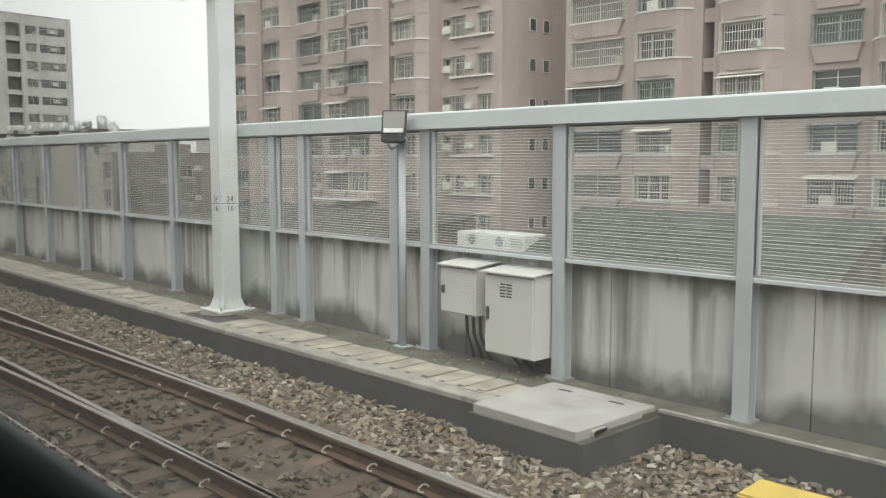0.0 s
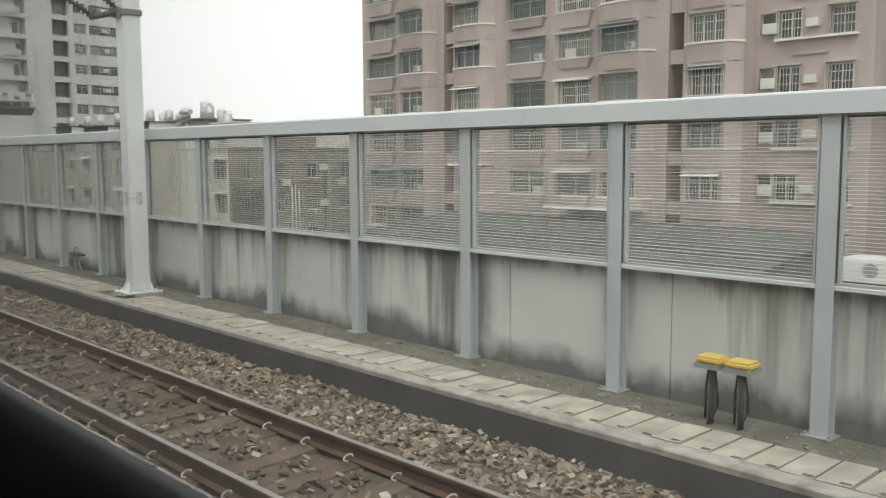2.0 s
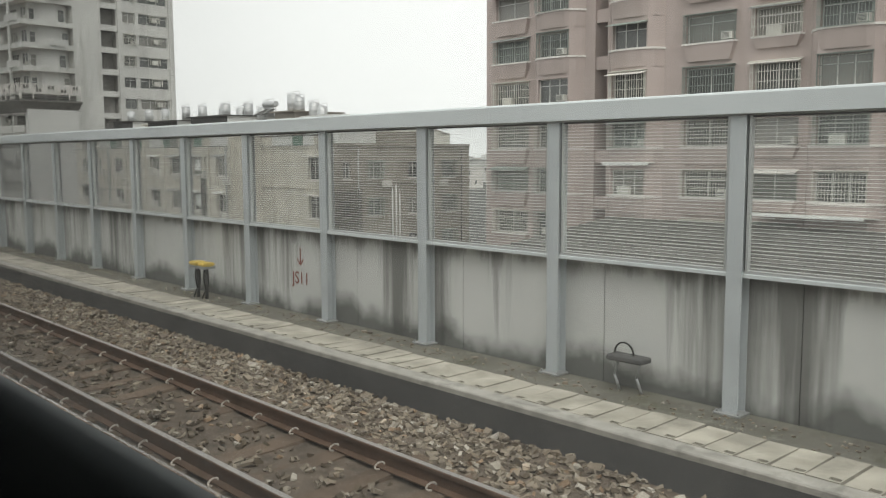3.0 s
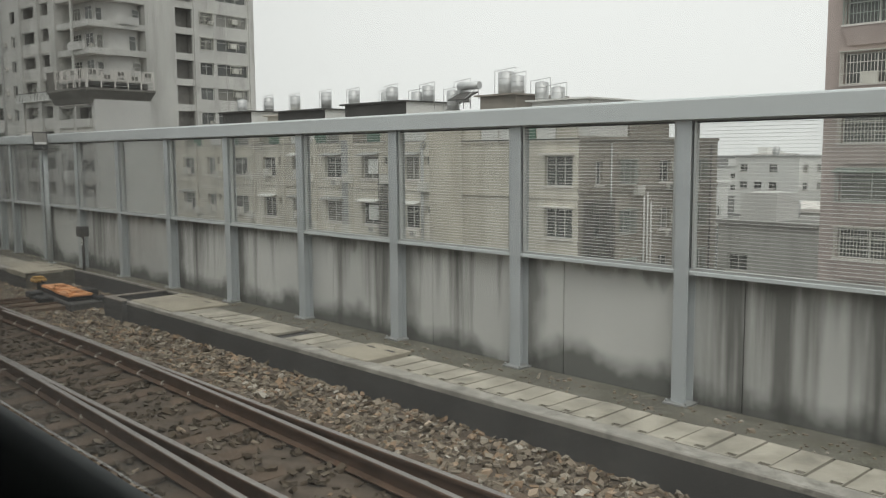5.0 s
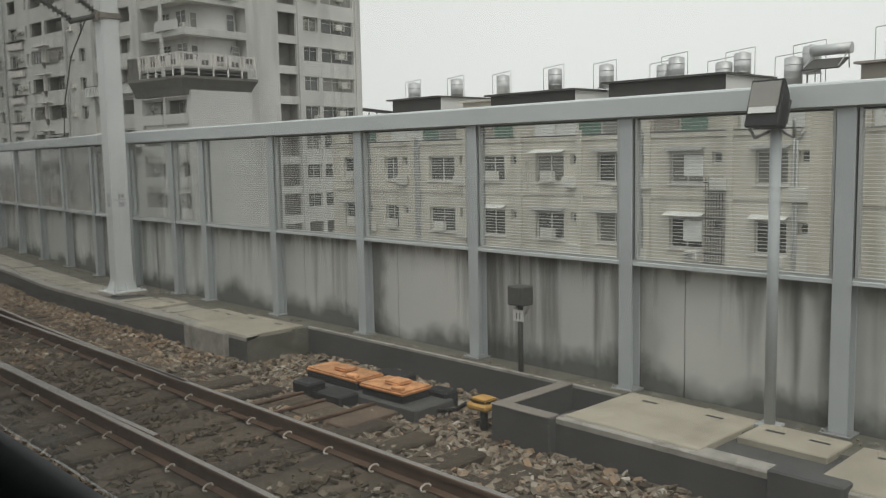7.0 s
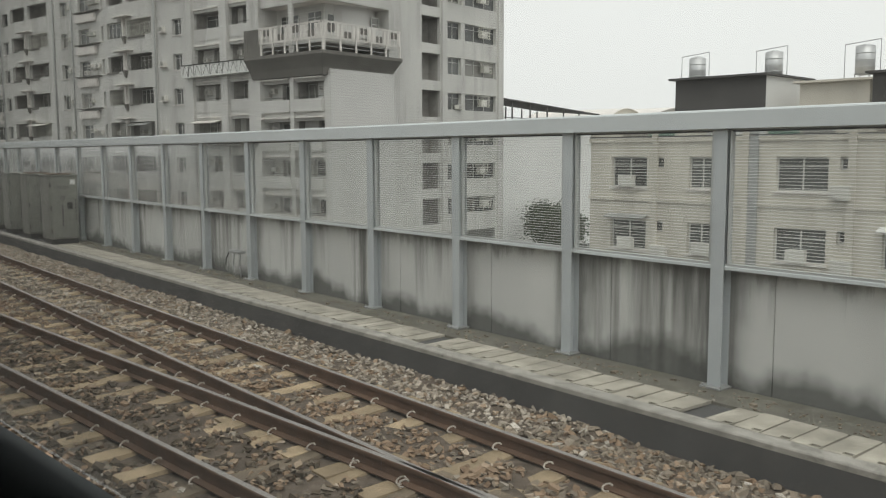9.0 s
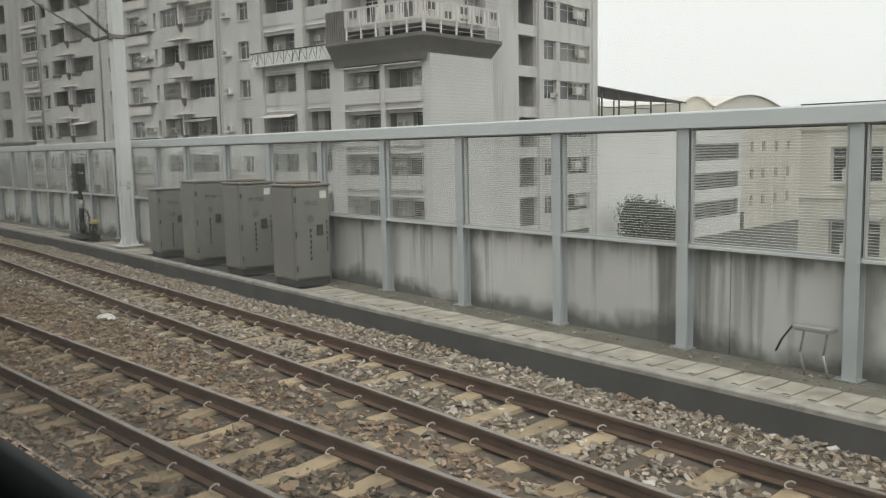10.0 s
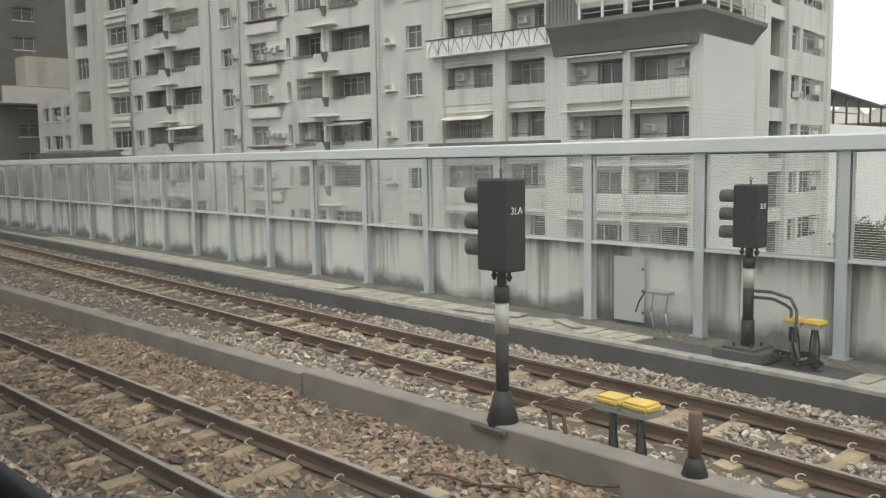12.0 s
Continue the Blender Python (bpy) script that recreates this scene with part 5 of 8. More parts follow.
            box(bm, a, b + 1.6, -0.35, 0.0, c - 1.15, c - 0.35)
            soften(bm, 0.06, 2)
            part("panel", bm, M_SLAB, house)
        if -21 < a < -20:
            part("air_conditioner", COOLER, None, house, m=pose(a - 1.7, 0.0, c + 0.45))
            bm = bmesh.new()
            box(bm, a - 1.9, a - 0.85, -0.4, 0.0, c + 0.34, c + 0.42)
            part("shelf", bm, M_SLAB, house)
        if -59 < a < -58:
            for dz in (0.35, 0.95):
                bm = bmesh.new()
                box(bm, a - 0.1, b + 0.1, -0.3, 0.0, c - dz - 0.3, c - dz)
                part("panel", bm, M_SLAB, house)
    # parapets, shades and slabs of the loggias
    for a, b, c, d in storeys(wide) + low_corner:
        if not -6 < c < 16:
            continue
        bm = bmesh.new()
        out = 0.34 if a > -8 else 0.06
        box(bm, a - 0.05, b + 0.05, -out, 0.0, c - 1.02, c - 0.02)
        soften(bm, 0.02)
        part("parapet", bm, M_TOWER, house)
        bm = bmesh.new()
        box(bm, a, b, -out - 0.08, 0.0, d + 0.24, d + 0.33)
        part("shade_slab", bm, M_SLAB, house)
    for a, b, c, d in storeys(pairs[1::2]):
        # short T-shaped canopy over the middle of each pair, and a stained pipe under it
        if not -6 < c < 16:
            continue
        x = a - 0.36
        bm = bmesh.new()
        box(bm, x - 1.35, x + 1.35, -0.75, 0.0, d + 0.3, d + 0.42)
        soften(bm, 0.03)
        box(bm, x - 0.1, x + 0.1, -0.3, 0.0, c, d + 0.3)
        part("canopy_slab", bm, M_SLAB, house, "short pale canopy slab")
        bm = bmesh.new()
        v = [bm.verts.new(q) for q in ((x - 0.25, 0, c + 0.05), (x + 0.25, 0, c + 0.05), (x + 0.25, -0.35, c + 0.05), (x - 0.25, -0.35, c + 0.05), (x - 0.1, 0, c - 0.65), (x + 0.1, 0, c - 0.65), (x + 0.1, -0.12, c - 0.65), (x - 0.1, -0.12, c - 0.65))]
        for f in ((0, 1, 2, 3), (7, 6, 5, 4), (0, 4, 5, 1), (1, 5, 6, 2), (2, 6, 7, 3), (3, 7, 4, 0)):
            bm.faces.new([v[i] for i in f])
        part("rain_hopper", bm, M_TOWERDARK, house, "sooty rain hopper")
        for u, w in ((a - 3.9, 2.6), (a + 0.2, 3.6)):
            if rnd.random() < 0.75:
                bm = bmesh.new()
                box(bm, u, u + w * rnd.uniform(0.3, 0.9), -0.1, 0.0, c - rnd.uniform(0.1, 0.3), c - 0.005)
                part("ledge_clutter", bm, M_TOWERDARK, house)
    for k, (x, z) in enumerate(((-27.8, 5.35), (-47.9, 5.75), (-16.8, 5.3))):
        bm = bmesh.new()
        box(bm, x, x + 3.6, -1.0, 0.0, -0.03, 0.03, pose(0, 0, z, 14, 0, 0))
        part("sheet_awning", bm, M_SLAB if k else M_GALV, house, "weathered sheet awning over a loggia")
    for x in (-22.95, -38.2, -42.1, -54.55):
        bm = bmesh.new()
        tube(bm, [(x, -0.16, -8), (x, -0.16, top)], 0.07)
        part("drain_pipe", bm, M_GALV, house)
    # blackened penthouse balcony that wraps the corner
    bm = bmesh.new()
    rings = [[bm.verts.new(q) for q in ((xa, ya, z), (xb, ya, z), (xb, yb, z), (xa, yb, z))] for xa, xb, ya, yb, z in ((-8.3, 0.3, -0.5, 7.25, 8.45), (-8.3, 0.45, -0.7, 7.35, 9.0), (-8.32, 0.85, -1.05, 7.55, 9.6), (-8.35, 1.15, -1.3, 7.7, 9.95), (-8.35, 1.15, -1.3, 7.7, 10.2))]
    bm.faces.new(rings[0][::-1])
    bm.faces.new(rings[-1])
    for lo, hi in zip(rings[:-1], rings[1:]):
        for k in range(4):
            bm.faces.new((lo[k], lo[(k + 1) % 4], hi[(k + 1) % 4], hi[k]))
    part("balcony_band", bm, M_TOWERDARK, house, "sooty dark balcony soffit")
    bm = bmesh.new()
    for k in range(9):
        box(bm, -8.3 + 0.24 * k, -8.12 + 0.24 * k, -1.26, -1.2, 10.2, 12.35)
    box(bm, -8.3, -6.2, -1.2, -1.14, 10.2, 12.3)
    part("sheet_screen", bm, M_TOWERDARK, house, "grey slatted balcony screen")
    # raised white fence with ornamental panels, and the rail below it
    bm, bm2 = bmesh.new(), bmesh.new()
    for m, u0, u1, y in ((one, -6.3, 1.12, -1.3), (e, -1.25, 7.6, -1.12)):
        for z in (11.12, 11.2, 12.28, 12.36):
            box(bm, u0, u1, y - 0.03, y + 0.03, z - 0.025, z + 0.025, m)
        k, u = 0, u0
        while u < u1 - 0.2:
            box(bm, u, u + 0.05, y - 0.025, y + 0.025, 11.12, 12.36, m)
            if k % 4 in (1, 2):
                zc = 11.5 if (k // 4) % 2 else 11.95
                box(bm2, u + 0.08, u + 0.42, y + 0.02, y + 0.05, zc - 0.24, zc + 0.24, m)
            else:
                box(bm, u + 0.14, u + 0.34, y - 0.02, y + 0.02, 11.25, 12.2, m)
            k, u = k + 1, u + 0.44
    part("balcony_fence", bm, M_SLAB, house, "white patterned balcony fence")
    part("fence_infill", bm2, M_TOWERDARK, house)
    for m, u0, n, step, y in ((one, -6.2, 6, 1.45, -1.24), (e, -1.1, 6, 1.7, -1.06)):
        for i in range(n):
            bm = bmesh.new()
            box(bm, u0 + step * i, u0 + 0.14 + step * i, y - 0.05, y + 0.05, 10.2, 11.1, m)
            part("balcony_post", bm, M_SLAB, house)
        for z in (10.5, 10.8):
            bm = bmesh.new()
            box(bm, u0, u0 + step * (n - 1) + 0.1, y - 0.02, y + 0.02, z - 0.02, z + 0.02, m)
            part("balcony_rail", bm, M_GALV, house)
    # white planter ledge with crossed braces, and a dark awning below
    bm = bmesh.new()
    box(bm, -17.75, -8.32, -0.9, -0.82, 9.2, 10.16)
    box(bm, -17.75, -8.32, -0.9, 0.0, 9.12, 9.2)
    part("planter", bm, M_WHITE, house, "white planter ledge")
    bm = bmesh.new()
    for i in range(9):
        x = -17.6 + 1.0 * i + 0.2 * math.sin(5 * i)
        tube(bm, [(x, -0.93, 9.25), (x + 0.4 + 0.12 * math.sin(3 * i), -0.93, 10.1), (x + 0.85, -0.93, 9.3)], 0.018, 5)
        rod(bm, (x + 0.95, -0.92, 9.2), (x + 0.95, -0.92, 10.15), 0.02, seg=5)
    box(bm, -17.8, -8.27, -0.95, -0.8, 10.14, 10.22)
    part("planter_brace", bm, M_DARKGREY, house)
    bm = bmesh.new()
    box(bm, -17.6, -7.9, -1.0, 0.0, 3.1, 3.62)
    part("awning", bm, M_TOWERDARK, house, "dark stained awning")
    bm = bmesh.new()
    box(bm, -70.5, -56.5, -1.8, 0.0, -0.1, 0.7, pose(0, 0, 3.3, 8, 0, 0))
    part("awning", bm, M_TOWERDARK, house)
    return house


tower()

# dark block beyond the tower
far = thing("dark_block", "dim grey apartment block in the distance", "apartment building", pose(5.0, 247.0, 0))
bm = bmesh.new()
hs = [(x, x + 2.2, z, z + 1.5) for x in (9, 13, 17.5, 22) for z in (2.6, 5.8, 9.0, 12.2, 15.4, 18.6)]
pierced(bm, Matrix(), 0, 32, -8.2, 28, hs, 0.3)
for x0, x1, y0, y1 in ((0, 0, 0, 14), (32, 32, 0, 14), (0, 32, 14, 14)):
    bm.faces.new([bm.verts.new(q) for q in ((x0, y0, -8.2), (x1, y1, -8.2), (x1, y1, 28), (x0, y0, 28))])
part("wall", bm, M_TOWERDARK, far)
bm = bmesh.new()
box(bm, -0.2, 32.2, -0.2, 14.2, 28, 28.3)
part("roof", bm, M_ROOF, far)
for a, b, c, d in hs:
    window(far, Matrix(), a, c, b - a, d - c, 0.25, 2, 0.0, True)
bm = bmesh.new()
box(bm, 22.0, 27.5, -3.0, 0.0, 11.2, 14.4)
part("balcony_room", bm, M_CREAM, far, "cream balcony room")
bm = bmesh.new()
for k in range(24):
    box(bm, 19.5 + 0.33 * k, 19.6 + 0.33 * k, -3.1, -3.02, 9.6, 11.2)
box(bm, 19.5, 27.5, -3.05, -2.95, 9.5, 11.1)
box(bm, 19.5, 27.5, -3.1, 0.0, 9.3, 9.5)
part("balcony_rail", bm, M_SLAB, far, "pale slatted balcony rail")

# plain white gable with a sheet canopy on its roof
gable = thing("white_house", "plain white rendered house with a canopy on its flat roof", "house", pose(58.2, 172.4, 0, 0, 0, 3))
bm = bmesh.new()
box(bm, 0.0, 21.4, 0.0, 16, -8.2, 5.0)
part("wall", bm, M_GABLE, gable)
bm = bmesh.new()
box(bm, 0.0, 2.4, 0.0, 6, 5.0, 6.9)
part("stair_room", bm, M_GABLE, gable)
bm = bmesh.new()
v = [(0.2, 0.0, 7.95), (20.5, 0.0, 6.7), (20.5, 9, 7.5), (0.2, 9, 8.8)]
for dz in (0.0, 0.14):
    bm.faces.new([bm.verts.new((x, y, z + dz)) for x, y, z in v])
bmesh.ops.bridge_loops(bm, edges=bm.edges[:])
part("canopy", bm, M_DARKROOF, gable, "dark sheet canopy")
for k in range(7):
    x = 1.0 + 3.1 * k
    for y, z in ((0.3, 7.9), (8.5, 8.6)):
        bm = bmesh.new()
        rod(bm, (x, y, 5.0), (x, y, z - 0.06 * x), 0.09, seg=6)
        part("canopy_post", bm, M_DARKGREY, gable)
bm = bmesh.new()
tube(bm, [(1, 0.3, 6.0), (7.2, 0.3, 6.0), (13.4, 0.3, 6.0)], 0.05)
part("canopy_rail", bm, M_DARKGREY, gable)
vent = thing("grey_house", "grey house with stacked louvred balconies", "house", pose(79.9, 173.6, 0, 0, 0, 3))
bm = bmesh.new()
hs = [(0.6, 12.5, z, z + 1.9) for z in (-6.2, -2.9, 0.4)]
pierced(bm, Matrix(), 0, 13.2, -8.2, 3.9, hs, 0.5, back=True)
bm.faces.new([bm.verts.new(p) for p in ((0, 0, 3.9), (13.2, 0, 3.9), (13.2, 12, 3.9), (0, 12, 3.9))])
part("wall", bm, M_PALE, vent)
for a, b, c, d in hs:
    for k in range(6):
        bm = bmesh.new()
        box(bm, a, b, 0.1, 0.3, c + 0.32 * k, c + 0.1 + 0.32 * k)
        part("louvre", bm, M_DARKGREY, vent)
block2 = thing("cream_house", "cream house seen past the terrace", "house", pose(93.5, 174.0, 0, 0, 0, 3))
bm = bmesh.new()
hs = [(x, x + 1.0, z, z + 1.3) for x in (1.5, 5, 9, 13) for z in (-5.5, -2.2, 1.2)]
pierced(bm, Matrix(), 0, 18, -8.2, 6.0, hs, 0.3)
bm.faces.new([bm.verts.new(p) for p in ((0, 0, 6), (18, 0, 6), (18, 12, 6), (0, 12, 6))])
part("wall", bm, M_CREAM, block2)
for a, b, c, d in hs:
    window(block2, Matrix(), a, c, b - a, d - c, 0.25, 1, 0.0, True)

# barrel-roofed halls behind the white house
for x0, x1, z0, z1, label in ((100.5, 109.2, 7.6, 8.8, "cream hall with a low barrel roof"), (109.6, 134.0, 7.2, 9.5, "long cream hall with a barrel roof")):
    hall = thing("barrel_hall", label, "hall", pose(0, 0, 0))
    bm = bmesh.new()
    arc = [(x0 + (x1 - x0) * k / 12, z0 + (z1 - z0) * math.sin(math.pi * min(1.0, k / 12 + 0.04))) for k in range(13)]
    pts = [(x0, -8.2)] + arc + [(x1, -8.2)]
    f0, f1 = [bm.verts.new((x, 187.0, z)) for x, z in pts], [bm.verts.new((x, 203.0, z)) for x, z in pts]
    bm.faces.new(f0)
    bm.faces.new(f1[::-1])
    for i in range(len(pts) - 1):
        bm.faces.new((f0[i + 1], f0[i], f1[i], f1[i + 1]))
    part("wall", bm, M_CREAMSHED, hall)
    bm = bmesh.new()
    for (xa, za), (xb, zb) in zip(arc[:-1], arc[1:]):
        v = [bm.verts.new(q) for y in (186.7, 203.2) for q in ((xa, y, za + 0.02), (xb, y, zb + 0.02), (xb, y, zb + 0.14), (xa, y, za + 0.14))]
        for f in ((0, 1, 2, 3), (7, 6, 5, 4), (3, 2, 6, 7), (0, 4, 5, 1)):
            bm.faces.new([v[i] for i in f])
    part("roof", bm, M_SLAB, hall, "pale curved sheet roof")

# low roofs between barrier and houses
def sheet_hall(label, y0, y1, high, low_z, tone, x_far=39.2, x_near=17.0):
    """A low hall whose ribbed sheet roof falls from the houses towards the line."""
    hall = thing("low_hall", label, "hall", pose(0, 0, 0))
    bm = bmesh.new()
    v = [bm.verts.new((x, y, z)) for y in (y0, y1) for x, z in ((x_near, -8.2), (x_far, -8.2), (x_far, high - 0.15), (x_near, low_z - 0.15))]
    for f in ((0, 1, 2, 3), (7, 6, 5, 4), (0, 3, 7, 4), (1, 5, 6, 2), (3, 2, 6, 7)):
        bm.faces.new([v[i] for i in f])
    part("wall", bm, M_TOWERDARK, hall)
    bm = bmesh.new()
    dx, dz = x_near - 0.5 - x_far, low_z - 0.04 - high
    run = math.hypot(dx, dz)
    m = Matrix.Translation((x_far, 0, high)) @ Matrix.Rotation(math.atan2(-dz, dx), 4, "Y")
    # ribs run across the fall, so that they lie along the line
    box(bm, 0, run, y0 - 0.3, y1 + 0.3, -0.05, 0.0, m)
    k = 0.2
    while k < run:
        box(bm, k, k + 0.22, y0 - 0.3, y1 + 0.3, -0.12, 0.0, m)
        k += 0.9
    part("roof", bm, tone, hall, "ribbed sheet roof")
    return hall


sheet_hall("low hall with a dark grey ribbed sheet roof", 44.6, 73.0, -1.75, -4.3, M_HALLROOF)
sheet_hall("low hall with a dull green-grey sheet roof", 16.0, 34.4, -0.75, -4.5, M_HALLGREEN, 39.2, 31.0)
link = thing("flat_annexe", "low flat-roofed annexe between the two halls", "annexe", pose(0, 0, 0))
bm = bmesh.new()
box(bm, 17.5, 39.1, 34.8, 44.25, -8.2, -4.1)
part("wall", bm, M_TOWERDARK, link)
bm = bmesh.new()
box(bm, 17.3, 39.15, 34.78, 44.27, -4.1, -3.96)
part("roof", bm, M_HALLROOF, link)
cool = thing("roof_cooler", "long white roof-top cooling unit with round fans", "cooling unit", pose(36.4, 37.3, -3.955))
bm = bmesh.new()
box(bm, 0, 2.2, 0, 6.4, 0.14, 1.28)
soften(bm, 0.06, 2)
part("casing", bm, M_WHITE, cool)
for k in (2.3, 4.9):
    bm = bmesh.new()
    rod(bm, (-0.02, k, 0.76), (0.02, k, 0.76), 0.36, seg=18)
    rod(bm, (-0.05, k, 0.76), (-0.02, k, 0.76), 0.12, seg=10)
    part("fan", bm, M_GALV, cool)
for k in range(5):
    bm = bmesh.new()
    box(bm, -0.012, 0.01, 0.25, 1.3, 0.35 + 0.15 * k, 0.42 + 0.15 * k)
    part("louvre", bm, M_GALV, cool)
for k in (0.3, 3.1, 5.9):
    bm = bmesh.new()
    box(bm, 0.1, 2.1, k, k + 0.12, 0.0, 0.145)
    part("foot", bm, M_DARKGREY, cool)

# far town
def town():
    rnd = random.Random(4)
    taken = []
    while len(taken) < 120:
        far = rnd.uniform(0, 1) ** 1.3
        x = 52 + 330 * far
        y = 78 + (x + 7) * rnd.uniform(0.22, 1.0) if x > 75 else 84 + (x + 7) * rnd.uniform(0.22, 0.34)
        w, d = rnd.uniform(7, 17), rnd.uniform(7, 15)
        if (y > 150 and x < 135) or (x < 56 and 90 > y) or any(abs(x - p) < 11 and abs(y - q) < 13 for p, q in taken):
            far_enough = False
        else:
            far_enough = True
        taken.append((x, y))
        if not far_enough:
            continue
        h = rnd.choice((-5.0, -3.2, -2.4, -0.8, 0.6, 1.4)) + rnd.uniform(-0.4, 0.5) + (2.2 * far if rnd.random() < 0.4 else 0.0)
        if x < 80:
            h = min(h, -3.0)
        t = thing("town_house", "low pale house with a flat roof in the distant town", "house", pose(x, y, 0, 0, 0, rnd.uniform(-14, 14)), group="distant town")
        wall = rnd.choice((M_PALE, M_CREAM, M_TOWER, M_PALE, M_SLAB))
        # front towards the line and flank towards the south
        bm = bmesh.new()
        rows = [z for z in (-6.8, -3.9, -1.0) if z + 1.8 < h]
        front = [(a, a + 1.7, z, z + 1.3) for a in [0.9 + 3.0 * k for k in range(int((w - 1) / 3.0))] for z in rows if rnd.random() < 0.7]
        flank = [(a, a + 1.3, z, z + 1.3) for a in [1.0 + 3.4 * k for k in range(int((d - 1) / 3.4))] for z in rows if rnd.random() < 0.6]
        turn = Matrix.Rotation(radians(-90), 4, "Z")
        pierced(bm, turn, 0, w, -8.2, h, front, 0.3)
        pierced(bm, Matrix.Translation((0, -w, 0)), 0, d, -8.2, h, flank, 0.3)
        for xa, ya, xb, yb in ((0, 0, d, 0), (d, 0, d, -w)):
            bm.faces.new([bm.verts.new(p) for p in ((xa, ya, -8.2), (xb, yb, -8.2), (xb, yb, h), (xa, ya, h))])
        part("wall", bm, wall, t)
        for holes, m in ((front, turn), (flank, Matrix.Translation((0, -w, 0)))):
            for a, b, c, e in holes:
                window(t, m, a, c, b - a, e - c, 0.2, 2, 0.0, x < 150)
        bm = bmesh.new()
        box(bm, -0.3, d + 0.3, -w - 0.3, 0.3, h, h + 0.3)
        part("roof", bm, rnd.choice((M_ROOF, M_PALE, M_SLAB, M_GREEN, M_GALV)), t)
        if rnd.random() < 0.6:
            bm = bmesh.new()
            a, b = rnd.uniform(0.5, d * 0.5), rnd.uniform(0.5, w * 0.5)
            box(bm, a, a + 3.2, -b - 3.0, -b, h + 0.3, h + rnd.uniform(1.2, 2.6))
            part("stair_room", bm, rnd.choice((M_PALE, M_TOWER, M_CREAM)), t)
        if rnd.random() < 0.5:
            bm = bmesh.new()
            rod(bm, (d * 0.7, -w * 0.3, h + 0.3), (d * 0.7, -w * 0.3, h + 1.7), 0.55, seg=10)
            part("water_tank", bm, M_TANK, t)


town()


def leafy(name, label, x, y, z, r, h, seed, count=9000):
    rnd = random.Random(seed)
    t = thing(name, label, "tree", pose(x, y, z))
    bm = bmesh.new()
    rod(bm, (0, 0, 0), (0.1, 0, h * 0.55), 0.28, 0.16, 10)
    tips = []
    for k in range(9):
        a, e = rnd.uniform(0, 6.28), rnd.uniform(0.3, 1.2)
        q = Vector((math.cos(a) * r * 0.75, math.sin(a) * r * 0.75, h * 0.55 + e * r * 0.8))
        rod(bm, (0.1, 0, h * 0.4 + 0.1 * k * h * 0.15), q, 0.12, 0.03, 6)
        tips.append(q)
    part("trunk", bm, M_BARK, t)
    verts, faces = [], []
    for k in range(count):
        c = rnd.choice(tips) * rnd.uniform(0.55, 1.05) + Vector((rnd.gauss(0, r * 0.24), rnd.gauss(0, r * 0.24), rnd.gauss(0, r * 0.2)))
        s = rnd.uniform(0.09, 0.20)
        q = Euler((rnd.uniform(0, 6), rnd.uniform(0, 6), rnd.uniform(0, 6))).to_matrix()
        b = len(verts)
        verts += [c + q @ Vector(p) for p in ((-s, 0, 0), (0, -s * 0.5, 0.03), (s, 0, 0), (0, s * 0.5, -0.03))]
        faces.append((b, b + 1, b + 2, b + 3))
    me = bpy.data.meshes.new("crown")
    me.from_pydata(verts, [], faces)
    me.materials.append(M_LEAF)
    part("crown", me, None, t)


leafy("tree", "dark green leafy tree below the viaduct", 63.5, 168.2, -8.2, 2.7, 3.6, 1, 22000)


# ---------------------------------------------------------------- catenary masts


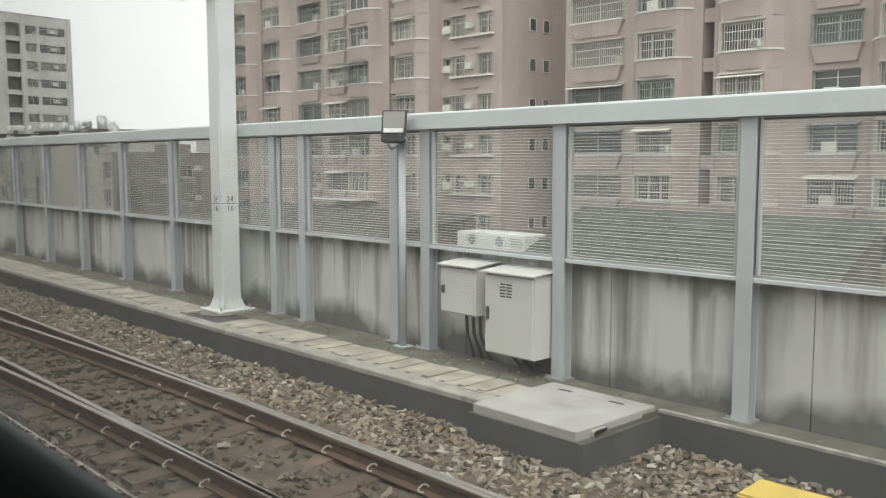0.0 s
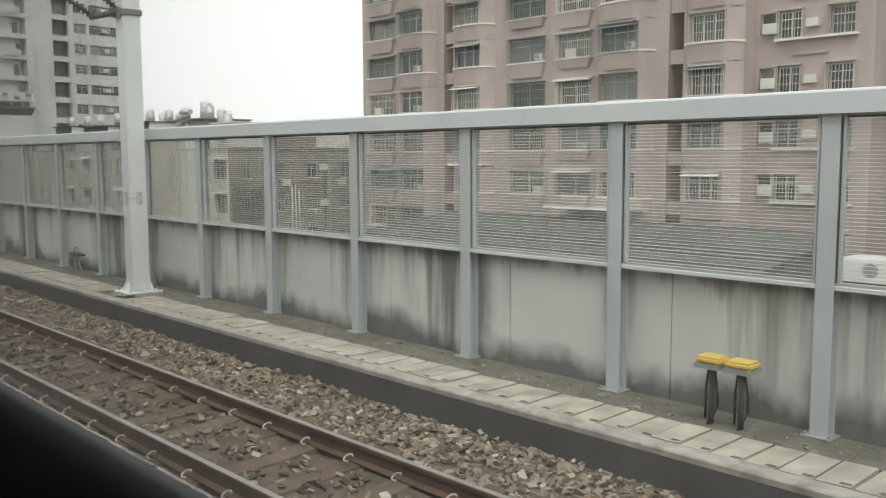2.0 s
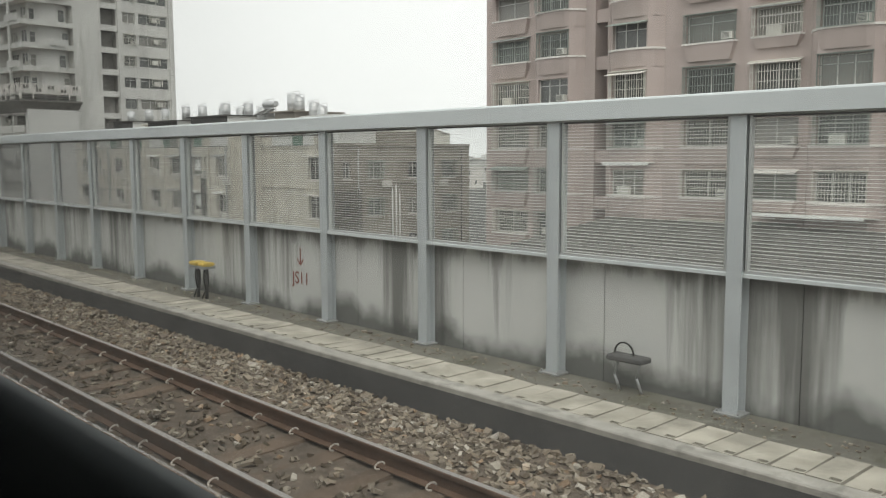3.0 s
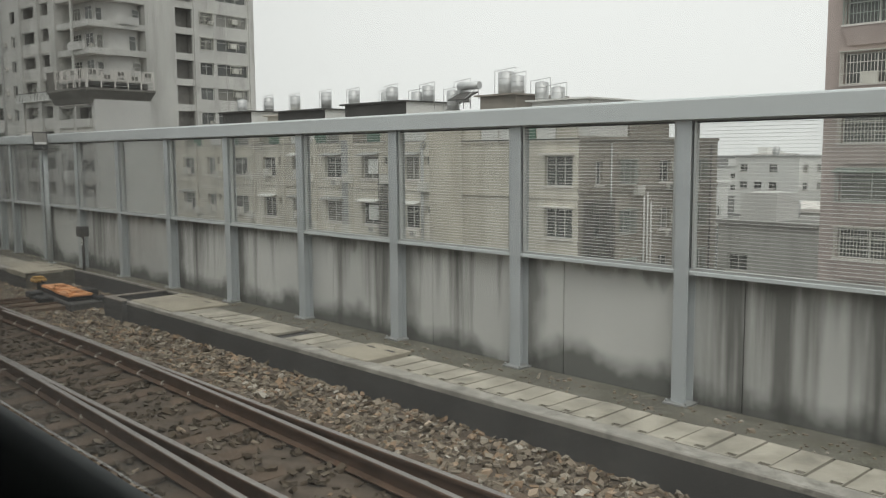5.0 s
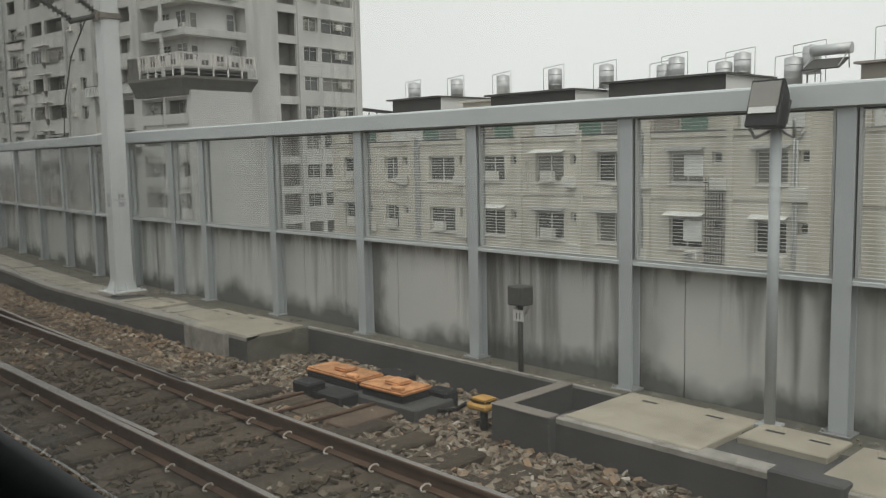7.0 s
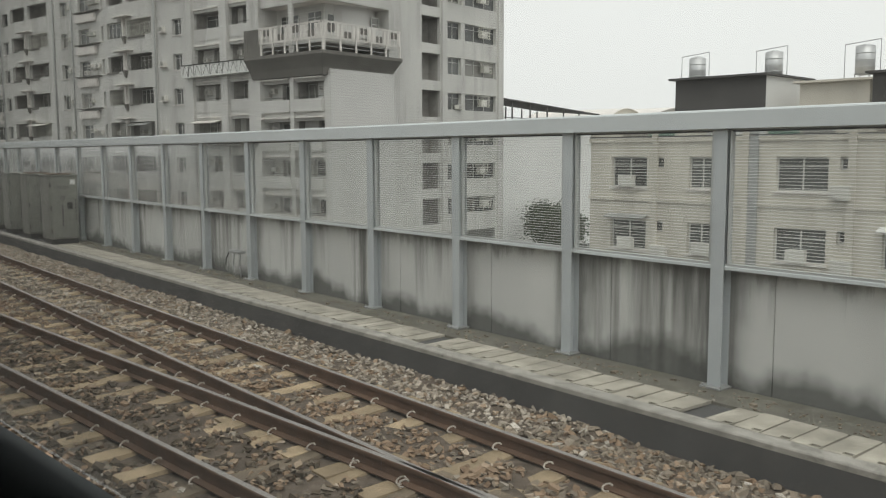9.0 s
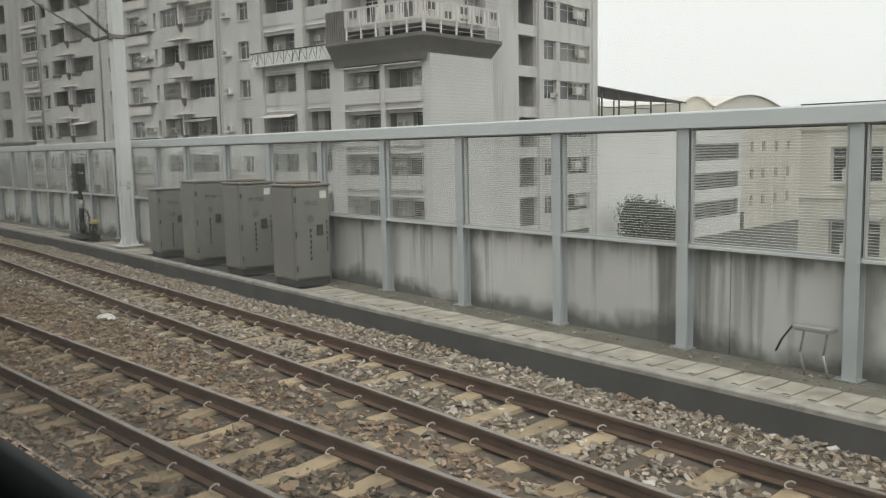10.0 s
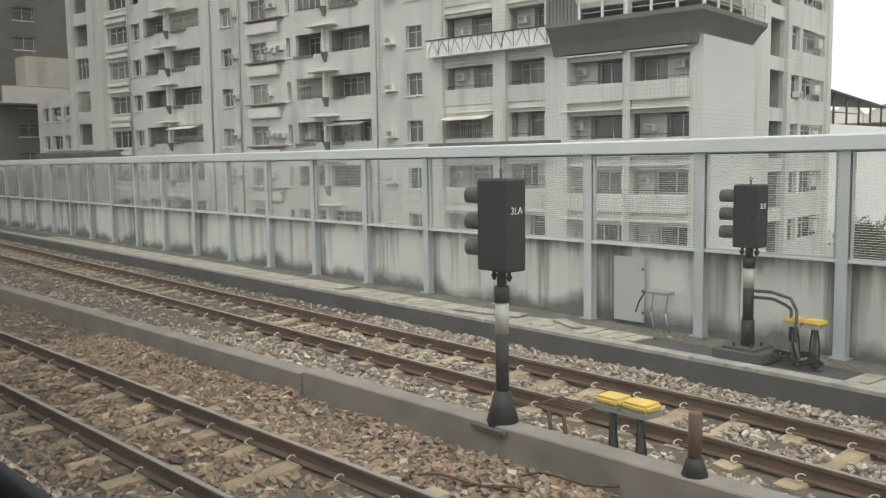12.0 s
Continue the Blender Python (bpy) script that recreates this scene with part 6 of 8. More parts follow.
def mast(x, y, lower, tags, label, clamp=4.65, wire=False):
    t = thing("catenary_mast", label, "catenary mast", pose(x, y, 0.0), group="catenary masts along the barrier")
    a = 0.15
    bm = bmesh.new()
    box(bm, -a, a, -a, a, 0.02, 7.4)
    soften(bm, 0.02, 2)
    col = part("column", bm, M_MAST, t)
    # a bolted collar, a stub arm towards the track and two ribbed insulators that rise from it
    bm = bmesh.new()
    box(bm, -0.175, 0.175, -0.175, 0.175, clamp - 0.05, clamp + 0.05)
    box(bm, -0.21, -0.17, -0.1, 0.1, clamp - 0.09, clamp + 0.09)
    soften(bm, 0.01)
    part("collar", bm, M_LIPGREY, t, "bolted dark collar")
    bm = bmesh.new()
    tube(bm, [(-0.18, 0, clamp), (-0.62, 0.02, clamp - 0.13)], 0.045, 8)
    part("stub_arm", bm, M_DARKGREY, t, "dark stub arm")
    for x0, z0, x1, z1 in ((-0.58, clamp - 0.1, -1.25, clamp + 0.3), (-0.2, clamp + 0.08, -0.72, clamp + 0.5)):
        bm = bmesh.new()
        a0, a1 = Vector((x0, 0.02, z0)), Vector((x1, 0.06, z1))
        rod(bm, a0, a1, 0.03, seg=8)
        for k in range(9):
            q = a0.lerp(a1, (k + 0.7) / 10)
            rod(bm, q, q + (a1 - a0).normalized() * 0.022, 0.068, 0.05, seg=10)
        part("insulator", bm, M_DARKGREY, t, "ribbed insulator")
        bm = bmesh.new()
        tube(bm, [a1, a1 + (a1 - a0) * 2.6], 0.025)
        part("bracket_tube", bm, M_GALV, t)
    if wire:
        bm = bmesh.new()
        tube(bm, [(-0.35, 0.02, clamp - 0.08), (-0.28, 0.9, 4.1), (0.05, 2.2, 3.35), (0.5, 3.5, 2.8)], 0.012, 5)
        part("earth_wire", bm, M_DARKGREY, t, "thin slack earth wire")
    bm = bmesh.new()
    box(bm, -0.30, 0.30, -0.30, 0.30, 0.0, 0.03)
    soften(bm, 0.008)
    part("foot_plate", bm, M_MAST, t)
    bm = bmesh.new()
    ring = [(0.42 + 0.07 * math.sin(5 * k + y), 2 * math.pi * k / 14) for k in range(14)]
    lo = [bm.verts.new((r * math.cos(q), r * 1.15 * math.sin(q), -0.02)) for r, q in ring]
    hi = [bm.verts.new(((r - 0.07) * math.cos(q), (r - 0.07) * 1.15 * math.sin(q), 0.012)) for r, q in ring]
    bm.faces.new(hi)
    for k in range(14):
        bm.faces.new((lo[k], lo[(k + 1) % 14], hi[(k + 1) % 14], hi[k]))
    part("mortar_pad", bm, M_LIPGREY, t, "rough mortar pad")
    bm = bmesh.new()
    for k in range(8):
        m = pose(0, 0, 0, 0, 0, 45 * k)
        r = a if k % 2 == 0 else a * 1.35
        v = [bm.verts.new(m @ Vector(p)) for p in ((r - 0.01, -0.008, 0.03), (0.28, -0.008, 0.03), (r - 0.01, -0.008, 0.22), (r - 0.01, 0.008, 0.03), (0.28, 0.008, 0.03), (r - 0.01, 0.008, 0.22))]
        for f in ((0, 1, 2), (5, 4, 3), (0, 3, 4, 1), (1, 4, 5, 2)):
            bm.faces.new([v[i] for i in f])
    part("gusset", bm, M_MAST, t)
    for k in range(4):
        bm = bmesh.new()
        rod(bm, (0, 0, 0), (0, 0, 0.06), 0.016, seg=6)
        part("bolt", bm, M_GALV, t, m=pose(0.24 * (-1) ** k, 0.24 * (-1) ** (k // 2), 0.03))
    for face in (pose(0, -a - 0.001, 0, 90, 0, 0), pose(-a - 0.001, 0, 0, 90, 0, -90)):
        lettering("numeral", tags[0], 0.115, M_INK, col, face @ pose(0.0, 1.63, 0))
        lettering("numeral", tags[1], 0.115, M_INK, col, face @ pose(0.0, 1.49, 0))
        bm = bmesh.new()
        box(bm, -0.12, 0.12, 1.598, 1.606, -0.001, 0.001)
        part("numeral_line", bm, M_INK, col, m=face)
        if lower:
            bm = bmesh.new()
            for k in range(lower):
                w = 0.02 + 0.012 * ((k * 7) % 3)
                box(bm, 0.04 - w * 0.7, 0.04 + w * 0.7, 1.36 - 0.068 * k, 1.39 - 0.068 * k, -0.001, 0.001)
            part("small_marks", bm, M_ROOF, col, m=face)


mast(-0.28, 11.31, 0, ("24", "16"), "pale grey square steel mast numbered 24 16")
mast(-0.44, 40.99, 0, ("24", "18"), "pale grey square steel mast numbered 24 18")
mast(-0.48, 104.72, 0, ("24", "20"), "pale grey square steel mast with a bracket arm by the bend", 4.7, True)
mast(2.96, 146.01, 10, ("24", "24"), "pale grey square steel mast numbered 24 24", 5.42)

# ---------------------------------------------------------------- floodlights


def floodlight(y, x, turn, label):
    t = thing("floodlight", label, "floodlight", pose(x, y, 0), group="floodlights on the walkway")
    bm = bmesh.new()
    rod(bm, (0, 0, 0.0), (0, 0, 2.42), 0.045, 0.045, 12)
    box(bm, -0.09, 0.09, -0.09, 0.09, 0.0, 0.02)
    part("pole", bm, M_PAINT, t)
    bm = bmesh.new()
    tube(bm, [(-0.03, -0.16, 2.36), (0, 0, 2.44), (-0.03, 0.16, 2.36)], 0.015)
    tube(bm, [(-0.03, -0.16, 2.36), (-0.12, -0.2, 2.5)], 0.013)
    tube(bm, [(-0.03, 0.16, 2.36), (-0.12, 0.2, 2.5)], 0.013)
    part("bracket", bm, M_GALV, t)
    head = pose(-0.10, 0, 2.60, 0, 16, turn)
    bm = bmesh.new()
    v = [bm.verts.new(head @ Vector(p)) for p in ((-0.10, -0.15, -0.19), (-0.10, 0.15, -0.19), (-0.10, 0.15, 0.2), (-0.10, -0.15, 0.2), (0.10, -0.10, -0.15), (0.10, 0.10, -0.15), (0.08, 0.10, 0.12), (0.08, -0.10, 0.12))]
    for f in ((0, 1, 2, 3), (7, 6, 5, 4), (0, 4, 5, 1), (1, 5, 6, 2), (2, 6, 7, 3), (3, 7, 4, 0)):
        bm.faces.new([v[i] for i in f])
    bmesh.ops.recalc_face_normals(bm, faces=bm.faces)
    soften(bm, 0.012)
    part("housing", bm, M_BLACK, t, "dark cast lamp housing")
    bm = bmesh.new()
    box(bm, -0.113, -0.104, -0.125, 0.125, -0.03, 0.17, head)
    part("lens", bm, M_LENS, t, "grey lamp glass")
    bm = bmesh.new()
    box(bm, -0.122, -0.105, -0.115, 0.115, -0.085, -0.035, head)
    part("reflector", bm, M_WHITE, t, "white lower reflector")
    bm = bmesh.new()
    for k in range(5):
        box(bm, 0.10, 0.13, -0.09 + 0.042 * k, -0.075 + 0.042 * k, -0.1, 0.09, head)
    part("cooling_fin", bm, M_DARKGREY, t)


floodlight(7.46, -0.12, 38, "dark floodlight on a grey pole beside the electric boxes")
floodlight(84.85, -0.16, 80, "dark floodlight on a grey pole by the cover slabs")
floodlight(93.12, -0.14, -6, "dark floodlight turned on its grey pole")

# ---------------------------------------------------------------- electric boxes on the barrier


def electric_box(y0, y1, z0, z1, label, vents):
    w, h = y1 - y0, z1 - z0
    t = thing("electric_box", label, "electric box", pose(0.14, y1, z0, 0, 0, -90), group="electric boxes on the barrier")
    d = 0.38
    bm = bmesh.new()
    box(bm, 0, w, -d, 0, 0, h)
    soften(bm, 0.008)
    part("body", bm, M_BOX, t)
    bm = bmesh.new()
    box(bm, 0.012, w - 0.012, -d - 0.022, -d + 0.001, 0.015, h - 0.02)
    soften(bm, 0.006)
    door = part("door", bm, M_BOX, t)
    bm = bmesh.new()
    v = [bm.verts.new(p) for p in ((-0.03, -d - 0.06, h), (w + 0.03, -d - 0.06, h), (w + 0.03, 0, h + 0.035), (-0.03, 0, h + 0.035), (-0.03, -d - 0.06, h + 0.015), (w + 0.03, -d - 0.06, h + 0.015), (w + 0.03, 0, h + 0.05), (-0.03, 0, h + 0.05))]
    for f in ((3, 2, 1, 0), (4, 5, 6, 7), (0, 1, 5, 4), (1, 2, 6, 5), (2, 3, 7, 6), (3, 0, 4, 7)):
        bm.faces.new([v[i] for i in f])
    part("rain_hood", bm, M_BOX, t)
    bm = bmesh.new()
    box(bm, 0.05, 0.075, -d - 0.05, -d - 0.022, h * 0.42, h * 0.58)
    part("handle", bm, M_DARKGREY, door, "dark handle")
    if vents:
        bm = bmesh.new()
        for k in range(5):
            for j in range(2):
                box(bm, w * 0.34 + j * 0.09, w * 0.34 + 0.07 + j * 0.09, -d - 0.026, -d - 0.0215, h * 0.72 + 0.032 * k, h * 0.72 + 0.014 + 0.032 * k)
        part("vent", bm, M_DARKGREY, door)
    bm = bmesh.new()
    for k in range(3):
        tube(bm, [(w * (0.25 + 0.2 * k), -0.12, 0.0), (w * (0.25 + 0.2 * k), -0.10, -z0 * 0.5), (w * (0.3 + 0.25 * k), -0.02, -z0 + 0.005)], 0.018)
    part("conduit", bm, M_DARKGREY, t)


electric_box(5.30, 5.98, 0.2, 1.06, "tall cream steel electric box hung on the concrete wall", True)
electric_box(6.13, 6.66, 0.55, 1.08, "small cream steel electric box hung on the concrete wall", False)
electric_box(89.6, 90.2, 0.24, 1.09, "tall cream steel electric box between two posts", True)
electric_box(88.68, 89.2, 0.56, 1.08, "small cream steel electric box with hanging conduit", False)

# ---------------------------------------------------------------- yellow-capped bond posts


def bond_posts(x, y, turn, label, low=0.0, gap=0.27, h=0.55):
    t = thing("bond_post", label, "cable post", pose(x, y, low, 0, 0, turn), group="yellow cable posts")
    for k in (-1, 1):
        bm = bmesh.new()
        rod(bm, (0, k * gap / 2, 0), (0, k * gap / 2, h - 0.06), 0.027, seg=10)
        part("leg", bm, M_DARKGREY, t)
        bm = bmesh.new()
        box(bm, -0.11, 0.11, k * gap / 2 - 0.115, k * gap / 2 + 0.115, h - 0.07, h - 0.03)
        part("tray", bm, M_GALV, t)
        bm = bmesh.new()
        box(bm, -0.105, 0.105, k * gap / 2 - 0.118, k * gap / 2 + 0.118, h - 0.03, h + 0.03)
        soften(bm, 0.02, 2)
        part("cap", bm, M_YELLOW, t, "bright yellow cap")
        bm = bmesh.new()
        tube(bm, [(0.06, k * gap / 2 + 0.06, h - 0.06), (0.09, k * gap / 2 + 0.1, h * 0.5), (0.05, k * gap / 2 + 0.08, 0.012)], 0.012)
        part("lead", bm, M_CABLE, t)
        bm = bmesh.new()
        tube(bm, [(-0.05, k * gap / 2 - 0.05, h - 0.06), (-0.10, k * gap / 2 - 0.10, h * 0.62), (-0.06, k * gap / 2 - 0.09, h * 0.3), (-0.09, k * gap / 2 - 0.02, 0.012)], 0.012)
        part("lead", bm, M_CABLE, t)


bond_posts(-0.24, 30.3, 0, "pair of yellow-capped cable posts against the stained wall")
bond_posts(-0.22, 52.65, 0, "pair of yellow-capped cable posts by the red wall marking")
bond_posts(3.0, 148.3, -4, "pair of yellow-capped cable posts beside the signal", 0.0, 0.25)
bond_posts(-1.78, 147.60, -3, "pair of yellow-capped cable posts in the ballast", 0.12, 0.26, 0.56)

# ---------------------------------------------------------------- point machines


def point_machine(y, label, flip=1, tone=M_ORANGE, worn="worn orange cover"):
    t = thing("point_machine", label, "point machine", pose(-1.15, y, BED, 0, 0, 2 * flip), group="orange point machines")
    bm = bmesh.new()
    box(bm, -0.28, 0.28, -0.95, 0.95, 0.0, 0.14)
    soften(bm, 0.015)
    part("bed_plate", bm, M_DARKGREY, t, "oily dark bed plate")
    for y0, y1, x0, x1 in ((0.02, 0.92, -0.2, 0.2), (-0.72, -0.06, -0.23, 0.2)):
        bm = bmesh.new()
        box(bm, x0 + 0.02, x1 - 0.02, y0 + 0.02, y1 - 0.02, 0.12, 0.22)
        soften(bm, 0.012)
        part("case", bm, M_BLACK, t, "oily black case")
        bm = bmesh.new()
        box(bm, x0, x1, y0, y1, 0.215, 0.262)
        soften(bm, 0.018, 2)
        for v in bm.verts:
            v.co.x += 0.02 * math.sin(v.co.y * 9)
        cover = part("cover", bm, tone, t, worn)
        bm = bmesh.new()
        box(bm, x0 + 0.12, x1 - 0.08, (y0 + y1) / 2 - 0.14, (y0 + y1) / 2 + 0.1, 0.258, 0.30)
        soften(bm, 0.02, 2)
        part("lid", bm, tone, cover)
        bm = bmesh.new()
        box(bm, x0 + 0.02, x0 + 0.1, y0 + 0.05, y0 + 0.2, 0.26, 0.30)
        soften(bm, 0.01)
        part("lock_box", bm, tone, cover)
    for x0, x1, y0, y1, z1 in ((0.22, 0.48, -0.2, 0.25, 0.24), (-0.52, -0.26, -0.1, 0.3, 0.17), (-0.5, -0.26, 0.45, 0.75, 0.2), (0.2, 0.4, -0.9, -0.6, 0.2)):
        bm = bmesh.new()
        box(bm, x0, x1, y0, y1, 0.0, z1)
        soften(bm, 0.02)
        part("gear_box", bm, M_BLACK, t, "oily dark gear box")
    for k in (-0.35, 0.15, 0.55):
        bm = bmesh.new()
        tube(bm, [(-0.22, k, 0.10), (-0.8, k, 0.10), (-1.5, k, 0.12)], 0.02)
        part("drive_rod", bm, M_RUST, t)
    for k, w in ((-0.52, 0.36), (0.08, 0.22), (0.6, 0.22)):
        bm = bmesh.new()
        box(bm, -0.95, 0.3, k - w / 2, k + w / 2, -0.02, 0.085)
        soften(bm, 0.01)
        part("timber", bm, M_OLDSLEEPER, t, "black tarred timber")
    c = thing("junction_post", "small yellow junction box on a dark post in the ballast", "junction box", pose(-1.1, y - 1.6 * flip, BED))
    bm = bmesh.new()
    rod(bm, (0, 0, 0), (0, 0, 0.24), 0.04, seg=8)
    part("post", bm, M_DARKGREY, c)
    bm = bmesh.new()
    box(bm, -0.1, 0.1, -0.11, 0.11, 0.29, 0.335)
    soften(bm, 0.025, 2)
    part("lid", bm, M_TAN, c)
    bm = bmesh.new()
    box(bm, -0.12, 0.12, -0.13, 0.13, 0.23, 0.295)
    soften(bm, 0.02)
    part("case", bm, M_TAN, c)
    bm = bmesh.new()
    pts = [Vector((0.02, 0.13 * flip + 0.13 * flip * k, 0.25 - 0.05 * k + 0.02 * math.sin(k * 2.1))) for k in range(5)]
    tube(bm, pts, 0.022)
    part("hose", bm, M_CABLE, c)


point_machine(97.05, "worn orange point machine in the niche beside the track")
point_machine(81.28, "worn orange point machine in its niche, seen against dark concrete", -1)
point_machine(1.6, "worn yellow point machine at the end of the cover slab", 1, M_YELLOW, "worn yellow cover")

# ---------------------------------------------------------------- small boxes on stalks


def stalk_box(x, y, z, low, label):
    t = thing("stalk_box", label, "junction box", pose(x, y, low), group="boxes on stalks")
    bm = bmesh.new()
    rod(bm, (0, 0, 0), (0, 0, z - low), 0.028, seg=8)
    part("stalk", bm, M_DARKGREY, t)
    bm = bmesh.new()
    box(bm, -0.09, 0.09, -0.105, 0.105, z - low, z - low + 0.2)
    soften(bm, 0.012)
    part("box", bm, M_DARKGREY, t)
    bm = bmesh.new()
    box(bm, -0.034, -0.030, -0.07, 0.07, z - low - 0.17, z - low - 0.05)
    tag = part("tag", bm, M_WHITE, t, "small white number plate")
    lettering("numeral", "11", 0.09, M_INK, tag, pose(-0.036, 0.0, z - low - 0.145, 90, 0, -90))
    bm = bmesh.new()
    tube(bm, [(0.03, -0.09, z - low), (0.03, -0.05, z - low - 0.09), (0.0, 0.0, z - low - 0.14)], 0.014)
    tube(bm, [(0.03, 0.09, z - low), (0.03, 0.05, z - low - 0.09), (0.0, 0.0, z - low - 0.14)], 0.014)
    part("gland", bm, M_GALV, t)


stalk_box(-0.13, 83.1, 0.69, 0.0, "dark junction box on a stalk at the walkway edge")
stalk_box(-0.14, 95.82, 0.71, 0.0, "dark junction box on a stalk above the niche")


def wall_tray(x, y, z, turn, label, loop=False):
    t = thing("cable_tray_box", label, "junction box", pose(x, y, 0, 0, 0, turn), group="grey boxes low on the wall")
    bm = bmesh.new()
    box(bm, -0.10, 0.08, -0.2, 0.2, z, z + 0.055)
    soften(bm, 0.012)
    part("tray", bm, M_FACE if loop else M_GALV, t)
    for k in (-0.13, 0.12):
        bm = bmesh.new()
        tube(bm, [(0, k, z), (-0.02, k + 0.03, z * 0.5), (0.0, k - 0.02, 0.0)], 0.013)
        part("leg", bm, M_GALV, t)
    if loop:
        bm = bmesh.new()
        tube(bm, [(0, 0.06 + 0.11 * math.cos(a), z + 0.05 + 0.12 * math.sin(a)) for a in [math.pi * i / 8 for i in range(9)]], 0.009)
        part("cable", bm, M_CABLE, t)
    else:
        bm = bmesh.new()
        tube(bm, [(-0.05, 0.22, z + 0.03), (-0.08, 0.32, z * 0.75), (-0.05, 0.4, z * 0.45)], 0.012)
        part("cable", bm, M_CABLE, t)


wall_tray(-0.02, 44.65, 0.30, 0, "dark junction box with a looped cable on the stained wall", True)
wall_tray(-0.02, 28.2, 0.34, 0, "dark small box with cables low on the stained wall", True)
wall_tray(1.74, 127.38, 0.48, -5, "grey cable box on thin legs against the wall")
wall_tray(3.7, 150.72, 0.55, -3, "grey cable box on slack cables beside the signal")

# hatch doors set into the concrete wall
for x, y, turn in ((0.138, 91.5, -90), (3.86, 151.35, -93)):
    t = thing("door_hatch", "flush grey steel hatch door in the concrete wall", "door", pose(x, y + 0.28, 0.06, 0, 0, turn), kind="structure")
    bm = bmesh.new()
    box(bm, 0, 0.56, -0.012, 0.006, 0, 0.98)
    soften(bm, 0.004)
    leaf = part("leaf", bm, M_DOOR, t)
    for k in range(3):
        bm = bmesh.new()
        rod(bm, (0.54, -0.013, 0.15 + 0.33 * k), (0.54, -0.028, 0.15 + 0.33 * k), 0.022, seg=8)
        part("knob", bm, M_DARKGREY, leaf)

# red hand-painted mark
mark = thing("painted_mark", "red-brown painted arrow and letters on the concrete wall", "painted sign", pose(0.146, 50.4, 0.44, 90, 0, -90))
lettering("letters", "JS11", 0.25, M_REDINK, mark, pose(0, -0.02, 0))
bm = bmesh.new()
box(bm, -0.012, 0.012, 0.26, 0.50, -0.001, 0.001)
for s in (-1, 1):
    box(bm, -0.01, 0.01, 0.0, 0.12, -0.001, 0.001, pose(0, 0.25, 0, 0, 0, 40 * s))
part("arrow", bm, M_REDINK, mark)

# ---------------------------------------------------------------- signalling cabinets


def cabinet(y0, y1, h, text, label, open_top=False):
    x0 = wall_x(y0) - 0.93
    t = thing("signal_cabinet", label, "equipment cabinet", pose(x0, y0, 0.0, 0, 0, -4.9), group="cabinets on the walkway")
    w, d = y1 - y0, 0.72
    bm = bmesh.new()
    box(bm, 0.02, d - 0.02, 0.02, w - 0.02, 0.0, 0.12)
    part("plinth", bm, M_CABDARK, t, "dark steel plinth")
    bm = bmesh.new()
    box(bm, 0, d, 0, w, 0.12, h - 0.04)
    soften(bm, 0.012)
    body = part("body", bm, M_CAB, t)
    bm = bmesh.new()
    box(bm, -0.03, d + 0.03, -0.03, w + 0.03, h - 0.04, h)
    soften(bm, 0.012)
    part("roof", bm, M_CAB, t)
    bm = bmesh.new()
    box(bm, 0.03, d - 0.03, -0.022, -0.001, 0.16, h - 0.08)
    soften(bm, 0.006)
    door = part("door", bm, M_CAB, t)
    bm = bmesh.new()
    box(bm, -0.022, -0.001, 0.03, w - 0.03, 0.16, h - 0.08)
    soften(bm, 0.006)
    part("door", bm, M_CAB, t)
    bm = bmesh.new()
    box(bm, 0.60 * d, 0.78 * d, -0.05, -0.02, h * 0.50, h * 0.60)
    soften(bm, 0.008)
    part("handle", bm, M_CABDARK, door)
    for k in range(3):
        bm = bmesh.new()
        box(bm, 0.0, 0.03, -0.035, -0.02, 0.28 + k * (h - 0.6) / 2, 0.38 + k * (h - 0.6) / 2)
        part("hinge", bm, M_CABDARK, door)
    face = pose(d / 2 - 0.02, -0.0235, 0, 90, 0, 0)
    lettering("lettering", text, 0.105, M_INK, door, face @ pose(0, h - 0.38, 0))
    bm = bmesh.new()
    for r0, r1 in ((0.062, 0.052), (0.03, 0.02)):
        a = [bm.verts.new((d / 2 - 0.04 + r0 * math.cos(k * math.pi / 10), -0.0238, h - 0.62 + r0 * math.sin(k * math.pi / 10))) for k in range(20)]
        b = [bm.verts.new((d / 2 - 0.04 + r1 * math.cos(k * math.pi / 10), -0.0238, h - 0.62 + r1 * math.sin(k * math.pi / 10))) for k in range(20)]
        for k in range(20):
            bm.faces.new((a[k], a[(k + 1) % 20], b[(k + 1) % 20], b[k]))
    part("emblem", bm, M_INK, door, "round painted emblem")
    bm = bmesh.new()
    for k in range(6):
        box(bm, d / 2 - 0.07, d / 2 - 0.03, -0.0242, -0.0228, h - 0.86 - 0.1 * k, h - 0.80 - 0.1 * k)
        box(bm, d * 0.88, d * 0.92, -0.0242, -0.0228, h - 0.72 - 0.1 * k, h - 0.66 - 0.1 * k)
    part("small_writing", bm, M_INK, door)
    if open_top:
        bm = bmesh.new()
        box(bm, d * 0.72, d * 0.9, -0.026, -0.022, h - 0.26, h - 0.13)
        part("sticker", bm, M_WHITE, door, "white paper sticker")
        bm = bmesh.new()
        box(bm, 0.05, d - 0.1, 0.08, w - 0.06, h, h + 0.035)
        soften(bm, 0.01)
        part("loose_board", bm, M_OLDSLEEPER, t, "brown board lying on top")


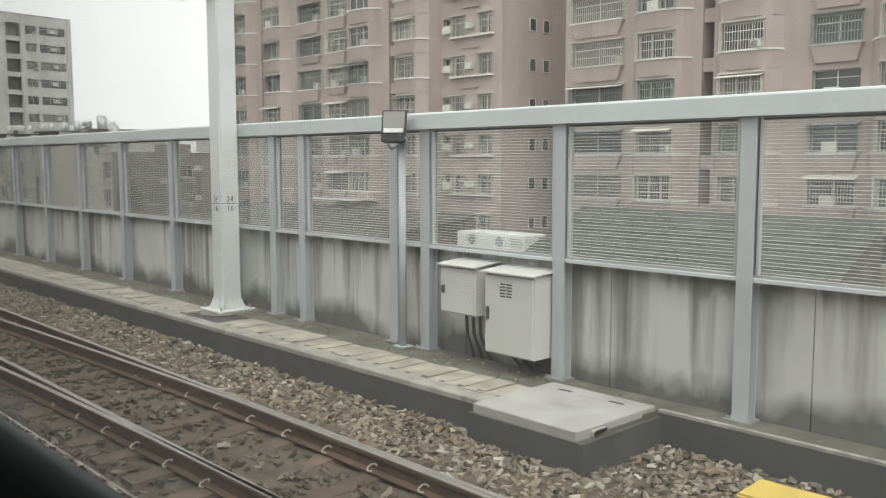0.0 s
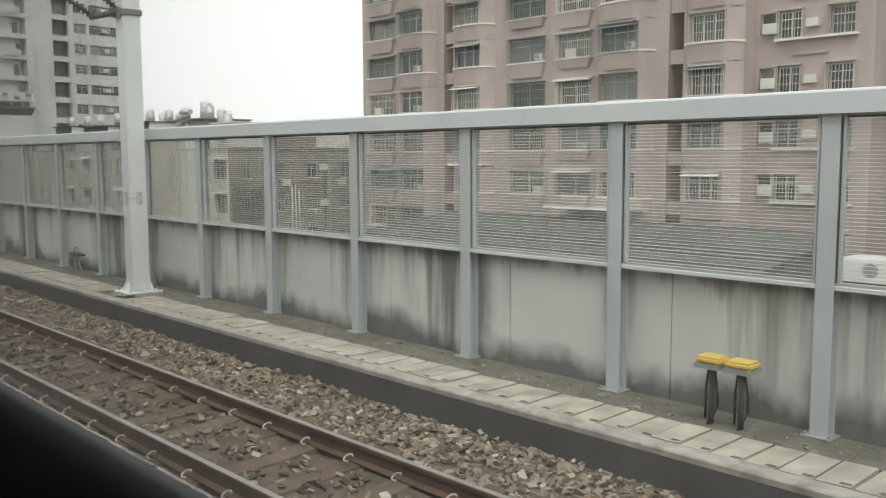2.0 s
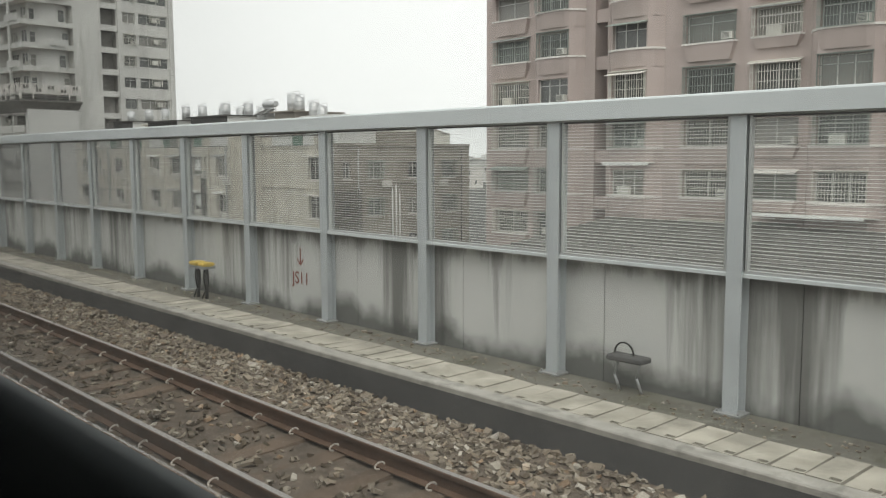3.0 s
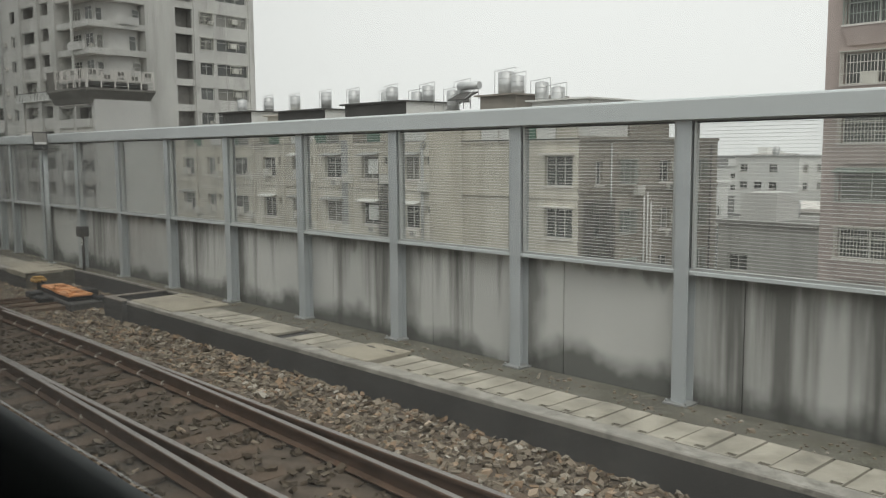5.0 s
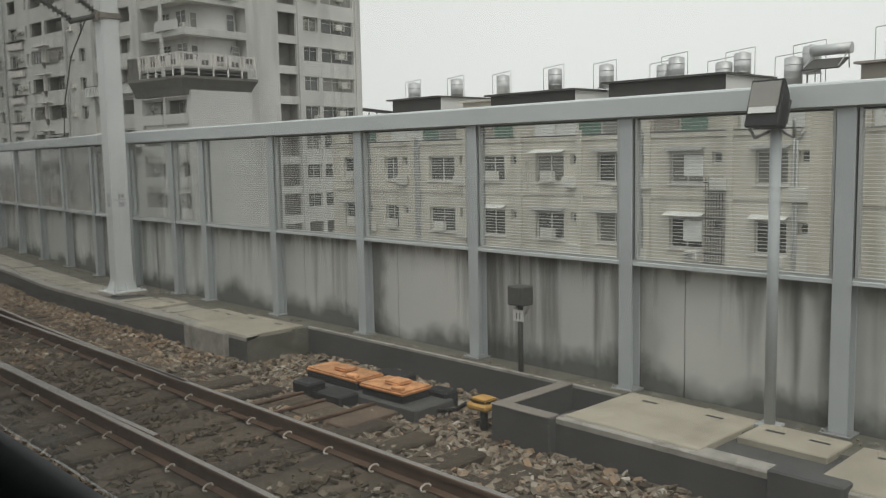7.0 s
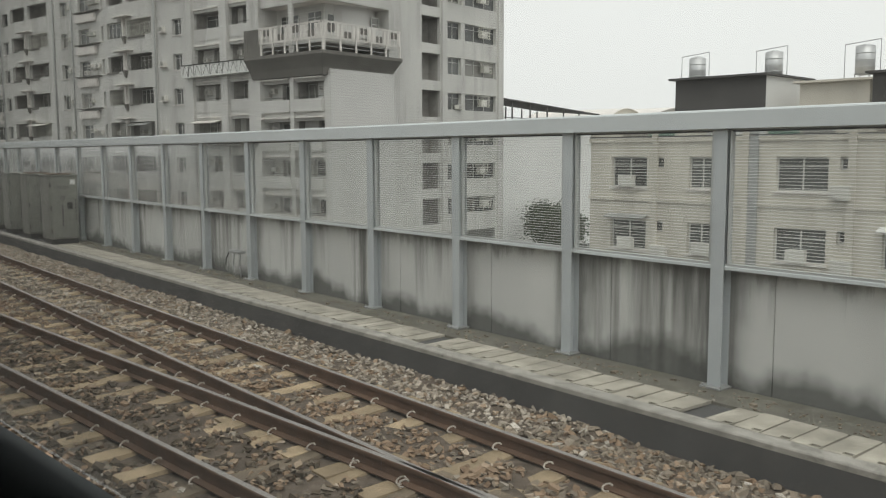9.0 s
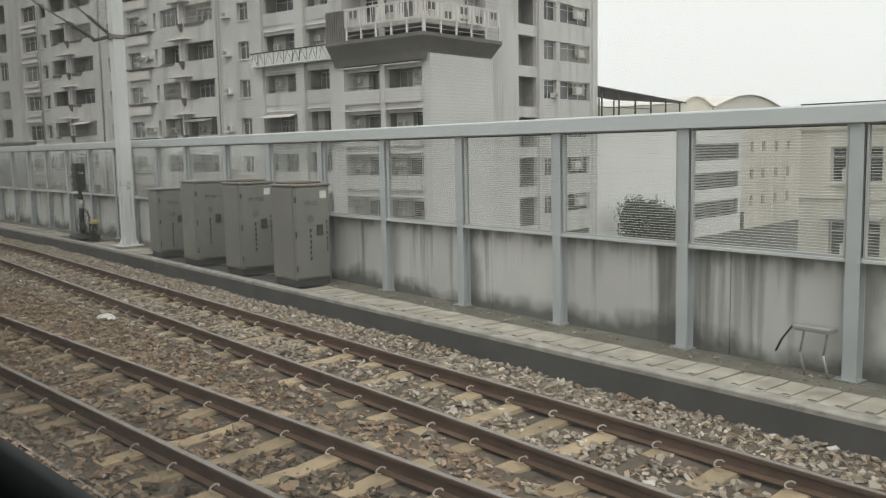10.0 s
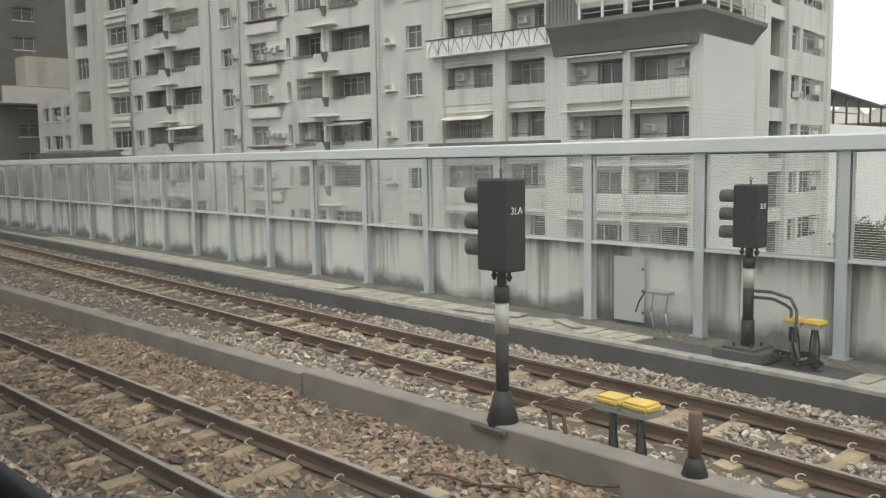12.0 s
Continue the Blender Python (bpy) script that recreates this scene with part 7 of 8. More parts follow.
cabinet(136.5, 137.28, 1.83, "PT-C2", "olive-grey steel signal cabinet marked PT-C2", True)
cabinet(138.58, 139.28, 1.83, "PT-KB2", "olive-grey steel signal cabinet marked PT-KB2", True)
cabinet(140.65, 141.36, 1.82, "PT-P2", "olive-grey steel signal cabinet marked PT-P2", False)
cabinet(142.7, 143.28, 1.61, "PT-E2", "lower olive-grey steel signal cabinet at the row's end", False)

# ---------------------------------------------------------------- signals


def signal(x, y, low, head_z, head_h, wide, label, tag, size=1.0, cone=True):
    t = thing("railway_signal", label, "railway signal", pose(x, y, low, 0, 0, -3) @ Matrix.Scale(size, 4))
    z = head_z - low
    bm = bmesh.new()
    box(bm, -0.22, 0.22, -0.22, 0.22, 0.0, 0.03)
    part("foot_plate", bm, M_DARKGREY, t)
    bm = bmesh.new()
    if cone:
        rod(bm, (0, 0, 0.03), (0, 0, 0.36), 0.17, 0.08, 12)
        part("cone_foot", bm, M_BLACK, t, "dark cast cone foot")
    else:
        rod(bm, (0, 0, 0.03), (0, 0, 0.36), 0.085, 0.08, 12)
        for k in range(4):
            a = math.pi / 4 + math.pi / 2 * k
            rod(bm, (0.17 * math.cos(a), 0.17 * math.sin(a), 0.03), (0.17 * math.cos(a), 0.17 * math.sin(a), 0.07), 0.018, seg=6)
        part("pole_foot", bm, M_BLACK, t)
    bm = bmesh.new()
    rod(bm, (0, 0, 0.34), (0, 0, z * 0.60), 0.066, seg=14)
    part("lower_pole", bm, M_BLACK, t)
    bm = bmesh.new()
    rod(bm, (0, 0, z * 0.60), (0, 0, z * 0.80), 0.067, seg=14)
    part("white_band", bm, M_BAND, t, "white painted pole band")
    bm = bmesh.new()
    rod(bm, (0, 0, z * 0.80), (0, 0, z * 0.9), 0.075, seg=14)
    rod(bm, (0, 0, z * 0.9), (0, 0, z), 0.048, seg=12)
    for s in (-0.1, 0.1):
        rod(bm, (0, s, z - 0.1), (0, s, z), 0.018, seg=8)
        rod(bm, (0, s, z - 0.075), (0, s, z - 0.045), 0.032, seg=6)
    part("upper_pole", bm, M_BLACK, t)
    bm = bmesh.new()
    box(bm, -0.13, 0.13, -wide / 2, wide / 2, z, z + head_h)
    soften(bm, 0.02)
    head = part("head", bm, M_BLACK, t)
    bm = bmesh.new()
    rod(bm, (0, 0, z + head_h), (0, 0, z + head_h + 0.05), 0.012, seg=6)
    tube(bm, [(0, 0.02 * math.cos(a), z + head_h + 0.07 + 0.02 * math.sin(a)) for a in [0.8 * k for k in range(9)]], 0.005)
    part("lifting_eye", bm, M_DARKGREY, t)
    for k in range(3):
        c = Vector((-0.02, wide / 2, z + head_h * (0.25 + 0.29 * k) - 0.02))
        bm = bmesh.new()
        rod(bm, c, c + Vector((0, 0.2, 0)), 0.088, 0.088, 14, caps=False)
        bmesh.ops.delete(bm, geom=[v for v in bm.verts if v.co.z < c.z - 0.075], context="VERTS")
        bmesh.ops.solidify(bm, geom=bm.faces[:], thickness=0.006)
        part("hood", bm, M_DARKGREY, head)
        bm = bmesh.new()
        rod(bm, c, c + Vector((0, 0.02, 0)), 0.075, seg=14)
        part("lamp_lens", bm, M_PANE, head)
    lettering("lettering", tag, 0.095, M_WHITE, head, pose(-0.005, -wide / 2 - 0.001, z + head_h * 0.62, 90, 0, 0))


signal(-2.086, 148.60, 0.346, 1.886, 0.88, 0.42, "black three-lamp railway signal on a pole with a white band", "3LA", 0.84)
signal(2.95, 149.0, 0.13, 1.40, 0.78, 0.34, "black three-lamp railway signal beside the barrier", "3LB", cone=False)

# kerb between the tracks, with its loose end slab
kerb = thing("track_kerb", "weathered concrete kerb wall between the two tracks", "kerb", kind="structure")
kx = lambda y: -1.12 - 0.0002 * (y - 145) ** 2
prof = [(-0.13, -0.6), (-0.13, -0.03), (-0.115, -0.015), (0.115, -0.015), (0.13, -0.03), (0.13, -0.6)]
part("kerb_wall", risen(sweep(prof, span(144.09, 151.23, 1.5), kx)), M_LIPGREY, kerb)
part("kerb_wall", risen(sweep([(x, z - 0.035) for x, z in prof], span(151.27, 190, 2.5), kx)), M_LIPGREY, kerb)
bm = bmesh.new()
box(bm, -0.985, -0.72, 144.0, 144.7, -0.36, -0.21)
soften(bm, 0.02)
part("end_slab", risen(bm), M_LIPGREY, kerb)

# bits in the ballast near the signal
stub = thing("marker_stub", "short grey post on a dark foot beside the kerb", "marker post", pose(-2.11, 146.84, 0.388) @ Matrix.Scale(0.84, 4))
bm = bmesh.new()
rod(bm, (0, 0, 0.14), (0, 0, 0.52), 0.055, seg=12)
part("post", bm, M_RUST, stub)
bm = bmesh.new()
rod(bm, (0, 0, 0.0), (0, 0, 0.15), 0.11, 0.065, 12)
part("foot", bm, M_BLACK, stub)
step = thing("pipe_step", "rusty bent pipe step beside the signal", "step", pose(-1.87, 148.19, 0.12) @ Matrix.Scale(0.84, 4))
for k in (0.0, 0.18):
    bm = bmesh.new()
    tube(bm, [(0.02, -0.1 + k, 0.0), (0.0, -0.06 + k, 0.46)], 0.022)
    part("leg", bm, M_RUST, step)
bm = bmesh.new()
for k in range(5):
    rod(bm, (0.05 + 0.06 * k, -0.25, 0.5), (0.05 + 0.06 * k, 0.2, 0.5), 0.01, seg=5)
box(bm, 0.02, 0.34, 0.2, 0.225, 0.49, 0.51)
box(bm, 0.02, 0.34, -0.26, -0.24, 0.49, 0.51)
part("tread", bm, M_RUST, step, "thin rod tread")
cable = thing("loose_cable", "thin rusty cable lying loose over the ballast", "cable", pose(0, 0, 0))
bm = bmesh.new()
tube(bm, [rise(-2.4 + 0.045 * k, 148.55 - 0.04 * k + 0.22 * math.sin(k * 0.42), -0.245 + 0.02 * math.sin(k * 1.3)) for k in range(26)], 0.012)
part("strand", bm, M_RUST, cable)
for x, y, s in ((-1.22, 137.2, 0.13), (-1.95, 145.0, 0.05), (-1.5, 140.6, 0.05)):
    bm = bmesh.new()
    bmesh.ops.create_icosphere(bm, subdivisions=2, radius=s)
    for v in bm.verts:
        v.co = Vector((v.co.x * 1.1, v.co.y * 1.2, v.co.z * 0.6)) * (1 + 0.25 * noise.noise(v.co * 9))
    tagged(part("white_stone", bm, M_WHITE, None, "pale white stone lying in the ballast", pose(*rise(x, y, -0.27))), "", "stone")

# signal's cable loop and base block on the walkway
blk = thing("signal_block", "dark concrete block under the signal", "footing", pose(2.95, 149.0, 0.0, 0, 0, -3))
bm = bmesh.new()
box(bm, -0.27, 0.27, -0.34, 0.34, -0.004, 0.128)
soften(bm, 0.015)
part("block", bm, M_FACE, blk)
loop = thing("cable_arch", "dark cable conduit arch beside the signal", "conduit", pose(2.9, 148.7, 0))
for dx, dy in ((0.0, 0.0), (0.05, 0.09)):
    bm = bmesh.new()
    tube(bm, [(0.05 + dx, 0.3, 0.86 - dy), (0.03 + dx, 0.0, 0.87 - dy), (dx, -0.26 + dy, 0.82 - dy), (dx, -0.34 + dy, 0.68), (dx, -0.33 + dy, 0.3), (dx - 0.04, -0.42 + dy, 0.0)], 0.02, 8)
    part("conduit", bm, M_DARKGREY, loop)
coil = thing("cable_coil", "slack black signal cables coiled on the walkway", "cable", pose(2.98, 148.3, 0.0))
for k in range(5):
    bm = bmesh.new()
    r = 0.13 + 0.035 * k
    tube(bm, [(r * 0.7 * math.cos(0.55 * q + k), 0.05 * k - 0.1 + r * math.sin(0.55 * q + k), 0.018 + 0.02 * k + 0.045 * math.sin(0.9 * q + 2 * k) ** 2) for q in range(11)], 0.014, 5)
    part("strand", bm, M_CABLE, coil)
# loose planks and bracing at the foot of the bend
for x, y, l, w, turn, label in ((3.15, 153.6, 1.3, 0.3, 8, "pale loose board lying on the walkway"), (3.2, 152.0, 0.7, 0.22, -25, "pale loose board leaning by the walkway edge")):
    bm = bmesh.new()
    box(bm, -w / 2, w / 2, -l / 2, l / 2, 0.0, 0.03)
    soften(bm, 0.006)
    tagged(part("loose_board", bm, M_LIP, None, label, pose(x, y, 0.012, 0, 0, turn)), "", "board")

# ---------------------------------------------------------------- sleepers, fastenings, lids, stones
rnd = random.Random(7)
bm = bmesh.new()
ring = [(-0.13, 0.0), (-0.105, 0.11), (0.105, 0.11), (0.13, 0.0)]
secs = [(-1.0, 0.9), (-0.55, 1.0), (-0.2, 0.72), (0.2, 0.72), (0.55, 1.0), (1.0, 0.9)]
rows = [[bm.verts.new((x, y, z * k - 0.11)) for y, z in ring] for x, k in secs]
for a, b in zip(rows[:-1], rows[1:]):
    for i in range(3):
        bm.faces.new((a[i], b[i], b[i + 1], a[i + 1]))
bm.faces.new(rows[0])
bm.faces.new(rows[-1][::-1])
bmesh.ops.recalc_face_normals(bm, faces=bm.faces)
SLEEPER = mesh_of(bm, "sleeper", M_SLEEPER)
OLD = SLEEPER.copy()
OLD.materials.clear()
OLD.materials.append(M_OLDSLEEPER)
TAN = SLEEPER.copy()
TAN.materials.clear()
TAN.materials.append(M_TANSLEEPER)
OILED = SLEEPER.copy()
OILED.materials.clear()
OILED.materials.append(M_OILSLEEPER)
MIDDLE = SLEEPER.copy()
MIDDLE.materials.clear()
MIDDLE.materials.append(M_MIDSLEEPER)
SEAT = RAIL_TOP - 0.153 - 0.002


def lay(track, xf, y0, y1, step, mesh_at):
    y = y0
    while y < y1:
        turn = -math.degrees(math.atan((xf(y + 0.5) - xf(y - 0.5))))
        spot, k = Vector((xf(y) - GAUGE / 2, y, SEAT + rnd.uniform(-0.004, 0.002))), 1.0
        if track is main_track:
            spot, k = rise(*spot), climb(y)
        part("sleeper", mesh_at(y), None, track, m=pose(*spot, 0, 0, turn + rnd.uniform(-1, 1)) @ Matrix.Scale(k, 4))
        y += step


lay(main_track, main_x, -3.0, 172, 0.61, lambda y: OLD if y < 82 else TAN if y < 92.6 else OILED if y < 103 else MIDDLE if y < 119 and (y < 108 or int(y * 7) % 3) else SLEEPER)
lay(side_track, side_x, 113.5, 190, 0.62, lambda y: SLEEPER)

# long bearers under the turnouts
bm = bmesh.new()
box(bm, -1.5, 1.1, -0.14, 0.14, -0.16, 0.0)
soften(bm, 0.02)
BEARER = mesh_of(bm, "bearer", M_OILSLEEPER)
for i in range(26):
    y = 100.9 + 0.5 * i
    part("bearer", BEARER, None, side_track, m=pose((side_x(y) + main_x(y)) / 2 - 0.4, y, SEAT - 0.008, 0, 0, rnd.uniform(-1, 1)))
for i in range(9):
    y = 94.4 + 0.62 * i
    part("bearer", BEARER, None, side_track, m=pose(-2.75, y, SEAT - 0.006, 0, 0, rnd.uniform(-1, 1)))


def clip_mesh():
    """One spring clip, bent like a hook."""
    bm = bmesh.new()
    pts = [(0.04 + 0.036 * math.cos(a), 0.042 * math.sin(a), 0.026 - 0.022 * math.cos(a)) for a in [-0.75 + 0.77 * k for k in range(7)]]
    tube(bm, pts, 0.0085, 5)
    return bm


def fastenings(track, xf, y0, y1, step):
    """All spring clips and seat plates of one track, joined: they are too many to count."""
    base = clip_mesh()
    base.verts.index_update()
    base.verts.ensure_lookup_table()
    cv = np.array([v.co[:] for v in base.verts])
    cf = [[v.index for v in f.verts] for f in base.faces]
    base.free()
    verts, faces, k = [], [], 0
    y = y0
    while y < y1:
        for off in (0.0, -GAUGE):
            for side in (-1, 1):
                spot, size = Vector((xf(y) + off + side * 0.055, y, SEAT + 0.022)), 1.0
                if track is main_track:
                    spot, size = rise(*spot), climb(y)
                verts.append(cv * np.array((side, 1, 1)) * size + np.array(spot))
                faces += [[i + k for i in f] for f in cf]
                k += len(cv)
        y += step
    me = bpy.data.meshes.new("fastenings")
    me.from_pydata(np.concatenate(verts).tolist(), [], faces)
    me.materials.append(M_CLIP)
    tagged(part("fastenings", me, None, track, "pale hooked spring clips"), kind="stuff")


fastenings(main_track, main_x, -3.0, 172, 0.61)
fastenings(side_track, side_x, 113.5, 176, 0.62)

# trough lids
bm = bmesh.new()
xs, ys = (-0.265, 0.185, 0.242, 0.265), (-0.121, -0.112, -0.03, 0.121)
top = [[bm.verts.new((-x, y, 0.0)) for y in ys] for x in xs]
low = {}
for i in range(3):
    for j in range(3):
        if (i, j) != (1, 1):
            bm.faces.new((top[i][j], top[i][j + 1], top[i + 1][j + 1], top[i + 1][j]))
outer = [top[0][j] for j in range(4)] + [top[i][3] for i in (1, 2, 3)] + [top[3][j] for j in (2, 1, 0)] + [top[i][0] for i in (2, 1)]
inner = [top[1][1], top[1][2], top[2][2], top[2][1]]
for loop in (outer, inner):
    dn = [bm.verts.new((v.co.x * 1.0, v.co.y, -0.03)) for v in loop]
    for i in range(len(loop)):
        bm.faces.new((loop[i], loop[(i + 1) % len(loop)], dn[(i + 1) % len(loop)], dn[i]))
bmesh.ops.recalc_face_normals(bm, faces=bm.faces)
# the lifting slot gets a dark floor, coloured for the shade of its hole
dirt_or_shade = bm.faces.new([bm.verts.new((-x, y, -0.018)) for x, y in ((xs[1], ys[1]), (xs[1], ys[2]), (xs[2], ys[2]), (xs[2], ys[1]))])
dirt_or_shade.normal_update()
if dirt_or_shade.normal.z < 0:
    dirt_or_shade.normal_flip()
dirt_or_shade.material_index = 1
LID = mesh_of(bm, "trough_lid", M_LID, M_SLOTSHADE)
gaps = [(y0 - 0.1, y1 + 0.1) for _, _, y0, y1 in COVERS] + [(136.2, 143.6), (-6, 3.9), (78.7, 83.5), (94.4, 99.6), (10.5, 11.5), (40.5, 41.5), (103.9, 105.0), (145.2, 146.2), (147.6, 150.6)]
far_lids, count, y = [], 0, 3.9
while y < 176:
    if not any(a < y < b for a, b in gaps) and rnd.random() > 0.012:
        m = on_wall(y, -0.69, 0.002 + rnd.uniform(-0.006, 0.006)) @ pose(rnd.uniform(-0.01, 0.01), 0, 0, rnd.uniform(-1.2, 1.2), rnd.uniform(-0.8, 0.8), rnd.uniform(-1.5, 1.5))
        if 12 < y < 60 or 73 < y < 79 or 85 < y < 94 or 117 < y < 128:
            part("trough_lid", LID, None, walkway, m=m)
        else:
            far_lids.append(m)
    y += 0.2655
verts, faces = [], []
lv = [v.co.copy() for v in LID.vertices]
lf = [tuple(p.vertices) for p in LID.polygons]
for m in far_lids:
    b = len(verts)
    verts += [m @ v for v in lv]
    faces += [tuple(i + b for i in f) for f in lf]
me = bpy.data.meshes.new("trough_lids")
me.from_pydata(verts, [], faces)
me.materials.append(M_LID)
me.materials.append(M_SLOTSHADE)
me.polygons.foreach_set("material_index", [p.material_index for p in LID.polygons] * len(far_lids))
tagged(part("trough_lids", me, None, walkway, "more sandy concrete trough lids"), kind="stuff")


# ballast stones
def ballast():
    gen = np.random.default_rng(5)
    ico = np.array([(x, y, z) for z in (-1, 1) for y in (-1, 1) for x in (-1, 1)], float) * 0.8
    quads = ((0, 2, 3, 1), (4, 5, 7, 6), (0, 1, 5, 4), (2, 6, 7, 3), (0, 4, 6, 2), (1, 3, 7, 5))
    tri = np.array([t for q in quads for t in ((q[0], q[1], q[2]), (q[0], q[2], q[3]))])
    shapes = []
    for k in range(24):
        v = ico * gen.uniform(0.55, 1.25, ico.shape)
        shapes.append(v * np.array([1.1, gen.uniform(0.5, 0.85), gen.uniform(0.32, 0.6)]))
    spots = []
    for y0, y1, dens in ((-2.5, 30, 330), (30, 84, 310), (84, 112, 330), (112, 134, 280), (134, 156, 400), (156, 182, 70)):
        left = -4.75 if y1 < 115 else -5.2
        n = int((y1 - y0) * (8.5 if y1 > 112 else 5.0) * dens)
        yy = gen.uniform(y0, y1, n)
        w = np.array([wall_x(v) for v in yy])
        xx = left + gen.uniform(0, 1, n) * (w + 0.0 - left)
        keep = xx < w - 1.15
        for a, b in NARROW:
            keep |= (yy > a + 0.7) & (yy < b) & (xx < w - 0.2)
        keep &= gen.uniform(0, 1, n) < (w - left) / (8.5 if y1 > 112 else 5.0)
        spots.append(np.stack([xx[keep], yy[keep]], 1))
    spots = np.concatenate(spots)
    mx = np.array([main_x(v) for v in spots[:, 1]])
    sx = np.array([side_x(v) for v in spots[:, 1]])
    ok = np.ones(len(spots), bool)
    for far, first in ((mx, -9.0), (sx, 97.0)):
        for off in (0.0, -GAUGE):
            ok &= ~((np.abs(spots[:, 0] - far - off) < 0.085) & (spots[:, 1] > first))
    for far, start, step, first in ((mx, -3.0, 0.61, -9.0), (sx, 113.5, 0.62, 113.0)):
        inside = (np.abs(spots[:, 0] - far + GAUGE / 2) < 1.02) & (spots[:, 1] > first)
        phase = np.abs(((spots[:, 1] - start) / step + 0.5) % 1.0 - 0.5) * step
        ok &= ~(inside & (phase < 0.09) & (gen.uniform(0, 1, len(spots)) < 0.88))
    worn = (spots[:, 1] < 93) & (spots[:, 0] > mx - 1.6) & (spots[:, 0] < mx)
    ok &= ~(worn & (gen.uniform(0, 1, len(spots)) < 0.6))
    clear = (spots[:, 1] > 82) & (spots[:, 1] < 93) & (np.abs(spots[:, 0] - mx + GAUGE / 2) < 1.02)
    ok &= ~(clear & (np.abs(((spots[:, 1] + 3.0) / 0.61 + 0.5) % 1.0 - 0.5) * 0.61 < 0.135))
    ok &= ~((spots[:, 1] > 144.0) & (np.abs(spots[:, 0] + 1.12) < 0.16))
    spots = spots[ok]
    n = len(spots)
    size = gen.uniform(0.022, 0.049, n) * np.where(gen.uniform(0, 1, n) < 0.08, 1.35, 1.0)
    kind = gen.integers(0, len(shapes), n)
    ang = gen.uniform(0, 2 * np.pi, (n, 3)) * np.array([1.0, 0.2, 0.2]) - np.array([0.0, 0.628, 0.628])
    zz = np.array([bed_height(x, y) for x, y in spots]) + size * gen.uniform(0.1, 0.6, n)
    size = size * np.where(spots[:, 1] > 118, 0.92, 1.0)
    mx, sx = mx[ok], sx[ok]
    for far, first in ((mx, -9.0), (sx, 110.0)):
        for off in (0.0, -GAUGE):
            d = np.abs(spots[:, 0] - far - off)
            zz -= np.where((d < 0.2) & (spots[:, 1] > first), 0.035, 0.0)
    for i in np.nonzero(spots[:, 1] > 118)[0]:
        spots[i, 0], _, zz[i] = rise(spots[i, 0], spots[i, 1], zz[i])
    v = np.stack(shapes)[kind] * size[:, None, None]
    c, s = np.cos(ang), np.sin(ang)
    x, y, z = v[..., 0], v[..., 1], v[..., 2]
    y, z = y * c[:, 1:2] - z * s[:, 1:2], y * s[:, 1:2] + z * c[:, 1:2]
    x, z = x * c[:, 2:3] + z * s[:, 2:3], -x * s[:, 2:3] + z * c[:, 2:3]
    x, y = x * c[:, 0:1] - y * s[:, 0:1], x * s[:, 0:1] + y * c[:, 0:1]
    v = np.stack([x + spots[:, 0:1], y + spots[:, 1:2], z + zz[:, None]], -1)
    k = len(ico)
    f = tri[None] + (np.arange(n) * k)[:, None, None]
    me = bpy.data.meshes.new("ballast_stones")
    me.vertices.add(n * k)
    me.vertices.foreach_set("co", v.reshape(-1))
    me.loops.add(n * len(tri) * 3)
    me.loops.foreach_set("vertex_index", f.reshape(-1).astype(np.int32))
    me.polygons.add(n * len(tri))
    me.polygons.foreach_set("loop_start", np.arange(0, n * len(tri) * 3, 3, dtype=np.int32))
    me.update(calc_edges=True)
    me.shade_flat()
    for m in (M_STONE, M_OCHRE, M_OILY, M_PALESTONE):
        me.materials.append(m)
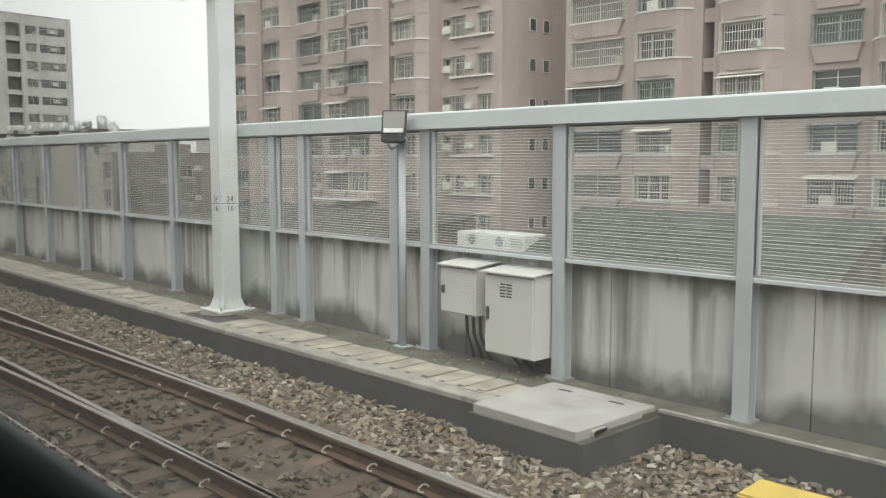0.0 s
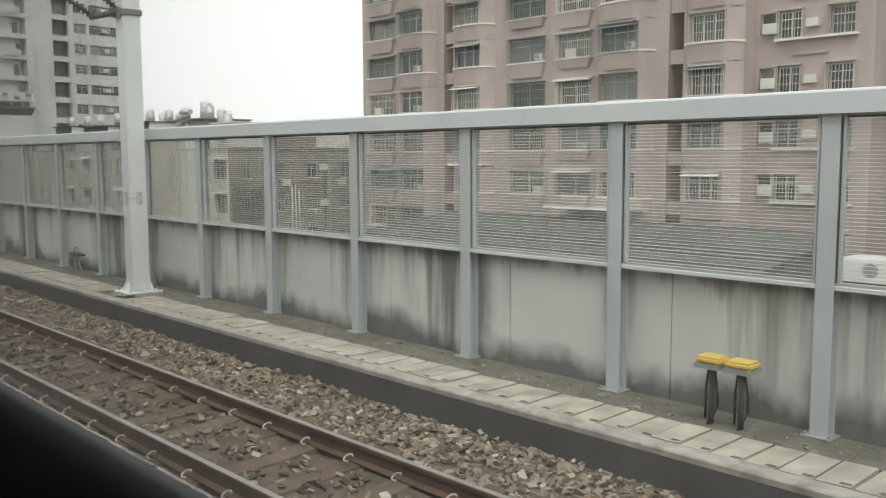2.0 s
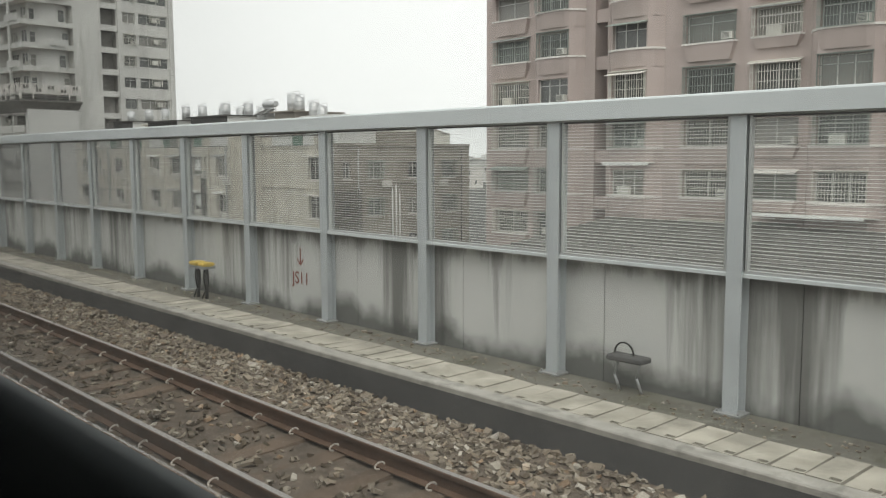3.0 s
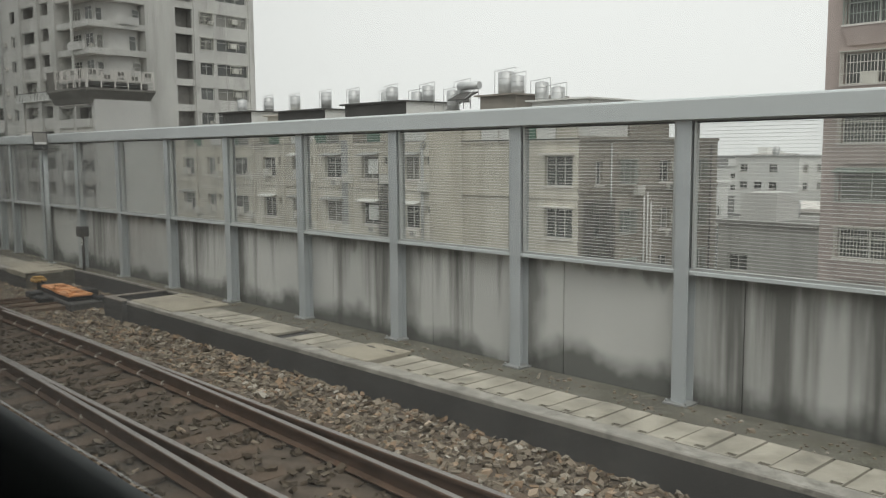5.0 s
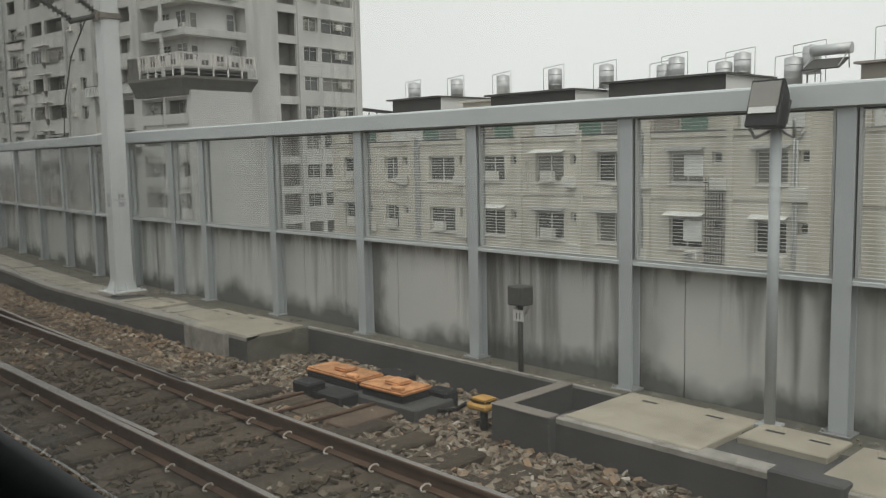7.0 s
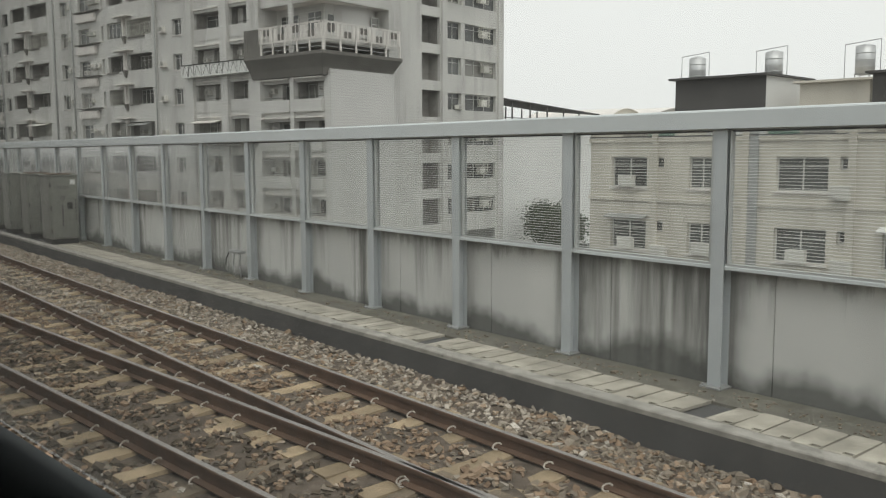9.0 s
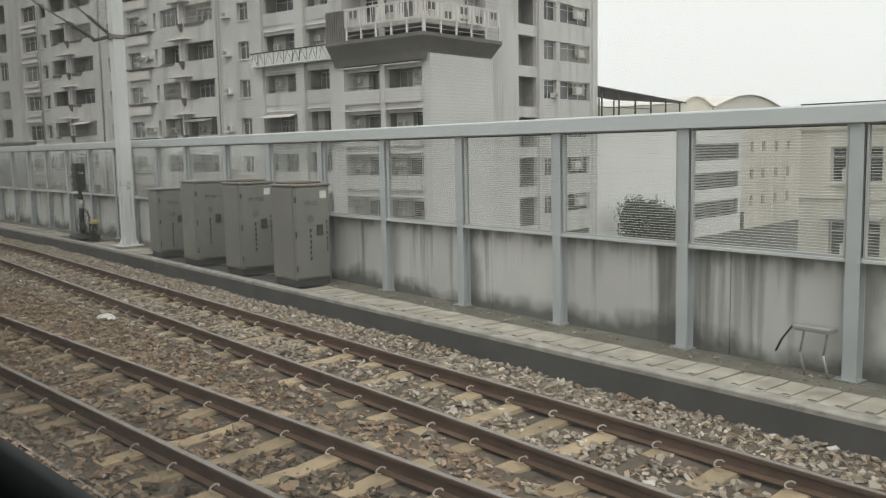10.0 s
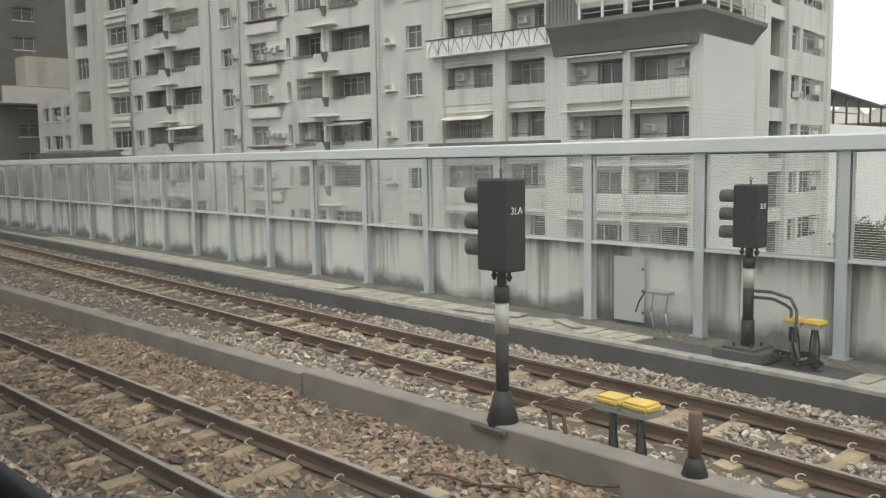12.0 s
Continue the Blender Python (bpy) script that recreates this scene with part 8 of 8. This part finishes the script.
    # rusty stone spreads beyond the turnout, oily stone under the switch rails
    u, w, main_line = gen.uniform(0, 1, n), spots[:, 1], mx
    rusty = np.where(w > 100, np.where(spots[:, 0] < -1.0, 0.75, 0.3), np.where(w > 60, 0.22, 0.06))
    oily = np.where(spots[:, 0] < -2.3, np.where((w < 12) | ((w > 62) & (w < 101)), 0.95, 0.45), 0.16) * (w < 104)
    oily = np.where((w >= 104) & (w < 130) & (spots[:, 0] < main_line - 0.1), 0.55, oily)
    kindof = np.where(u < oily, 2, np.where(gen.uniform(0, 1, n) < rusty, 1, 0))
    pale = (w > 118) & (spots[:, 0] > main_line + 1.2) & (gen.uniform(0, 1, n) < 0.6)
    kindof = np.where(pale, 3, kindof)
    me.polygons.foreach_set("material_index", np.repeat(kindof, len(tri)).astype(np.int32))
    return tagged(new("ballast_stones", me), "loose crushed stone ballast in grey and rusty tones", "ballast", kind="stuff")


ballast()


# grit that has gathered on the walkway
def grit():
    gen = random.Random(17)
    verts, faces = [], []
    cube = [(x, y, z) for z in (-1, 1) for y in (-1, 1) for x in (-1, 1)]
    quads = ((0, 2, 3, 1), (4, 5, 7, 6), (0, 1, 5, 4), (2, 6, 7, 3), (0, 4, 6, 2), (1, 3, 7, 5))
    for k in range(5200):
        y = gen.uniform(4, 152)
        off = -0.02 - 0.38 * gen.random() ** 1.6
        if any(a < y < b for a, b in NARROW):
            off = -0.02 - 0.15 * gen.random()
        s = gen.uniform(0.005, 0.012) * (2.2 if gen.random() < 0.05 else 1.0)
        turn = Matrix.Rotation(gen.uniform(0, 6.28), 3, "Z")
        c = Vector((wall_x(y) + off, y, -0.004 + s * 0.4))
        b = len(verts)
        verts += [c + turn @ Vector((x * s * gen.uniform(0.6, 1.4), q * s * gen.uniform(0.6, 1.6), z * s * 0.6)) for x, q, z in cube]
        faces += [tuple(i + b for i in f) for f in quads]
    me = bpy.data.meshes.new("walkway_grit")
    me.from_pydata(verts, [], faces)
    me.materials.append(M_STONE)
    tagged(new("walkway_grit", me), "fine grit and crumbs of concrete along the wall foot", "grit", kind="stuff")


grit()
